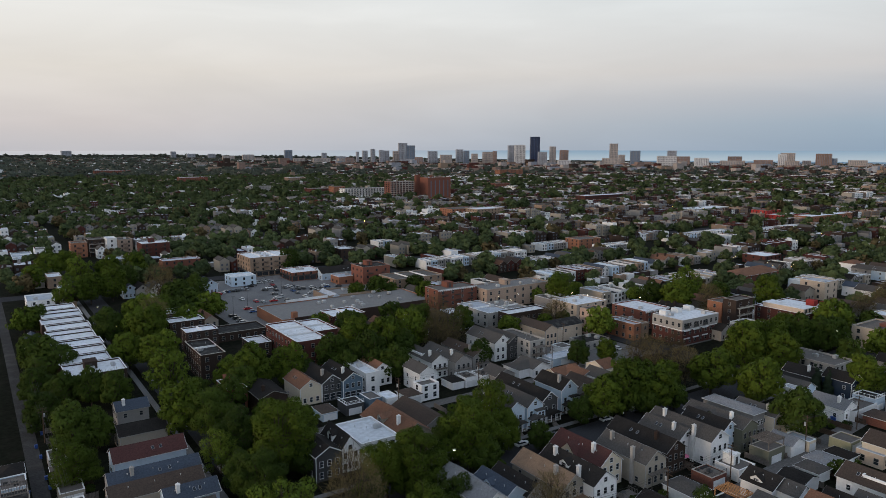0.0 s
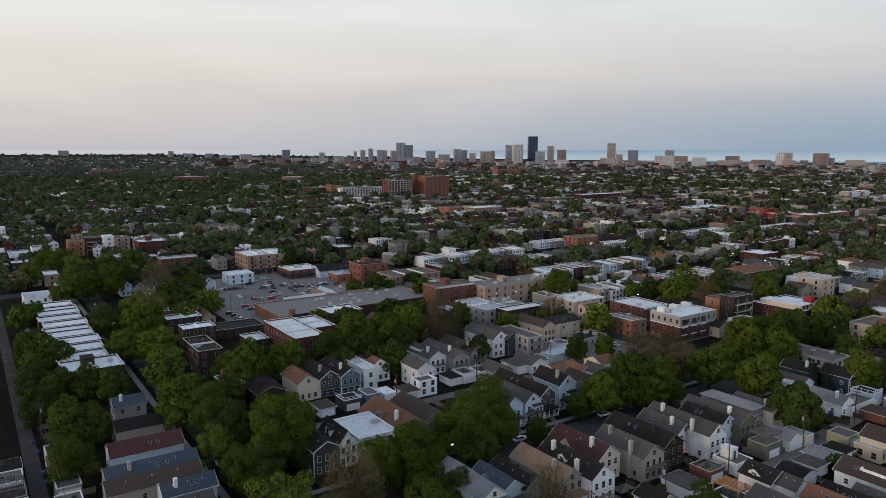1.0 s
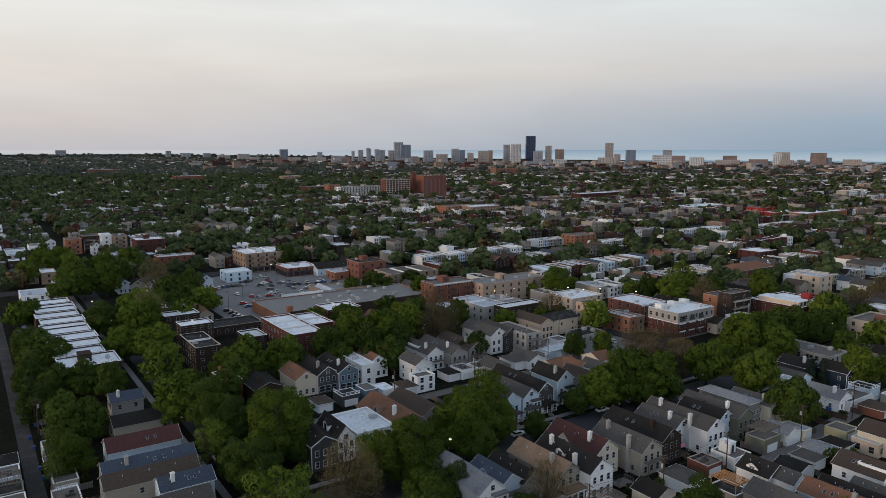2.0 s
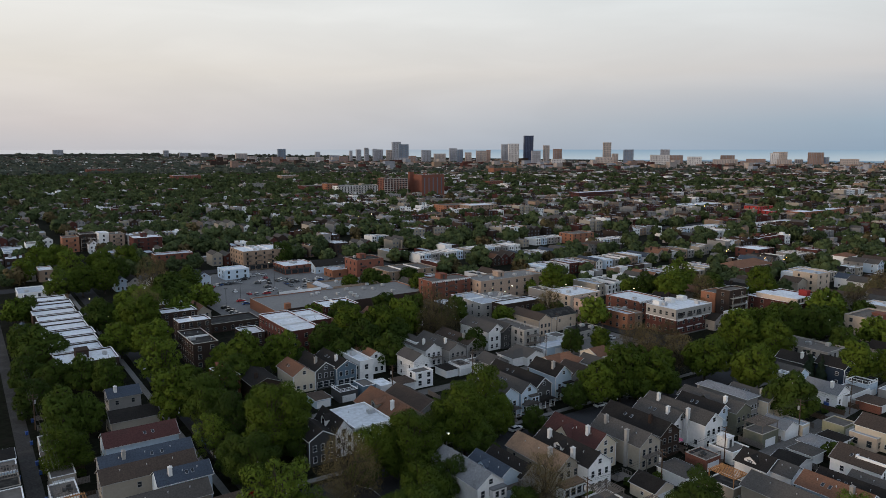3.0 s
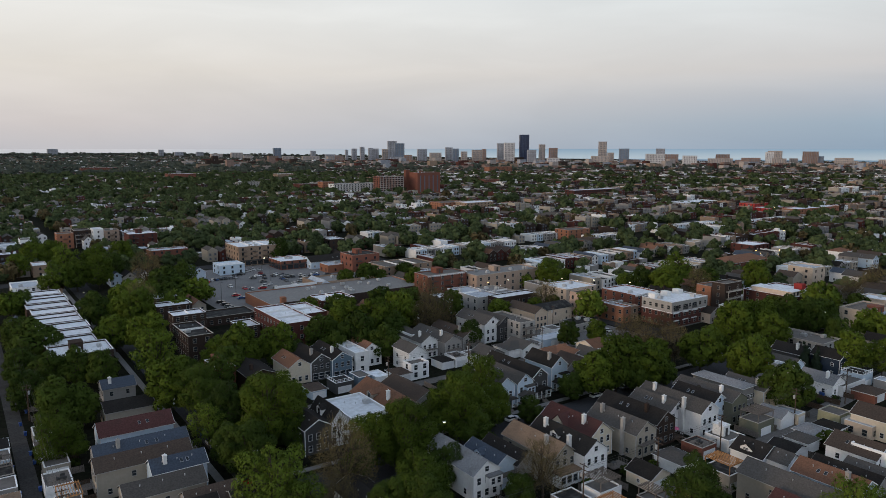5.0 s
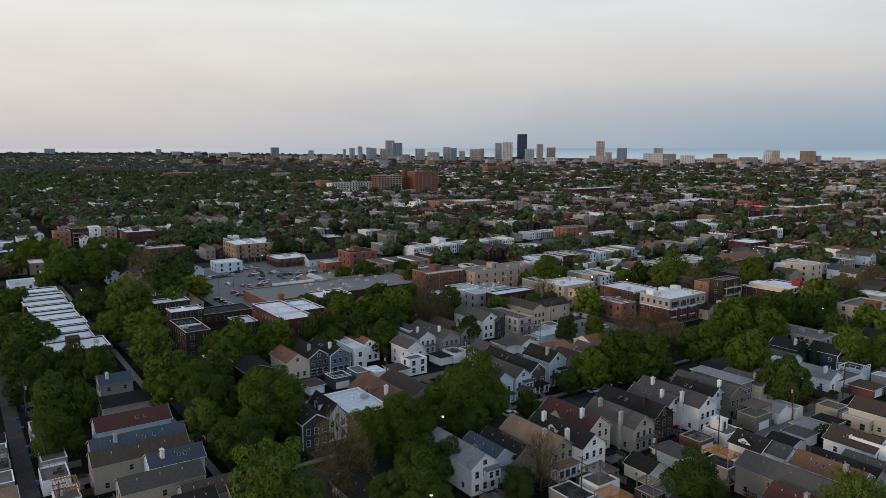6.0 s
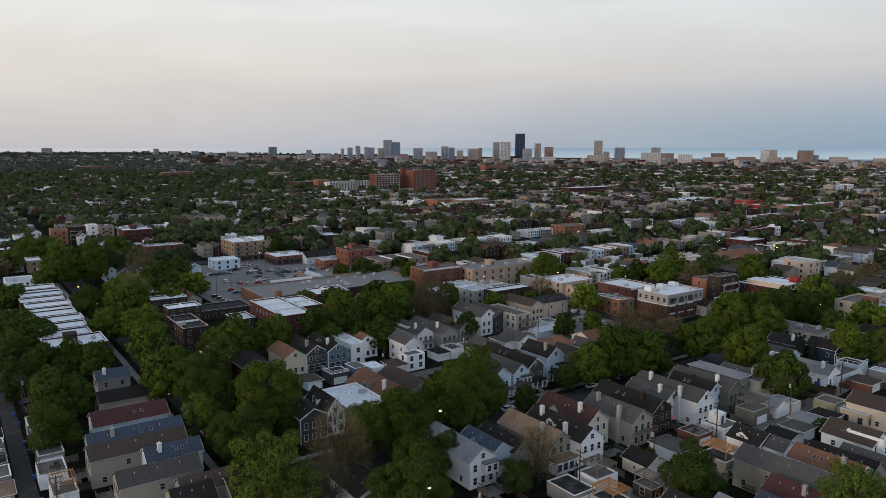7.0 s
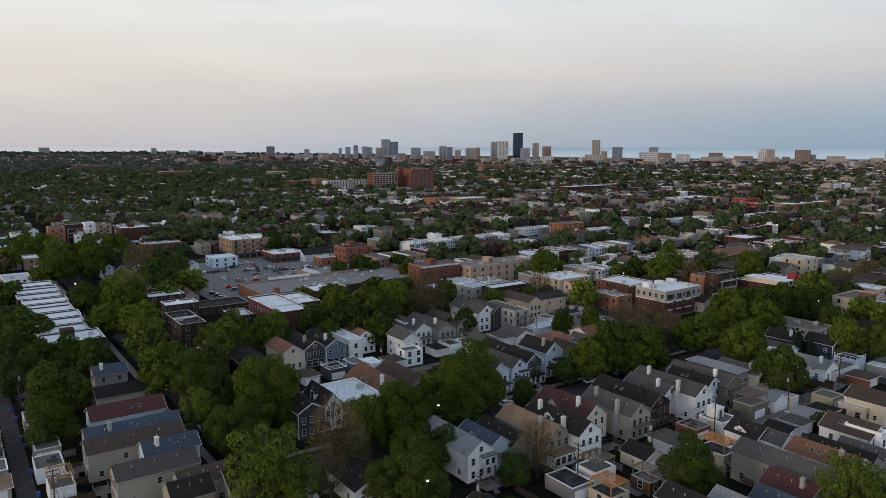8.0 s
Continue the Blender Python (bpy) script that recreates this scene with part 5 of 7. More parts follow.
house(198.2, 82.0, 9, 10.7, 5.4, 7.6, "Y", "cream_siding", "shingle_brown")
block(191.7, 80.9, 194.4, 87.9, 3.7, "beige_stucco", "membrane_pale")
house(133.5, 68.1, 8, 10.0, 4.9, 7.0, "Y", "beige_siding", "shingle_wine", chimneys=1)
house(125.9, 66.5, 6.4, 8.8, 4.7, 6.5, "Y", "gray_siding", "shingle_slate")
house(117.5, 70.6, 7, 7.7, 5.0, 7.0, "Y", "white_siding", "shingle_pale")
house(111.0, 76.4, 7.4, 9.2, 5.2, 7.2, "Y", "cream_siding", "shingle_dark")
house(79.1, 96.9, 7, 8.6, 4.0, 5.8, "Y", "cream_siding", "shingle_dark")
block(114.2, 87.8, 117.9, 92.8, 2.8, "brown_wood", "membrane_gray", pergola=1)
block(102.7, 88.1, 108.2, 94.1, 2.8, "beige_stucco", "membrane_dark", pergola=2)
house(66.1, 124.3, 8, 12.7, 3.8, 5.8, "Y", "white_siding", "shingle_dark")
house(46.0, 135.5, 9, 8.9, 4.7, 6.9, "X", "beige_siding", "shingle_dark")

# houses by the bend of the far alley
block(213.8, 115.1, 217.3, 122.1, 6.9, "white_siding", "membrane_pale", rail=0)
house(222.1, 121.7, 6.6, 8.8, 5.7, 7.6, "Y", "pale_blue_siding", "shingle_gray")
block(252.2, 124.9, 265.2, 144.9, 6.0, "gray_stucco", "membrane_gray", hvac=2)
house(237.1, 128.0, 7.0, 11.0, 5.7, 7.9, "Y", "charcoal_siding", "shingle_dark", trims=1, chimneys=1)
house(239.3, 115.9, 7.0, 9.7, 6.6, 8.8, "Y", "navy_siding", "shingle_dark", trims=1)
house(219.9, 108.8, 7.4, 11.0, 4.0, 6.2, "Y", "white_siding", "shingle_pale", chimneys=1)
block(219.4, 101.7, 233.2, 108.7, 3.2, "white_siding", "membrane_gray", garage=1)
block(232.8, 102.2, 239.2, 109.2, 4.3, "pale_blue_siding", "membrane_dark", rail=1, garage=1)
block(220.9, 93.2, 228.3, 100.2, 3.0, "red_brick", "shingle_brown", garage=1)
block(235.3, 93.2, 240.0, 100.2, 3.3, "gray_siding", "membrane_pale", garage=1)
block(302.4, 133.1, 322.9, 144.4, 9.7, "beige_stucco", "membrane_gray", balcony=1, deck=1)
block(308.3, 127.5, 318.8, 139.6, 8.4, "red_brick", "membrane_pale", box=1)

# yards behind the shops
block(181.0, 194.0, 193.5, 200.5, 3.0, "pale_blue_siding", "membrane_pale", garage=1)
block(206.5, 202.5, 220.5, 212.0, 3.5, "gray_stucco", "membrane_dark", hvac=2)
block(194.6, 203.5, 200.6, 210.0, 3.0, "white_siding", "membrane_gray", garage=1)

# brick blocks along the shopping street
block(254.1, 211.9, 270.8, 232.3, 8.7, "red_brick", "membrane_white", cornice=1, hvac=1)
block(234.8, 201.9, 239.5, 216.9, 7.4, "orange_brick", "membrane_pale", hvac=1)
block(239.8, 201.9, 244.5, 216.9, 7.0, "tan_brick", "membrane_mid", hvac=1)
block(245.7, 185.3, 270.3, 201.1, 11.0, "gray_stucco", "membrane_white", hvac=2, band=1)
block(291.6, 198.3, 303.7, 206.3, 10.7, "orange_brick", "membrane_gray", balcony=1)
block(287.3, 188.2, 300.5, 195.0, 14.0, "brown_brick", "membrane_gray", porches=1)
house(270.0, 187.7, 8, 14.4, 4.5, 6.7, "Y", "gray_stucco", "shingle_dark")
block(279.1, 175.5, 290.6, 185.5, 6.0, "white_stucco", "membrane_dark")
block(271.6, 167.7, 293.0, 183.7, 5.2, "beige_stucco", "membrane_gray")
block(307.9, 167.0, 336.1, 192.1, 8.9, "dark_red_brick", "membrane_white", setback=1, hvac=2)
house(311.9, 153.7, 14, 7.0, 2.4, 3.9, "X", "gray_stucco", "shingle_gray")

# pale houses behind the shopping street
block(475.1, 228.0, 488.1, 238.0, 8.4, "white_siding", "shingle_rust")
house(477.1, 223.1, 8, 12.1, 6.1, 8.4, "Y", "gray_siding", "shingle_gray")
house(477.4, 214.9, 8, 13.3, 6.1, 8.4, "Y", "pale_blue_siding", "shingle_gray")
house(378.9, 209.5, 9, 10.3, 5.7, 7.9, "Y", "beige_siding", "shingle_brown")
block(385.0, 199.5, 398.2, 213.5, 10.2, "beige_stucco", "membrane_pale", hvac=1)
house(412.7, 196.7, 8, 11.0, 5.7, 7.9, "Y", "white_siding", "shingle_slate")
house(407.0, 187.1, 9, 10.5, 5.9, 8.4, "Y", "white_siding", "shingle_gray")
house(361.0, 177.5, 9, 12.9, 5.6, 7.5, "Y", "brown_brick", "shingle_brown")
house(362.0, 171.0, 9, 12.1, 5.6, 7.5, "Y", "gray_siding", "shingle_brown")
house(365.3, 158.3, 9, 9.9, 5.6, 7.5, "Y", "white_siding", "shingle_gray")
block(340.3, 143.0, 351.2, 155.0, 7.9, "beige_stucco", "membrane_white", hvac=1)

# supermarket, its flats and the brick rows
block(115.0, 303.0, 198.0, 337.0, 5.2, "orange_brick", "membrane_mid", store=1, hvac=12)
block(98.4, 244.5, 110.8, 278.0, 10.8, "dark_red_brick", "membrane_white", units=3)
block(111.4, 256.0, 120.4, 276.5, 10.6, "dark_red_brick", "membrane_white", units=2)
block(131.0, 283.0, 147.0, 297.0, 8.6, "dark_red_brick", "membrane_white", units=2)
block(64.6, 250.9, 73.4, 273.1, 9.7, "brown_brick", "membrane_dark", hvac=1, units=2)
block(89.3, 269.4, 97.6, 281.4, 5.6, "brown_brick", "membrane_white")
block(68.5, 327.7, 82.1, 338.7, 8.9, "brown_brick", "membrane_white", units=2)
block(67.6, 310.0, 82.2, 319.0, 8.9, "brown_brick", "membrane_white", units=2)
block(69.2, 289.2, 82.1, 298.2, 8.9, "brown_brick", "membrane_white", units=2)
block(85.2, 299.0, 106.4, 313.1, 3.9, "brown_brick", "membrane_dark")

# across the car park
block(148.2, 443.8, 176.5, 469.8, 12.6, "tan_brick", "membrane_white", units=3, balcony=1, shops=1, hvac=5)
block(164.8, 414.9, 185.2, 434.9, 5.6, "red_brick", "membrane_white", shops=1, hvac=3)
house(197.0, 414.5, 13.0, 30.0, 4.4, 7.4, "X", "pale_blue_siding", "shingle_dark")
block(184.6, 389.0, 194.4, 401.0, 4.8, "orange_brick", "membrane_pale", hvac=1)
block(195.0, 377.0, 213.5, 393.0, 11.6, "red_brick", "membrane_dark", balcony=1, box=1, hvac=2)
block(229.5, 479.0, 241.0, 495.0, 7.8, "brown_brick", "membrane_white", hvac=1)
block(198.8, 344.4, 230.5, 364.4, 8.8, "tan_brick", "membrane_gray", units=3)
block(128.0, 418.2, 143.1, 432.2, 6.0, "pale_blue_siding", "membrane_white")
house(112.5, 413.5, 7, 15.4, 5.6, 7.9, "Y", "pale_blue_siding", "shingle_slate")
house(71.3, 424.0, 7, 12.3, 5.2, 7.6, "Y", "pale_blue_siding", "shingle_slate")
house(77.2, 421.1, 7, 14.3, 5.2, 7.6, "Y", "gray_siding", "shingle_dark")
house(84.8, 420.5, 7, 14.6, 5.2, 7.6, "Y", "white_siding", "shingle_slate")
house(90.3, 416.6, 7, 14.1, 5.2, 7.6, "Y", "gray_siding", "shingle_brown")
block(107.4, 502.3, 132.4, 514.0, 6.5, "red_brick", "membrane_pale", hvac=2)
block(62.4, 598.0, 73.6, 612.0, 11.5, "orange_brick", "membrane_gray", balcony=1)
block(74.4, 600.0, 86.0, 616.0, 13.0, "brown_brick", "membrane_gray", porches=1)
block(86.4, 592.0, 93.6, 606.0, 14.0, "white_stucco", "membrane_white")
block(94.0, 588.0, 104.0, 604.0, 13.0, "rose_brick", "membrane_gray", balcony=1, hvac=1)
block(104.6, 556.0, 124.4, 574.0, 12.6, "dark_red_brick", "membrane_white", box=1, balcony=1)
house(81.5, 589.0, 6, 12.0, 7.0, 9.7, "Y", "white_siding", "shingle_gray")
block(21.0, 408.5, 33.5, 427.0, 6.0, "white_siding", "membrane_pale", hvac=1)
house(28.0, 494.0, 13.0, 30.0, 5.0, 7.4, "Y", "gray_siding", "shingle_slate", dormer=1)
block(35.8, 474.0, 43.3, 490.0, 7.0, "tan_brick", "membrane_white")
block(22.5, 555.0, 35.3, 596.0, 8.0, "brown_brick", "membrane_pale", units=3, hvac=2)

# landmark blocks in the middle distance
block(622.3, 970.5, 666.8, 1004.5, 35.5, "red_brick", "membrane_gray", slots=1, box=1, hvac=4, near=False)
block(612.2, 1006.0, 639.7, 1026.0, 24.9, "orange_brick", "membrane_gray", near=False)
block(558.6, 980.3, 601.5, 1002.3, 30.2, "red_brick", "membrane_gray", grid=1, hvac=3, near=False)
block(518.1, 1062.4, 597.6, 1084.4, 15.7, "white_stucco", "membrane_gray", grid=1, near=False)
block(493.4, 1137.6, 533.3, 1171.6, 13.4, "dark_red_brick", "membrane_gray", near=False)
block(516.4, 1101.6, 537.3, 1121.6, 18.0, "orange_brick", "membrane_gray", near=False)
block(412.9, 415.3, 437.4, 431.3, 8.7, "orange_brick", "membrane_gray", near=False)
block(785.8, 482.2, 814.9, 502.2, 9.4, "red_paint", "membrane_gray", near=False)
block(777.1, 459.7, 846.3, 477.7, 5.9, "red_paint", "membrane_white", near=False)
block(770.7, 419.7, 858.7, 439.7, 8.1, "orange_brick", "membrane_white", near=False)
block(469.0, 286.7, 489.5, 304.7, 6.4, "dark_red_brick", "membrane_white", near=False)
block(490.1, 711.0, 528.7, 737.0, 8.9, "orange_brick", "membrane_gray", near=False)
block(510.5, 686.5, 551.6, 712.5, 9.5, "tan_brick", "membrane_white", near=False)
block(770.6, 765.2, 864.5, 785.2, 11.8, "dark_red_brick", "membrane_white", grid=1, near=False)
block(895.1, 1140.4, 930.7, 1160.4, 11.4, "red_brick", "membrane_gray", near=False)
block(894.7, 1085.6, 934.2, 1105.6, 8.9, "white_stucco", "membrane_gray", near=False)
block(1325.9, 1670.3, 1414.0, 1695.3, 18.5, "orange_brick", "membrane_gray", near=False)
block(1470.6, 1568.1, 1638.4, 1593.1, 10.1, "dark_red_brick", "membrane_gray", near=False)
block(1544.7, 1456.1, 1666.5, 1481.1, 9.9, "dark_red_brick", "membrane_gray", near=False)
block(311.4, 2269.6, 407.8, 2299.6, 17.7, "red_brick", "membrane_white", near=False)
block(405.4, 1674.6, 467.6, 1704.6, 16.5, "red_brick", "membrane_white", near=False)
block(630.4, 1587.8, 672.3, 1617.8, 14.4, "tan_brick", "membrane_white", near=False)
block(760.6, 1897.9, 772.2, 1905.9, 15.7, "tan_brick", "membrane_gray", near=False)
block(751.1, 558.2, 828.2, 584.2, 7.0, "gray_stucco", "membrane_white", near=False)
block(641.1, 348.2, 749.0, 362.2, 2.1, "white_stucco", "membrane_white", near=False)
block(385.9, 249.3, 424.9, 265.3, 6.1, "red_brick", "shingle_rust")
block(635.9, 276.9, 678.3, 292.9, 3.3, "tan_brick", "membrane_gray", near=False)
block(973.8, 548.1, 1051.2, 568.1, 6.4, "brown_brick", "shingle_brown", near=False)
block(1005.8, 1836.5, 1043.5, 1856.5, 6.6, "red_brick", "membrane_gray", near=False)
block(434.4, 1286.6, 479.3, 1306.6, 12.3, "gray_stucco", "membrane_gray", near=False)
block(405.3, 1023.1, 441.6, 1043.1, 8.5, "gray_stucco", "membrane_gray", near=False)
block(371.8, 794.5, 394.7, 814.5, 8.2, "gray_stucco", "membrane_gray", near=False)

# pale flat-roofed rows
block(257.7, 404.6, 261.6, 418.6, 6.1, "white_stucco", "membrane_pale", near=False, lite=True)
block(262.9, 404.6, 266.9, 418.6, 6.1, "pale_blue_siding", "membrane_gray", near=False, lite=True)
block(268.2, 404.6, 272.2, 418.6, 6.1, "gray_stucco", "membrane_pale", near=False, lite=True)
block(273.5, 404.6, 277.5, 418.6, 6.1, "gray_siding", "membrane_pale", near=False, lite=True)
block(278.8, 404.6, 283.0, 418.6, 6.2, "white_siding", "membrane_gray", near=False, lite=True)
block(284.3, 404.6, 288.5, 418.6, 6.2, "white_stucco", "membrane_pale", near=False, lite=True)
block(289.8, 404.6, 294.1, 418.6, 6.2, "pale_blue_siding", "membrane_pale", near=False, lite=True)
block(295.4, 404.6, 299.7, 418.6, 6.2, "gray_stucco", "membrane_gray", near=False, lite=True)
block(301.0, 404.6, 305.4, 418.6, 6.3, "gray_siding", "membrane_pale", near=False, lite=True)
block(306.7, 404.6, 311.2, 418.6, 6.3, "white_siding", "membrane_pale", near=False, lite=True)
block(312.5, 404.6, 317.1, 418.6, 6.3, "white_stucco", "membrane_gray", near=False, lite=True)
block(318.4, 404.6, 323.1, 418.6, 6.4, "pale_blue_siding", "membrane_pale", near=False, lite=True)
block(324.3, 404.6, 329.1, 418.6, 6.4, "gray_stucco", "membrane_pale", near=False, lite=True)
block(330.4, 404.6, 335.2, 418.6, 6.4, "gray_siding", "membrane_gray", near=False, lite=True)
block(336.5, 404.6, 341.4, 418.6, 6.5, "white_siding", "membrane_pale", near=False, lite=True)
block(342.7, 404.6, 347.6, 418.6, 6.5, "white_stucco", "membrane_pale", near=False, lite=True)
block(384.3, 428.2, 389.8, 442.2, 5.2, "white_stucco", "membrane_pale", near=False, lite=True)
block(391.1, 428.2, 396.7, 442.2, 5.2, "pale_blue_siding", "membrane_gray", near=False, lite=True)
block(398.0, 428.2, 403.6, 442.2, 5.3, "gray_stucco", "membrane_pale", near=False, lite=True)
block(404.9, 428.2, 410.7, 442.2, 5.3, "gray_siding", "membrane_pale", near=False, lite=True)
block(412.0, 428.2, 417.8, 442.2, 5.3, "white_siding", "membrane_gray", near=False, lite=True)
block(420.1, 394.0, 426.0, 408.0, 5.1, "white_stucco", "membrane_pale", near=False, lite=True)
block(427.3, 394.0, 433.3, 408.0, 5.0, "pale_blue_siding", "membrane_gray", near=False, lite=True)
block(434.6, 394.0, 440.7, 408.0, 5.0, "gray_stucco", "membrane_pale", near=False, lite=True)
block(442.0, 394.0, 448.2, 408.0, 4.9, "gray_siding", "membrane_pale", near=False, lite=True)
block(449.5, 394.0, 455.8, 408.0, 4.9, "white_siding", "membrane_gray", near=False, lite=True)
block(281.2, 515.3, 285.6, 529.3, 5.7, "white_stucco", "membrane_pale", near=False, lite=True)
block(286.9, 515.3, 291.4, 529.3, 5.6, "pale_blue_siding", "membrane_gray", near=False, lite=True)
block(292.7, 515.3, 297.2, 529.3, 5.5, "gray_stucco", "membrane_pale", near=False, lite=True)
block(539.5, 409.1, 547.4, 423.1, 4.5, "white_stucco", "membrane_pale", near=False, lite=True)
block(548.7, 409.1, 556.8, 423.1, 4.5, "pale_blue_siding", "membrane_gray", near=False, lite=True)
block(558.1, 409.1, 566.4, 423.1, 4.5, "gray_stucco", "membrane_pale", near=False, lite=True)
block(567.7, 409.1, 576.1, 423.1, 4.5, "gray_siding", "membrane_pale", near=False, lite=True)
block(577.4, 409.1, 586.0, 423.1, 4.5, "white_siding", "membrane_gray", near=False, lite=True)
block(587.3, 409.1, 596.0, 423.1, 4.6, "white_stucco", "membrane_pale", near=False, lite=True)
block(597.3, 409.1, 606.3, 423.1, 4.6, "pale_blue_siding", "membrane_pale", near=False, lite=True)
block(607.6, 409.1, 616.7, 423.1, 4.6, "gray_stucco", "membrane_gray", near=False, lite=True)
block(626.4, 396.5, 637.1, 410.5, 3.8, "white_stucco", "membrane_pale", near=False, lite=True)
block(638.3, 396.5, 649.3, 410.5, 3.8, "pale_blue_siding", "membrane_gray", near=False, lite=True)
block(650.5, 396.5, 661.7, 410.5, 3.8, "gray_stucco", "membrane_pale", near=False, lite=True)
block(663.0, 396.5, 674.4, 410.5, 3.9, "gray_siding", "membrane_pale", near=False, lite=True)
block(675.7, 396.5, 687.4, 410.5, 3.9, "white_siding", "membrane_gray", near=False, lite=True)
block(688.7, 396.5, 700.6, 410.5, 3.9, "white_stucco", "membrane_pale", near=False, lite=True)
block(701.9, 396.5, 714.2, 410.5, 3.9, "pale_blue_siding", "membrane_pale", near=False, lite=True)
block(715.4, 396.5, 728.0, 410.5, 3.9, "gray_stucco", "membrane_gray", near=False, lite=True)

# white-roofed row houses
block(22.0, 272.0, 38.6, 282.4, 8.0, "brown_brick", "membrane_white", units=1, near=False, lite=True)
block(23.0, 283.0, 39.1, 293.4, 8.2, "brown_brick", "membrane_white", units=1, near=False, lite=True)
block(22.0, 294.0, 39.6, 304.4, 8.5, "brown_brick", "membrane_white", units=1, near=False, lite=True)
block(23.0, 305.0, 38.6, 315.4, 8.8, "brown_brick", "membrane_white", units=1, near=False, lite=True)
block(22.0, 316.0, 39.1, 326.4, 8.0, "brown_brick", "membrane_white", units=1, near=False, lite=True)
block(23.0, 327.0, 39.6, 337.4, 8.2, "brown_brick", "membrane_white", units=1, near=False, lite=True)
block(22.0, 338.0, 38.6, 348.4, 8.5, "brown_brick", "membrane_white", units=1, near=False, lite=True)
block(23.0, 349.0, 39.1, 359.4, 8.8, "brown_brick", "membrane_white", units=1, near=False, lite=True)
block(22.0, 360.0, 39.6, 370.4, 8.0, "brown_brick", "membrane_white", units=1, near=False, lite=True)
block(23.0, 371.0, 38.6, 381.4, 8.2, "brown_brick", "membrane_white", units=1, near=False, lite=True)

# ---- trees ----
tree(19.2, 208.7, 7.3, "dark")
tree(24.8, 209.3, 5.5, "dark")
tree(16.4, 185.1, 6.1, "green")
tree(19.9, 279.5, 8.5, "dark")
tree(13.8, 257.4, 6.8, "dark")
tree(21.0, 250.3, 6.7, "dark")
tree(28.4, 246.8, 5.8, "dark")
tree(34.8, 240.9, 5.8, "dark")
tree(13.3, 230.8, 6.1, "dark")
tree(50.7, 412.9, 8.5, "green")
tree(40.0, 409.9, 8.5, "fresh")
tree(62.0, 416.1, 8.5, "green")
tree(61.5, 346.4, 8.4, "green")
tree(66.7, 336.8, 7.6, "fresh")
tree(46.9, 343.4, 6.1, "dark")
tree(46.1, 280.6, 7.3, "green")
tree(55.0, 271.2, 8.5, "green")
tree(58.7, 308.7, 8.5, "green")
tree(50.9, 239.2, 7.5, "fresh")
tree(46.4, 204.0, 7.8, "green")
tree(52.3, 197.1, 7.7, "dark")
tree(55.9, 226.0, 5.8, "dark")
tree(55.7, 178.3, 7.6, "dark")
tree(61.4, 165.1, 8.5, "green")
tree(50.6, 151.1, 7.2, "dark")
tree(69.6, 173.4, 6.2, "green")
tree(48.7, 174.7, 6.1, "fresh")
tree(50.3, 160.1, 5.8, "dark")
tree(70.0, 197.0, 5.0, "green")
tree(63.7, 213.8, 5.6, "dark")
tree(65.7, 161.6, 5.3, "dark")
tree(47.1, 125.2, 8.5, "fresh")
tree(51.6, 123.8, 5.4, "fresh")
tree(65.3, 131.3, 7.9, "buds")
tree(74.7, 115.7, 6.9, "green")
tree(68.2, 114.9, 5.5, "dark")
tree(86.6, 123.6, 4.8, "dark")
tree(71.4, 108.5, 5.9, "dark")
tree(59.6, 123.9, 4.3, "buds")
tree(102.7, 140.2, 8.5, "green")
tree(83.4, 135.6, 7.4, "green")
tree(77.5, 139.4, 7.1, "green")
tree(119.0, 153.5, 7.3, "green")
tree(86.4, 142.6, 6.0, "green")
tree(115.8, 160.9, 5.7, "green")
tree(116.4, 144.6, 5.8, "green")
tree(70.8, 136.7, 4.1, "dark")
tree(101.5, 147.4, 6.4, "dark")
tree(75.9, 229.9, 8.5, "green")
tree(88.5, 228.8, 7.4, "green")
tree(70.1, 236.1, 5.6, "green")
tree(93.4, 225.0, 4.6, "dark")
tree(70.2, 222.9, 5.9, "dark")
tree(123.9, 246.3, 8.5, "green")
tree(130.5, 235.6, 8.5, "green")
tree(143.7, 238.5, 8.5, "green")
tree(108.6, 234.6, 7.3, "dark")
tree(117.8, 225.5, 7.8, "dark")
tree(122.8, 213.6, 6.5, "dark")
tree(162.8, 261.8, 6.8, "dark")
tree(108.2, 224.4, 5.4, "dark")
tree(135.9, 227.7, 7.0, "dark")
tree(159.8, 234.0, 8.5, "buds")
tree(152.7, 231.6, 7.3, "buds")
tree(180.5, 253.1, 6.1, "dark")
tree(165.3, 144.2, 8.5, "green")
tree(156.6, 144.9, 7.4, "green")
tree(174.2, 141.8, 8.5, "green")
tree(181.9, 138.9, 4.7, "dark")
tree(163.0, 146.1, 4.7, "green")
tree(169.8, 140.8, 5.9, "dark")
tree(193.2, 151.3, 6.2, "green")
tree(206.8, 175.4, 6.4, "buds")
tree(203.6, 151.3, 6.6, "buds")
tree(201.5, 186.3, 4.4, "green")
tree(207.5, 167.9, 5.7, "buds")
tree(223.6, 171.5, 5.9, "buds")
tree(250.8, 150.6, 8.5, "green")
tree(275.4, 152.1, 8.5, "dark")
tree(207.4, 126.4, 8.5, "green")
tree(204.4, 141.7, 8.5, "green")
tree(280.9, 146.7, 7.4, "dark")
tree(245.2, 141.4, 7.5, "green")
tree(236.7, 151.0, 8.0, "green")
tree(193.1, 104.8, 7.5, "dark")
tree(243.3, 111.0, 6.8, "green")
tree(251.5, 104.8, 5.9, "green")
tree(233.6, 121.6, 4.9, "spruce")
tree(234.6, 118.2, 4.5, "spruce")
tree(269.9, 128.7, 5.8, "dark")
tree(119.5, 82.5, 6.5, "dark")
tree(135.3, 58.9, 6.4, "fresh")
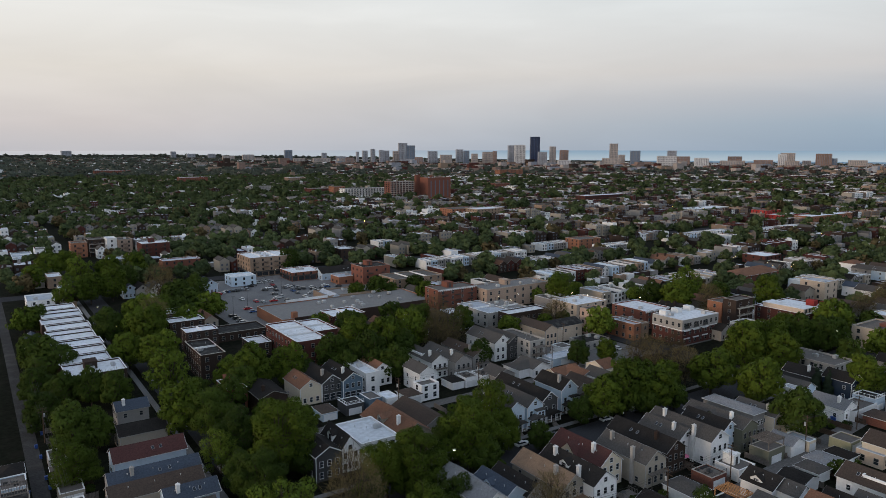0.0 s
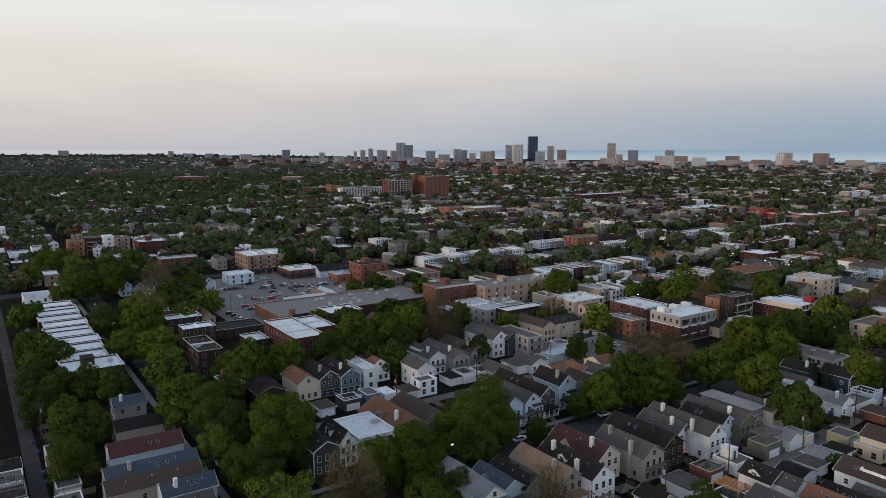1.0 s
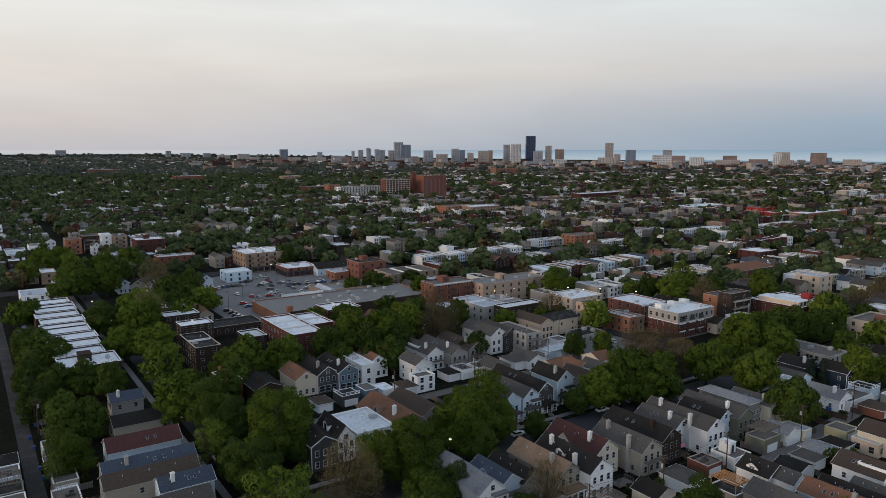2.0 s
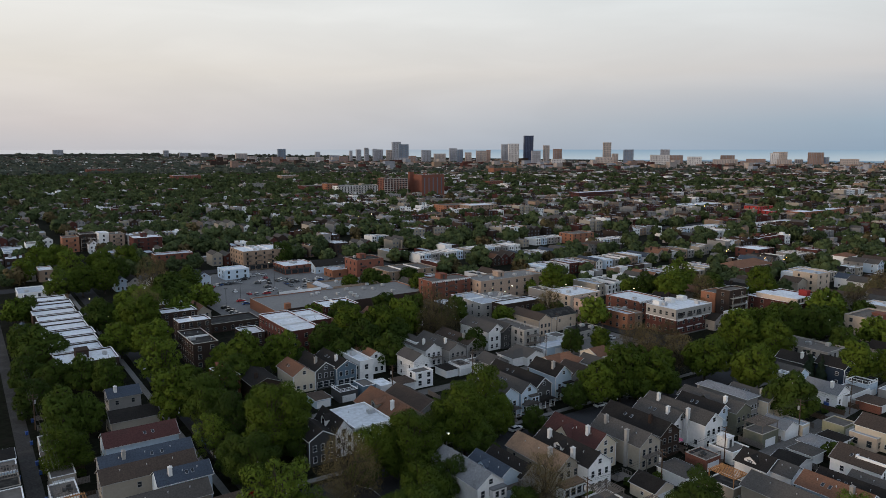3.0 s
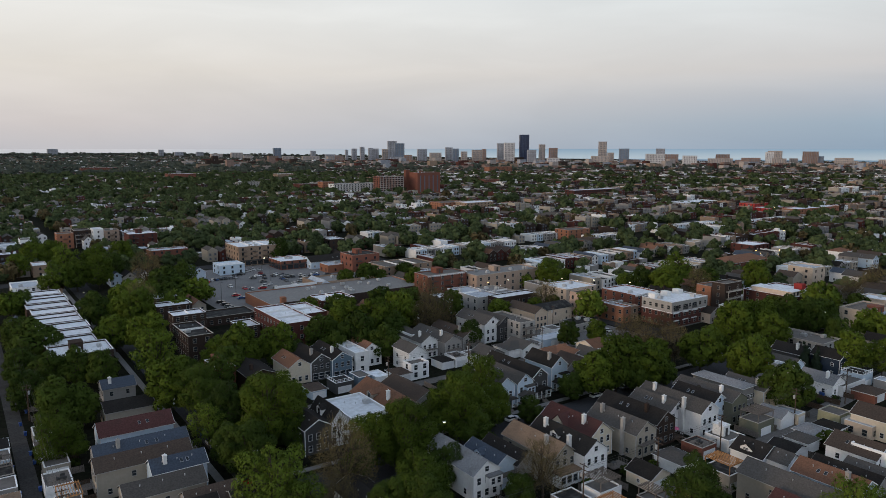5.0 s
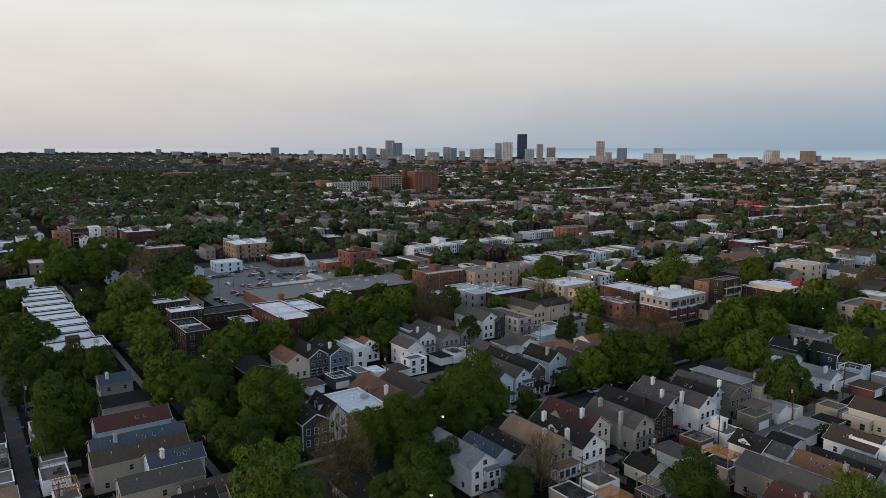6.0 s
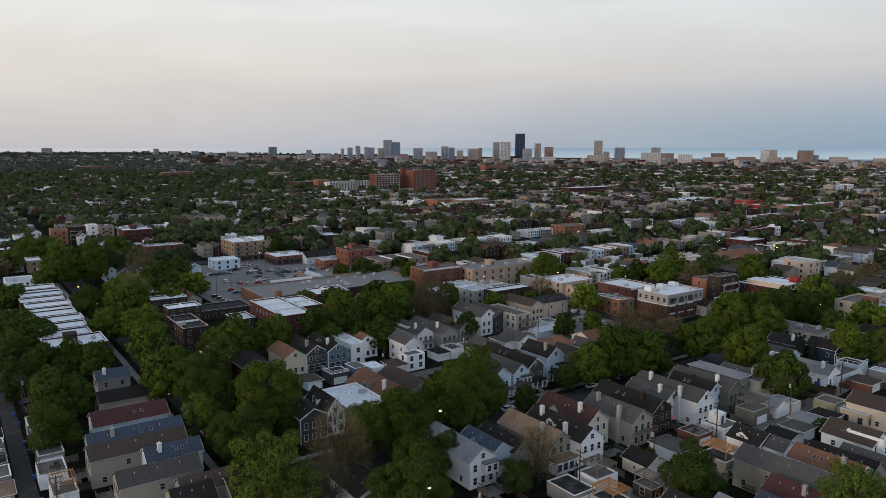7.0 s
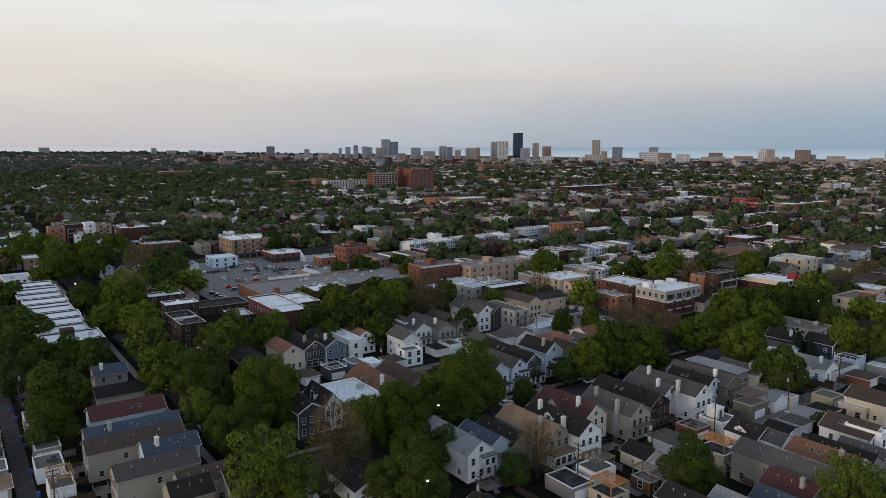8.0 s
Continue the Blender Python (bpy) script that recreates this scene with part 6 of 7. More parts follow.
tree(140.4, 56.1, 5.2, "fresh")
tree(157.0, 119.3, 3.4, "dark")
tree(177.6, 84.2, 3.5, "shrub")
tree(149.1, 147.4, 4.6, "dark")
tree(101.0, 107.4, 5.6, "buds")
tree(93.6, 106.6, 3.9, "dark")
tree(125.4, 138.7, 4.2, "dark")
tree(103.3, 135.0, 5.3, "dark")
tree(203.8, 201.0, 3.7, "spruce")
tree(156.7, 208.7, 5.8, "dark")
tree(259.4, 275.1, 8.2, "green")
tree(190.4, 190.4, 4.7, "dark")
tree(296.4, 228.8, 8.5, "green")
tree(326.1, 244.3, 8.4, "fresh")
tree(292.7, 242.0, 8.0, "dark")
tree(335.3, 202.6, 7.8, "green")
tree(342.3, 168.6, 5.3, "dark")
tree(383.9, 168.3, 7.8, "buds")
tree(71.0, 430.0, 8.5, "dark")
tree(55.4, 318.0, 7.9, "green")
tree(46.2, 321.0, 7.4, "dark")
tree(63.4, 322.5, 8.6, "buds")
tree(72.4, 345.5, 7.2, "green")
tree(15.8, 303.0, 6.4, "dark")
tree(82.3, 396.5, 8.8, "buds")
tree(52.8, 527.0, 7.8, "green")
tree(42.7, 541.0, 8.0, "dark")
tree(85.4, 472.0, 8.2, "green")
tree(37.5, 498.9, 8.5, "green")
tree(47.5, 523.4, 8.5, "green")
tree(52.8, 473.6, 8.5, "fresh")
tree(21.4, 361.6, 6.8, "dark")
tree(28.0, 471.5, 7.0, "green")
tree(68.5, 477.0, 8.5, "green")
tree(82.7, 467.0, 8.5, "green")
tree(76.0, 330.8, 5.5, "dark")
tree(85.1, 379.2, 7.8, "dark")
tree(98.8, 388.5, 8.2, "dark")
tree(216.1, 308.2, 4.9, "dark")
tree(175.4, 445.7, 8.1, "dark")
tree(100.2, 353.3, 4.5, "dark")


# ---- street things ----
def car(x, y, rz, paint, z=0.03):
    """A parked car: body, glazed cabin, wheels, lamps."""
    def body():
        g = Geo()
        g.prism([(-2.2, 0.35), (2.2, 0.35), (2.25, 0.7), (2.1, 0.88), (1.1, 0.98), (-1.7, 1.0), (-2.2, 0.85)], -0.88, 0.88)
        g.prism([(-1.45, 1.38), (0.2, 1.42), (0.3, 1.47), (-1.4, 1.46)], -0.66, 0.66)
        g.prism([(-1.3, 0.98), (0.3, 0.97), (0.15, 1.40), (-1.32, 1.40)], -0.69, 0.69)
        return g.mesh("body", "car_" + paint)
    def screen():
        return Geo().prism([(0.30, 0.97), (1.05, 0.96), (0.25, 1.43), (0.10, 1.43)], -0.70, 0.70).mesh("windscreen", "window_glass")
    def rear():
        return Geo().prism([(-1.85, 0.98), (-1.30, 0.98), (-1.32, 1.42), (-1.45, 1.42)], -0.70, 0.70).mesh("rear_window", "window_glass")
    def side_glass():
        return Geo().prism([(-1.62, 0.98), (0.85, 0.965), (0.2, 1.41), (-1.40, 1.41)], -0.03, 0.03).mesh("side_window", "window_glass")
    def wheel():
        g = Geo()
        g.prism([(0.33 * math.cos(6.2832 * k / 12), 0.33 + 0.33 * math.sin(6.2832 * k / 12)) for k in range(12)], -0.1, 0.1)
        return g.mesh("wheel", "tyre_rubber")
    t = thing("car", x, y, z, rz, f"{paint} parked car on the asphalt", "car", "parked cars")
    part("body", shared("cb" + paint, body), t)
    part("windscreen", shared("screen", screen), t)
    part("rear_window", shared("rear", rear), t)
    for b in (-0.73, 0.73):
        part("side_window", shared("side_glass", side_glass), t, "", pose(0, b, 0))
    for a in (-1.35, 1.4):
        for b in (-0.82, 0.82):
            part("wheel", shared("wheel", wheel), t, "", pose(a, b, 0))
    for b in (-0.6, 0.6):
        part("headlight", shared("hl", lambda: Geo().box(2.18, -0.16, 0.66, 2.27, 0.16, 0.8).mesh("headlight", "white_trim")), t, "", pose(0, b, 0))
    return t


def street_lamp(x, y, rz, h=8.5, bulb="sodium_lamp"):
    t = thing("street_lamp", x, y, 0, rz, "tall metal street lamp with a lit head", "street lamp", "street lamps")
    part("pole", Geo().tube(0, 0, 0, h, 0.09, 0.05, 8), t, "", None, ("dark_trim",))
    part("arm", Geo().limb((0, 0, h - 0.3), (1.8, 0, h + 0.2), 0.05, 0.04, 6), t, "", None, ("dark_trim",))
    hd = part("head", Geo().box(1.5, -0.18, h + 0.15, 2.3, 0.18, h + 0.32), t, "", None, ("galvanised",))
    part("bulb", Geo().box(1.7, -0.17, h + 0.0, 2.1, 0.17, h + 0.15), hd, "glowing amber lamp", None, (bulb,))


def utility_pole(x, y, h=11.0, rz=0.0):
    t = thing("utility_pole", x, y, 0, rz, "weathered wooden utility pole with crossarms", "utility pole", "alley utility poles")
    part("pole", Geo().tube(0, 0, 0, h, 0.17, 0.11, 8), t, "", None, ("brown_wood",))
    for z in (h - 0.5, h - 1.5):
        part("crossarm", Geo().box(-1.2, -0.07, z, 1.2, 0.07, z + 0.13), t, "", None, ("brown_wood",))
    part("transformer", Geo().tube(0.35, 0.25, h - 3.0, h - 2.0, 0.26, 0.26, 10), t, "gray transformer can", None, ("galvanised",))


def cable(a, b, sag=0.8):
    cu = bpy.data.curves.new("cable", "CURVE")
    cu.dimensions, cu.bevel_depth, cu.bevel_resolution = "3D", 0.02, 0
    sp = cu.splines.new("POLY")
    sp.points.add(8)
    a, b = Vector(a), Vector(b)
    for k in range(9):
        p = a.lerp(b, k / 8)
        sp.points[k].co = (p.x, p.y, p.z - sag * 4 * (k / 8) * (1 - k / 8), 1)
    cu.materials.append(MATS["dark_trim"])
    tagged(new("overhead_cable", cu), "thin black overhead cable between alley poles", "cable", "alley cables")


def bin_at(x, y, rz=0.0):
    def make():
        g = Geo().prism([(-0.3, 0.08), (0.3, 0.08), (0.36, 1.0), (-0.36, 1.0)], -0.32, 0.32)
        return g.mesh("tub", "blue_plastic")
    t = thing("wheelie_bin", x, y, 0.06, rz, "blue plastic recycling cart in the alley", "bin", "recycling carts")
    part("tub", shared("bin", make), t)
    part("lid", shared("binlid", lambda: Geo().box(-0.4, -0.36, 1.0, 0.4, 0.36, 1.07).mesh("lid", "blue_plastic")), t)


def fence(x0, y0, x1, y1, h=1.7, mat="gray_wood"):
    """A board fence with each post and one run of boards."""
    n = max(1, round(math.hypot(x1 - x0, y1 - y0) / 3.6))
    L = math.hypot(x1 - x0, y1 - y0)
    t = thing("fence", x0, y0, 0, math.degrees(math.atan2(y1 - y0, x1 - x0)), f"{say(mat)} board fence between back yards", "fence")
    for k in range(n + 1):
        part("post", shared(("fp", mat), lambda: Geo().box(-0.06, -0.06, 0, 0.06, 0.06, 1.85).mesh("post", mat)), t, "", pose(L * k / n, 0, 0))
    g = Geo()
    m = int(L / 0.3)
    for k in range(m):
        g.box(L * k / m + 0.02, -0.02, 0.1, L * (k + 1) / m - 0.02, 0.02, h)
    tagged(part("boarding", g, t, "", None, (mat,)), kind="stuff")


def lot_lamp(x, y):
    t = thing("lamp_post", x, y, 0.08, 0, "tall unlit lamp post in the car park", "lamp post", "car park lamps")
    part("pole", Geo().tube(0, 0, 0, 10, 0.11, 0.07, 8), t, "", None, ("dark_trim",))
    for s in (-1, 1):
        part("head", shared("lothead", lambda: Geo().box(-0.35, -0.2, 0, 0.35, 0.2, 0.2).mesh("head", "dark_trim")), t, "", pose(s * 0.5, 0, 10))


def yard_deck(x, y, w, d, wood="gray_wood", umbrella=""):
    """A raised wooden deck with steps, rail, table and chairs."""
    t = thing("deck", x, y, 0, 0, f"{say(wood)} back-yard deck with rail and steps", "deck", "back-yard decks")
    g = Geo().box(-w / 2, -d / 2, 0.55, w / 2, d / 2, 0.7)
    part("platform", g, t, "", None, (wood,))
    for k in range(4):
        part("step", shared(("st", wood), lambda: Geo().box(-0.6, -0.3, 0, 0.6, 0, 0.14).mesh("step", wood)), t, "", pose(0, -d / 2 - 0.28 * k, 0.45 - 0.14 * k))
    for s in (-1, 1):
        g = Geo()
        for k in range(7):
            yy = -d / 2 + 0.05 + (d - 0.1) * k / 6
            g.box(s * (w / 2 - 0.05) - 0.04, yy - 0.04, 0.7, s * (w / 2 - 0.05) + 0.04, yy + 0.04, 1.6)
        g.box(s * (w / 2 - 0.05) - 0.06, -d / 2, 1.6, s * (w / 2 - 0.05) + 0.06, d / 2, 1.68)
        part("railing", g, t, "", None, (wood,))
    if umbrella:
        u = thing("parasol", x + w * 0.2, y, 0.7, 0, f"{say(umbrella)} parasol over a garden table", "parasol")
        part("pole", Geo().tube(0, 0, 0, 2.4, 0.03, 0.03, 6), u, "", None, ("galvanised",))
        part("canopy", Geo().tube(0, 0, 1.9, 2.5, 1.4, 0.05, 8), u, "", None, (umbrella,))
    tb = thing("garden_table", x - w * 0.15, y + 0.2, 0.7, 10, "dark garden table on a deck", "table")
    part("top", Geo().box(-0.7, -0.45, 0.68, 0.7, 0.45, 0.74), tb, "", None, ("dark_trim",))
    for a in (-1, 1):
        for c in (-1, 1):
            part("leg", shared("tleg", lambda: Geo().box(-0.03, -0.03, 0, 0.03, 0.03, 0.68).mesh("leg", "dark_trim")), tb, "", pose(a * 0.62, c * 0.38, 0))


# cars in the car park and along the kerbs
car(121.3, 379.2, 90, "white", 0.08)
car(125.8, 369.2, 90, "red", 0.08)
car(128.6, 365.6, 90, "silver", 0.08)
car(116.3, 346.3, 0, "blue", 0.08)
car(104.4, 342.4, 0, "black", 0.08)
car(104.8, 336.5, 0, "black", 0.08)
car(104.7, 331.0, 0, "gray", 0.08)
car(104.9, 326.8, 0, "silver", 0.08)
car(141.1, 382.7, 0, "gray", 0.08)
car(138.5, 371.4, 0, "white", 0.08)
car(134.2, 365.3, 0, "red", 0.08)
car(142.2, 374.4, 90, "silver", 0.08)
car(153.7, 386.0, 90, "blue", 0.08)
car(158.1, 389.1, 90, "black", 0.08)
car(146.0, 393.1, 90, "black", 0.08)
car(152.7, 396.9, 90, "gray", 0.08)
car(156.7, 396.3, 90, "silver", 0.08)
car(153.3, 378.4, 90, "gray", 0.08)
car(153.3, 367.0, 90, "white", 0.08)
car(115.1, 400.1, 90, "red", 0.08)
car(118.0, 402.0, 90, "silver", 0.08)
car(121.1, 403.8, 90, "blue", 0.08)
car(123.8, 404.0, 90, "black", 0.08)
car(126.5, 404.2, 90, "black", 0.08)
car(129.5, 404.2, 90, "gray", 0.08)
car(132.3, 404.4, 90, "silver", 0.08)
car(139.7, 414.1, 0, "gray", 0.08)
car(145.7, 421.1, 0, "white", 0.08)
car(113.2, 403.3, 0, "red", 0.08)
car(164.6, 378.7, 0, "silver", 0.08)
car(175.2, 386.1, 0, "blue", 0.08)
car(141.4, 362.3, 0, "black", 0.08)
car(169.4, 377.5, 0, "black", 0.08)
car(181.6, 383.9, 0, "gray", 0.08)
car(160.0, 373.8, 0, "silver", 0.08)
car(140.5, 396.8, 0, "gray", 0.08)
car(145.2, 401.9, 0, "white", 0.08)
car(116.1, 354.2, 0, "red", 0.08)
car(119.5, 402.6, 0, "black", 0.08)
car(125.5, 405.2, 90, "gray", 0.08)
car(134.3, 410.7, 90, "black", 0.08)
car(136.9, 411.9, 0, "black", 0.08)
car(145.5, 424.2, 90, "white", 0.08)
car(151.0, 426.6, 90, "white", 0.08)
car(153.0, 421.8, 0, "silver", 0.08)
car(148.7, 402.5, 90, "black", 0.08)
car(156.0, 400.6, 90, "white", 0.08)
car(160.4, 393.6, 0, "silver", 0.08)
car(161.3, 388.7, 90, "black", 0.08)
car(165.1, 384.0, 90, "black", 0.08)
car(176.3, 391.0, 0, "white", 0.08)
car(150.1, 410.3, 90, "red", 0.08)
car(158.9, 398.5, 90, "gray", 0.08)
car(167.5, 389.5, 0, "silver", 0.08)
car(171.0, 384.2, 90, "black", 0.08)
car(216.0, 197.5, 90, "black", 0.03)
car(219.2, 197.2, 90, "silver", 0.03)
car(223.0, 204.0, 90, "gray", 0.03)
car(212.0, 193.0, 0, "white", 0.03)
car(124.1, 144.9, 0, "white", 0.02)
car(129.1, 144.9, 0, "black", 0.02)
car(135.0, 144.9, 0, "gray", 0.02)
car(157.6, 144.9, 0, "white", 0.02)
car(115.6, 144.9, 0, "gray", 0.02)
car(163.3, 144.9, 0, "black", 0.02)
car(171.1, 144.9, 0, "gray", 0.02)
car(168.0, 132.2, 180, "white", 0.02)
car(175.5, 132.2, 180, "gray", 0.02)
car(190.5, 132.2, 180, "gray", 0.02)
car(198.0, 132.2, 180, "black", 0.02)
car(205.5, 132.2, 180, "black", 0.02)
car(220.5, 132.2, 180, "silver", 0.02)
car(228.0, 132.2, 180, "red", 0.02)
car(49.6, 130.0, 90, "white", 0.04)
car(57.0, 128.0, -90, "silver", 0.04)
car(49.6, 139.2, 90, "black", 0.04)
car(49.6, 148.4, 90, "red", 0.04)
car(57.0, 147.4, -90, "white", 0.04)
car(57.0, 157.1, -90, "gray", 0.04)
car(49.6, 166.8, 90, "silver", 0.04)
car(57.0, 166.8, -90, "silver", 0.04)
car(49.6, 176.0, 90, "silver", 0.04)
car(49.6, 185.2, 90, "blue", 0.04)
car(57.0, 186.2, -90, "black", 0.04)
car(49.6, 194.4, 90, "gray", 0.04)
car(57.0, 195.9, -90, "black", 0.04)
car(57.0, 205.6, -90, "blue", 0.04)
car(49.6, 212.8, 90, "white", 0.04)
car(49.6, 222.0, 90, "black", 0.04)
car(57.0, 225.0, -90, "red", 0.04)
car(49.6, 231.2, 90, "red", 0.04)
car(57.0, 234.7, -90, "white", 0.04)
car(49.6, 240.4, 90, "gray", 0.04)
car(57.0, 244.4, -90, "gray", 0.04)
car(49.6, 258.8, 90, "silver", 0.04)
car(57.0, 263.8, -90, "gray", 0.04)
car(49.6, 268.0, 90, "blue", 0.04)
car(57.0, 273.5, -90, "black", 0.04)

# street lamps
street_lamp(47.2, 177.3, 0, 8.5, "sodium_lamp")
street_lamp(46.1, 318.4, 0, 8.5, "sodium_lamp")
street_lamp(45.2, 362.5, 0, 8.5, "sodium_lamp")
street_lamp(229.3, 275.1, 0, 8.5, "white_lamp")
street_lamp(216.9, 275.8, 0, 8.5, "sodium_lamp")
street_lamp(217.0, 266.1, 0, 8.5, "white_lamp")
street_lamp(256.9, 253.5, 0, 8.5, "white_lamp")
street_lamp(254.1, 261.7, 0, 8.5, "white_lamp")
street_lamp(289.9, 145.0, 0, 8.5, "white_lamp")
street_lamp(275.0, 234.8, 0, 8.5, "white_lamp")
street_lamp(422.5, 254.4, 0, 8.5, "sodium_lamp")
street_lamp(445.2, 255.0, 0, 8.5, "sodium_lamp")
street_lamp(430.1, 287.0, 0, 8.5, "sodium_lamp")
street_lamp(427.3, 244.6, 0, 8.5, "sodium_lamp")
street_lamp(93.6, 137.3, 0, 8.5, "white_lamp")
street_lamp(69.1, 105.7, 0, 8.5, "white_lamp")
street_lamp(48.3, 129.9, 0, 8.5, "sodium_lamp")
street_lamp(176.9, 2225.5, 0, 8.5, "white_lamp")
street_lamp(442.2, 1032.1, 0, 8.5, "sodium_lamp")
street_lamp(416.4, 746.6, 0, 8.5, "sodium_lamp")
street_lamp(361.5, 665.9, 0, 8.5, "white_lamp")
street_lamp(423.6, 668.4, 0, 8.5, "sodium_lamp")
street_lamp(265.2, 249.7, 0, 8.5, "white_lamp")
street_lamp(153.1, 416.9, 0, 8.5, "white_lamp")
street_lamp(409.3, 952.1, 0, 8.5, "white_lamp")
street_lamp(336.7, 649.4, 0, 8.5, "sodium_lamp")
street_lamp(369.0, 634.9, 0, 8.5, "white_lamp")
street_lamp(430.1, 654.1, 0, 8.5, "white_lamp")
street_lamp(757.4, 550.8, 0, 8.5, "sodium_lamp")
street_lamp(746.0, 530.2, 0, 8.5, "sodium_lamp")
street_lamp(750.0, 511.0, 0, 8.5, "white_lamp")
street_lamp(746.6, 588.5, 0, 8.5, "sodium_lamp")
street_lamp(556.1, 315.0, 0, 8.5, "sodium_lamp")
street_lamp(437.5, 290.7, 0, 8.5, "sodium_lamp")
street_lamp(429.6, 262.0, 0, 8.5, "sodium_lamp")
street_lamp(437.3, 248.6, 0, 8.5, "sodium_lamp")
street_lamp(766.9, 448.0, 0, 8.5, "white_lamp")
street_lamp(621.1, 329.6, 0, 8.5, "sodium_lamp")
lot_lamp(117.1, 357.3)
lot_lamp(105.0, 342.6)
lot_lamp(145.2, 382.1)
lot_lamp(146.0, 412.0)

# alley poles, cables and bins
ALLEY_POLES = [78.0, 104.0, 128.0, 152.0, 186.0, 214.0, 250.0]
for k, x in enumerate(ALLEY_POLES):
    utility_pole(x, 98.4, 10.5, 90)
    if k:
        for dy, z in ((-1.1, 10.2), (-0.4, 10.2), (0.5, 10.2), (1.1, 9.2), (0.3, 7.4)):
            cable((ALLEY_POLES[k - 1], 98.4 + dy, z), (x, 98.4 + dy, z))
LEFT_POLES = [112.0, 148.0, 184.0, 222.0, 260.0]
for k, y in enumerate(LEFT_POLES):
    utility_pole(12.9, y, 10.5, 0)
    if k:
        for dx, z in ((-1.1, 10.2), (-0.4, 10.2), (0.5, 10.2), (1.1, 9.2), (0.2, 7.4)):
            cable((12.9 + dx, LEFT_POLES[k - 1], z), (12.9 + dx, y, z))
FAR_POLES = [110.0, 142.0, 176.0, 206.0]
for k, x in enumerate(FAR_POLES):
    utility_pole(x, 189.4, 10.0, 90)
    if k:
        for dy, z in ((-1.1, 9.7), (0.5, 9.7), (0.3, 7.4)):
            cable((FAR_POLES[k - 1], 189.4 + dy, z), (x, 189.4 + dy, z))
utility_pole(202.4, 211.5, 10.5, 90)
bin_at(10.5, 218.7, 10)
bin_at(11.0, 210.4, 90)
bin_at(11.0, 195.6, 0)
bin_at(11.3, 189.3, 80)
bin_at(11.0, 173.1, 80)
bin_at(11.1, 160.4, 10)
bin_at(6.7, 188.7, 0)
bin_at(7.0, 172.6, 0)
bin_at(12.6, 228.5, 0)
bin_at(140.0, 98.5, 80)
bin_at(157.5, 98.7, 90)
bin_at(183.7, 103.8, 0)
bin_at(188.9, 101.3, 10)
bin_at(129.4, 98.3, 90)
bin_at(215.6, 106.5, 90)
bin_at(215.2, 105.5, 10)
bin_at(100.9, 95.6, 0)
bin_at(128.5, 195.0, 90)
bin_at(126.6, 194.6, 10)
bin_at(149.2, 100.2, 0)
bin_at(156.5, 97.2, 90)
bin_at(186.3, 104.2, 90)

# back-yard fences and shrubs between alley and houses
frng = random.Random(21)
for k in range(17):
    x = 84.5 + 8.45 * k
    fence(x, 98.6, x, 105.5, 1.7, frng.choice(("gray_wood", "brown_wood", "gray_wood")))
    if frng.random() < 0.7:
        tree(x + frng.uniform(1.5, 6), frng.uniform(100, 106), frng.uniform(0.8, 1.7), "shrub")
for k in range(9):
    x = 118 + 8.45 * k
    fence(x, 84, x, 92, 1.7, frng.choice(("gray_wood", "brown_wood", "fresh_wood")))
    if frng.random() < 0.6:
        tree(x + frng.uniform(1.5, 6), frng.uniform(84, 90), frng.uniform(0.8, 1.6), "shrub")
for k in range(12):
    y = 136 + 8.45 * k
    fence(13.2, y, 20.5, y, 1.7, frng.choice(("gray_wood", "brown_wood")))
    tree(frng.uniform(14, 20), y + frng.uniform(2, 6), frng.uniform(0.8, 1.8), "shrub")
for k in range(14):
    x = 86 + 8.45 * k
    fence(x, 174, x, 183.5, 1.7, frng.choice(("gray_wood", "brown_wood")))
    tree(x + frng.uniform(2, 6), frng.uniform(166, 182), frng.uniform(0.9, 2.0), "shrub")

yard_deck(150.4, 111.7, 5, 4, "brown_wood", "pink_canvas")
yard_deck(136.9, 113.0, 5, 4, "gray_wood")
yard_deck(146.1, 113.3, 4, 4, "brown_wood")
yard_deck(94.3, 109.1, 5, 4, "gray_wood")
yard_deck(89.5, 110.0, 4, 4, "gray_wood")
yard_deck(118.7, 109.3, 4, 3, "gray_wood")
yard_deck(110.7, 110.5, 4, 3, "brown_wood")
yard_deck(165.8, 109.2, 4, 3, "gray_wood")
yard_deck(125.5, 108.4, 5, 3, "gray_wood")
yard_deck(18.8, 169.0, 5, 5, "gray_wood")
yard_deck(161.7, 86.9, 5, 3, "gray_wood")
yard_deck(160.2, 83.9, 4, 3, "gray_wood")
yard_deck(136.9, 79.1, 4, 3, "brown_wood")
yard_deck(22.1, 154.5, 3, 4, "gray_wood")
yard_deck(180.3, 112.6, 4, 3, "gray_wood")
yard_deck(87.4, 198.0, 4, 3, "brown_wood")


# ---- the city beyond ----
crng = np.random.default_rng(11)
HEAD = radians(34.5)


def in_view(x, y, margin=5.0):
    return abs(math.degrees(math.atan2(x, y)) - 34.5) < 33.5 + margin


def is_free(x0, y0, x1, y1, gap=1.0):
    return not any(x0 - gap < b and x1 + gap > a and y0 - gap < d and y1 + gap > c for a, c, b, d in FOOT)


# kept clear: car park, shopping streets, school yard
FOOT += [(99, 302, 152, 442), (152, 353, 192, 442), (-40, 444, 990, 462), (228, 66, 242, 990), (47, 40, 60, 620), (0, 60, 13, 620),
         (250, 390, 352, 404), (380, 412, 420, 428), (416, 380, 458, 394), (100, 476, 136, 502)]
NEAR_LIMIT = 290


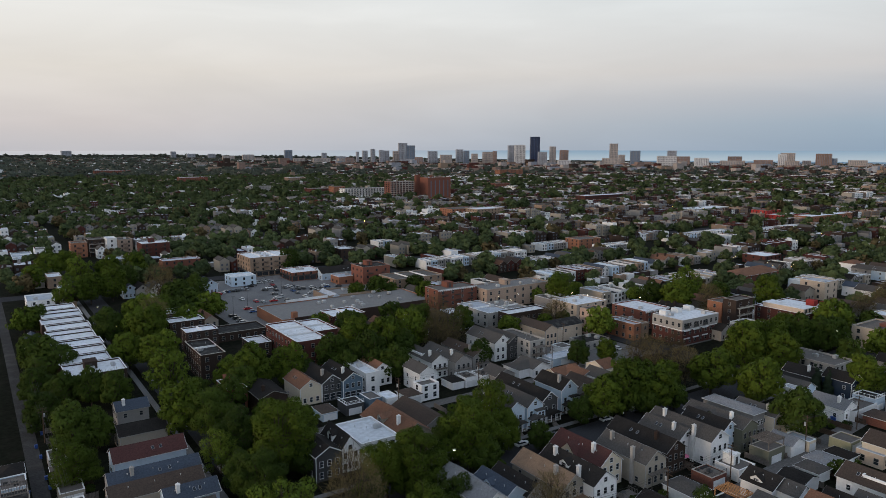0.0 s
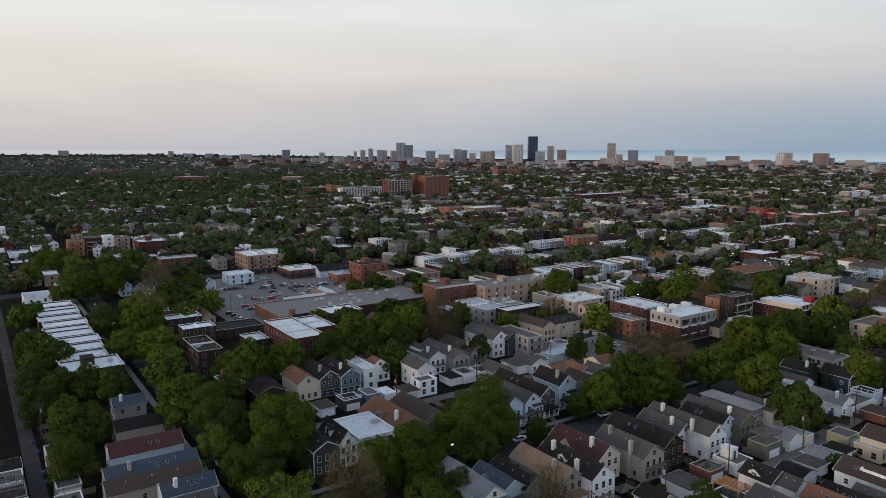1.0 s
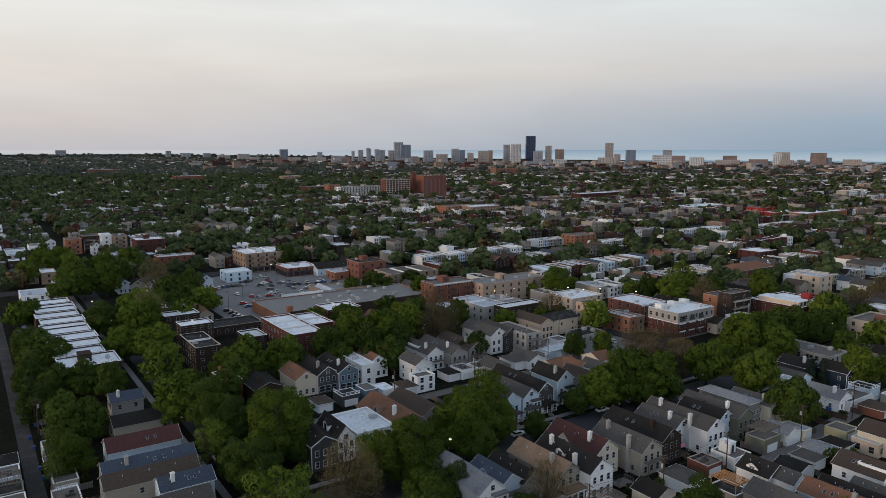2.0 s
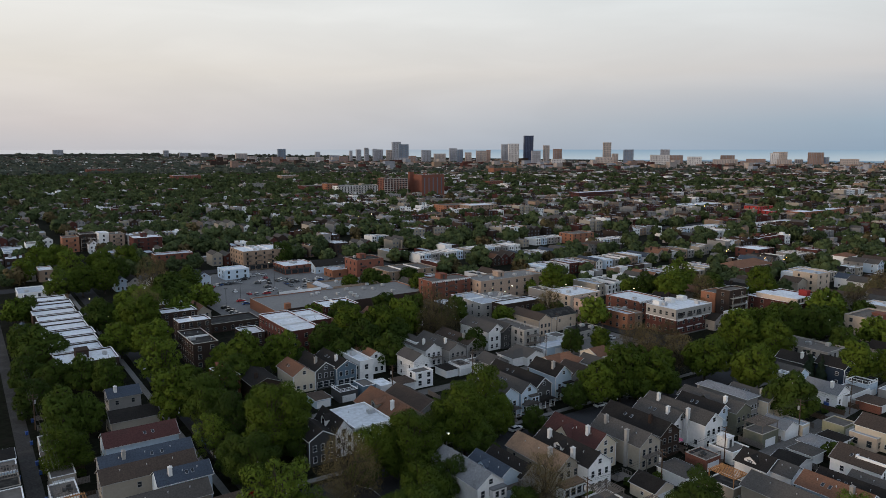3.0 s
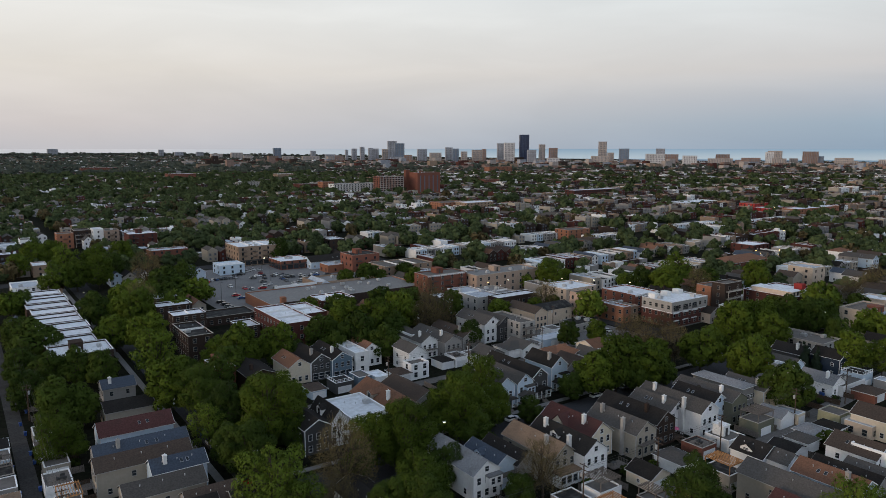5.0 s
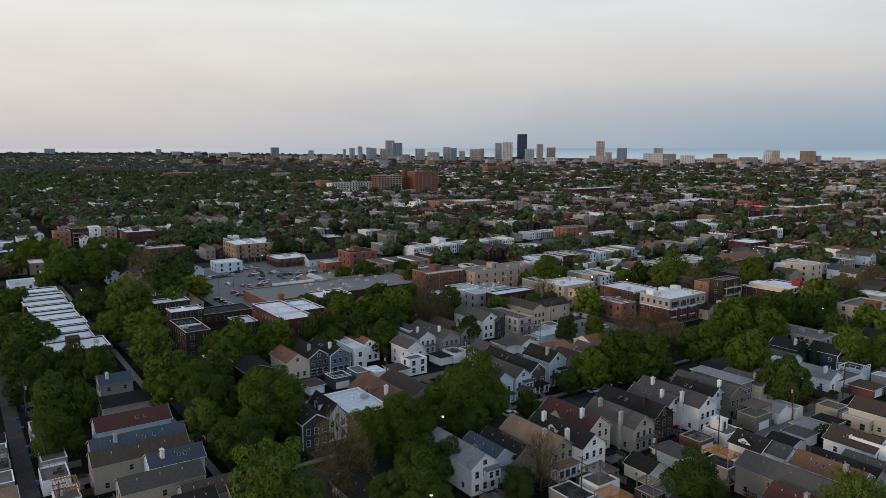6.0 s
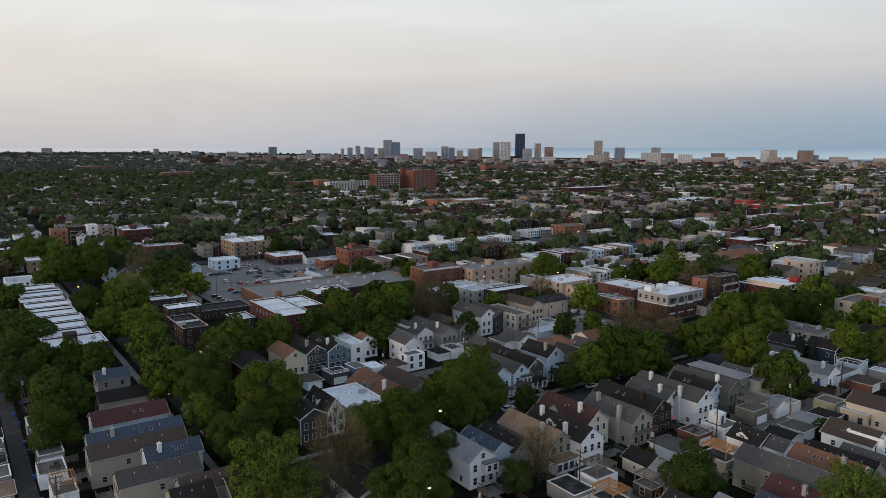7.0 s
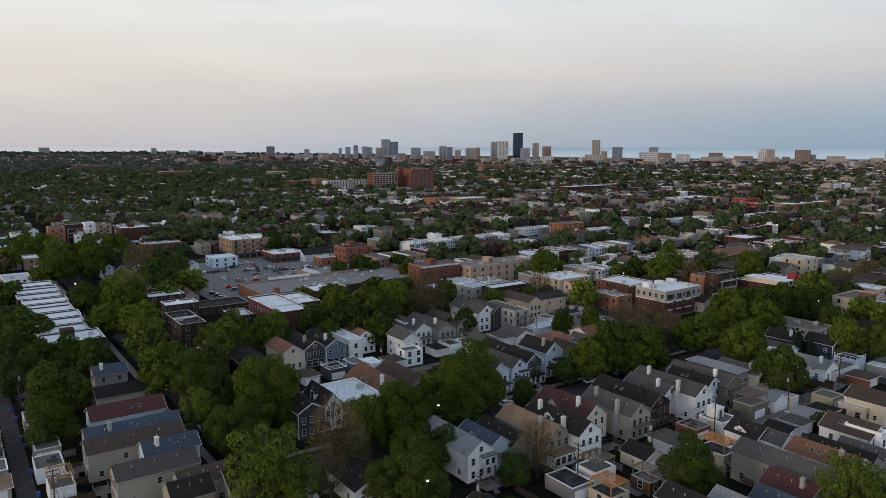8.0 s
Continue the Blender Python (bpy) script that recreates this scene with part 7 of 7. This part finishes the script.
def lot_rows():
    """Lots along both sides of every street of the grid, out to the lake: x, y, front direction, distance."""
    for j in range(0, 46):
        ys = 138.6 + 106 * j
        for side in (-1, 1):
            yc = ys + side * 24.0
            x = 10.0
            while x < 4300:
                r = math.hypot(x, yc)
                if r > 4050:
                    break
                step = 7.7 if r < 900 else 9.5 if r < 1800 else 14.0
                if in_view(x, yc, 3.0 if r > 500 else 8.0) and (x - 59.5) % 201 > 16:
                    yield x, yc, side, r, step
                x += step


protos = []
rowrng = random.Random(3)
WALLS = ("white_siding", "gray_siding", "beige_siding", "brown_brick", "white_siding", "tan_brick", "gray_siding", "pale_blue_siding", "dark_red_brick", "beige_siding", "gray_stucco", "tan_brick")
ROOFS = ("shingle_gray", "shingle_dark", "shingle_brown", "shingle_rust", "shingle_slate", "shingle_gray")
FLATS = ("membrane_white", "membrane_pale", "membrane_white", "membrane_gray", "membrane_gray", "membrane_dark")
KEEP = len(FOOT)
for k in range(10):
    w, d = 6.4, rowrng.choice((14, 16, 18))
    e = rowrng.choice((4.8, 5.2, 5.7))
    p = house(0, 0, w, d, e, e + 2.3, "Y", WALLS[k], ROOFS[k % 6], near=False, chimneys=k % 2, lite=True)
    protos.append((p, "gable", d))
for k in range(10):
    d = rowrng.choice((17, 19, 21))
    p = block(-3.2, -d / 2, 3.2, d / 2, rowrng.choice((5.6, 6.2, 6.8)), WALLS[(k * 5 + 3) % 12], FLATS[k % 6], near=False, hvac=k % 2, lite=True)
    protos.append((p, "flat", d))
del FOOT[KEEP:]
for p, _, _ in protos:
    p.location.z = -400

far_boxes = []   # x0 y0 x1 y1 h flat wall roof
far_trees = []   # x y r
made = 0
run = (7.0, True, 0, 0, 0)   # a terrace keeps its height and materials for a few lots
for x, y, side, r, step in lot_rows():
    if r < NEAR_LIMIT:
        continue
    azim = math.degrees(math.atan2(x, y)) - 34.5
    leafy = float(np.interp(azim, (-34, -12, 5, 34), (1.0, 0.95, 0.8, 0.75) if r < 750 else (0.95, 0.8, 0.5, 0.42)))
    patchy = noise.noise((x / 140, y / 140, 0.5))
    # parkway tree in front, yard trees behind
    size = (0.66 + 0.44 * leafy) * (1.08 if azim < -8 else 1.0)
    if rowrng.random() < leafy * 0.62:
        far_trees.append((x + rowrng.uniform(-2, 2), y - side * rowrng.uniform(12.5, 16), rowrng.uniform(4.6, 7.2) * size))
    if rowrng.random() < leafy * 0.42:
        far_trees.append((x + rowrng.uniform(-3, 3), y + side * rowrng.uniform(11, 18), rowrng.uniform(3.8, 6.4) * size))
    if rowrng.random() < leafy * 0.12 + max(0, patchy) * 0.8 + (0.04 if azim < -10 else 0):
        far_trees.append((x + rowrng.uniform(-2, 2), y + rowrng.uniform(-8, 8), rowrng.uniform(6.0, 9.5)))
        run = (7.0, True, 0, 0, 0)
        continue
    if run[4] <= 0:
        flat = rowrng.random() < np.interp(azim, (-34, -5, 10, 34), (0.3, 0.4, 0.42, 0.42) if r < 560 else (0.35, 0.6, 0.8, 0.8))
        big = rowrng.random()
        h = rowrng.choice((5.4, 5.9, 6.5, 7.2)) if big < 0.95 else rowrng.uniform(8, 11)
        run = (h, flat, rowrng.randrange(7), rowrng.randrange(8), rowrng.choice((1, 1, 2, 3, 5, 7) if flat else (1, 1, 2)))
    h, flat, sw, sr, left = run
    run = (h, flat, sw, sr, left - 1)
    w = step - rowrng.choice((0.5, 1.0, 1.6))
    if not is_free(x - w / 2, y - 9, x + w / 2, y + 9):
        continue
    if made < 125 and r < 560:
        p, kind, d = rowrng.choice(protos[10:] if flat else protos[:10])
        t = copy_thing(p, pose(x, y + rowrng.uniform(-1.2, 1.2), 0))
        t["group"] = "houses along the streets"
        made += 1
    else:
        far_boxes.append((x - w / 2, y - rowrng.uniform(6, 9), x + w / 2, y + rowrng.uniform(6, 9.5), h + rowrng.uniform(-0.6, 1.4), flat, sw if rowrng.random() < 0.5 else rowrng.randrange(7), rowrng.randrange(8)))
    if r < 1500 and rowrng.random() < 0.5:
        yy = y + side * 20
        if is_free(x - 3, yy - 3, x + 3, yy + 3):
            far_boxes.append((x - 2.8, yy - 3, x + 2.8, yy + 3, 3.2, True, rowrng.randrange(7), rowrng.randrange(8)))
for p, _, _ in protos:
    for o in (*p.children_recursive, p):
        bpy.data.objects.remove(o)

# woods and parkways: more trees on the far left
for k in range(3000):
    r = math.sqrt(crng.uniform(700 ** 2, 4100 ** 2))
    a = crng.uniform(-1, 1)
    a = a if crng.random() < 0.22 else -abs(a) ** 0.8
    if a < 0.1 and crng.random() < 0.4:
        r = crng.uniform(3000, 4800)
    th = HEAD + radians(36 * a)
    far_trees.append((r * math.sin(th), r * math.cos(th), crng.uniform(6.0, 9.5)))


def joined_boxes(name, rows, wall_mats, roof_mats, label):
    """Many small far buildings as one piece: walls, parapets or gables, and dark window bands."""
    g = Geo()
    nw = len(wall_mats)
    rr = random.Random(9)
    for x0, y0, x1, y1, h, flat, sw, sr in rows:
        sr += nw
        b = len(g.v)
        lift = rise_of(x0, y0)
        h = h + lift
        if flat:
            g.v += [(x0, y0, 0), (x1, y0, 0), (x1, y1, 0), (x0, y1, 0), (x0, y0, h), (x1, y0, h), (x1, y1, h), (x0, y1, h)]
            g.f += [(b, b + 1, b + 5, b + 4), (b + 1, b + 2, b + 6, b + 5), (b + 2, b + 3, b + 7, b + 6), (b + 3, b, b + 4, b + 7)]
            g.s += [sw] * 4
            c = len(g.v)
            e = 0.3
            g.v += [(x0 + e, y0 + e, h - 0.4), (x1 - e, y0 + e, h - 0.4), (x1 - e, y1 - e, h - 0.4), (x0 + e, y1 - e, h - 0.4), (x0 + e, y0 + e, h), (x1 - e, y0 + e, h), (x1 - e, y1 - e, h), (x0 + e, y1 - e, h)]
            g.f += [(c, c + 1, c + 2, c + 3), (b + 4, b + 5, c + 5, c + 4), (b + 5, b + 6, c + 6, c + 5), (b + 6, b + 7, c + 7, c + 6), (b + 7, b + 4, c + 4, c + 7)]
            g.s += [sr, sw, sw, sw, sw]
            if h > 5:
                hx, hy, k = rr.uniform(x0 + 1.5, x1 - 1.5), rr.uniform(y0 + 3, y1 - 3), rr.uniform(0.5, 1.3)
                g.box(hx - k, hy - k * 1.6, h - 0.5, hx + k, hy + k * 1.6, h + rr.choice((0.4, 0.7, 1.6)), rr.choice((sw, 2, 1)))
                g.box(x0 + 0.1, hy + 2.0, h, x0 + 0.8, hy + 2.9, h + 1.3, 0)
        else:
            xm = (x0 + x1) / 2
            z = h + 2.0
            g.v += [(x0, y0, 0), (x1, y0, 0), (x1, y1, 0), (x0, y1, 0), (x0, y0, h), (x1, y0, h), (x1, y1, h), (x0, y1, h), (xm, y0, z), (xm, y1, z)]
            g.f += [(b, b + 1, b + 5, b + 8, b + 4), (b + 1, b + 2, b + 6, b + 5), (b + 2, b + 3, b + 7, b + 9, b + 6), (b + 3, b, b + 4, b + 7), (b + 4, b + 8, b + 9, b + 7), (b + 8, b + 5, b + 6, b + 9)]
            g.s += [sw] * 4 + [nw + len(roof_mats)] * 2
        for z in ((1.0, 4.2, 7.4) if h > 8.5 else (1.0, 4.0) if h > 5 else ()) if lift == 0 else ():
            c = len(g.v)
            k = 2 if x1 - x0 < 9 else 3
            for q in range(k):
                xa = x0 + (x1 - x0) * (q + 0.3) / k
                xb = x0 + (x1 - x0) * (q + 0.7) / k
                ya = y0 - 0.04
                c = len(g.v)
                g.v += [(xa, ya, z), (xb, ya, z), (xb, ya, z + 1.5), (xa, ya, z + 1.5)]
                g.f.append((c, c + 1, c + 2, c + 3))
                g.s.append(nw + len(roof_mats) + 1)
    ob = new(name, g.mesh(name, *wall_mats, *roof_mats, "shingle_gray", "far_glass"))
    tagged(ob, label, "houses", "", "stuff")


joined_boxes("far_houses", far_boxes, ("dark_red_brick", "brown_brick", "gray_siding", "tan_brick", "white_siding", "brown_brick", "beige_siding"), ("membrane_white", "membrane_pale", "membrane_mid", "membrane_white", "membrane_white", "membrane_mid", "membrane_pale", "membrane_white"), "rows of distant brick and frame houses with pale roofs")


shore = []
srng = random.Random(17)
for k in range(420):
    a = srng.uniform(15, 68)
    r = srng.uniform(2450, 3350)
    x, y = r * math.sin(radians(a)), r * math.cos(radians(a))
    w = srng.uniform(14, 46)
    shore.append((x - w / 2, y - 9, x + w / 2, y + 9, srng.choice((9, 10, 12, 14, 17)) + (srng.uniform(4, 18) if k % 9 == 0 else 0), True, srng.randrange(7), srng.randrange(8)))
joined_boxes("shore_flats", shore, ("tower_brown", "brown_brick", "tower_tan", "tan_brick", "tower_brown", "tower_gray", "dark_red_brick"), ("membrane_pale", "membrane_gray", "membrane_gray", "membrane_white", "membrane_pale", "membrane_gray", "membrane_pale", "membrane_gray"), "mid-rise brick flats along the lake shore")


def far_wood(name, rows, n, size, mat, label):
    rnd = np.random.default_rng(77)
    out, facing = [], []
    tmpl, soft = [], []
    for k in range(6):
        p, v = crown_points(rnd, n, lobes_of(rnd, 9, 0.85), 0.85, 0.08)
        soft.append(bough_normals(p, v, rnd))
        v = v + rnd.normal(size=v.shape) * 0.22
        v[:, 2] += 0.1
        v /= np.linalg.norm(v, axis=1)[:, None]
        a = np.cross(v, rnd.normal(size=v.shape))
        a /= np.linalg.norm(a, axis=1)[:, None]
        b = np.cross(v, a)
        s = size * (0.7 + 0.6 * rnd.random(len(p)))[:, None]
        inner = rnd.random(len(p)) < 0.27
        p = np.where(inner[:, None], (p - np.array((0, 0, 0.3))) * 0.9 + np.array((0, 0, 0.3)), p)
        s = np.where(inner[:, None], s * 1.9, s)
        tmpl.append(np.stack([p - a * s - b * s * 0.6 - v * s * 0.1, p + a * s - b * s * 0.6 - v * s * 0.1, p + b * s * 1.1], 1).reshape(-1, 3))
    for k, (x, y, r) in enumerate(rows):
        q = tmpl[k % 6] * r
        facing.append(soft[k % 6])
        out.append((q if math.hypot(x, y) < 3000 else q * np.array((1.2, 1.2, 0.55))) + np.array((x, y, r * 0.3 + rise_of(x, y))))
    me = sheet_mesh(name, np.concatenate(out), 3, mat, normals=np.concatenate(facing))
    tagged(new(name, me), label, "trees", "", "stuff")


mid, low, wide_ = [], [], []
for x, y, r in far_trees:
    dist = math.hypot(x, y)
    if dist < 760 and not is_free(x - 1.5, y - 1.5, x + 1.5, y + 1.5, 0):
        continue
    (mid if dist < 400 else low if dist < 1100 else wide_).append((x, y, r))
for x, y, r in mid:
    tree(x, y, r, "buds" if trng.random() < 0.14 else "mid")
budding = [q for k, q in enumerate(low) if (k * 37) % 100 < 8]
low = [q for k, q in enumerate(low) if (k * 37) % 100 >= 8]
far_wood("budding_woods", budding, 220, 0.14, "leaf_buds", "brown budding trees between the middle-distance houses")
far_wood("middle_woods", [q for q in low if math.hypot(q[0], q[1]) < 700], 560, 0.125, "leaf_far_haze", "leafy trees between the middle-distance houses")
far_wood("park_woods", [q for q in low if math.hypot(q[0], q[1]) >= 700], 300, 0.165, "leaf_far_haze", "leafy trees along the farther streets")
far_wood("far_woods", [q for q in wide_ if math.hypot(q[0], q[1]) < 2100], 90, 0.30, "leaf_far_haze", "distant tree canopy between the streets")
far_wood("shore_woods", [q for q in wide_ if math.hypot(q[0], q[1]) >= 2100 and (int(q[0]) % 3 < 2)], 26, 0.55, "leaf_shore_haze", "distant tree canopy reaching to the lake")
for kind in PROTOS.values():
    for p in kind:
        for o in (*p.children_recursive, p):
            bpy.data.objects.remove(o)
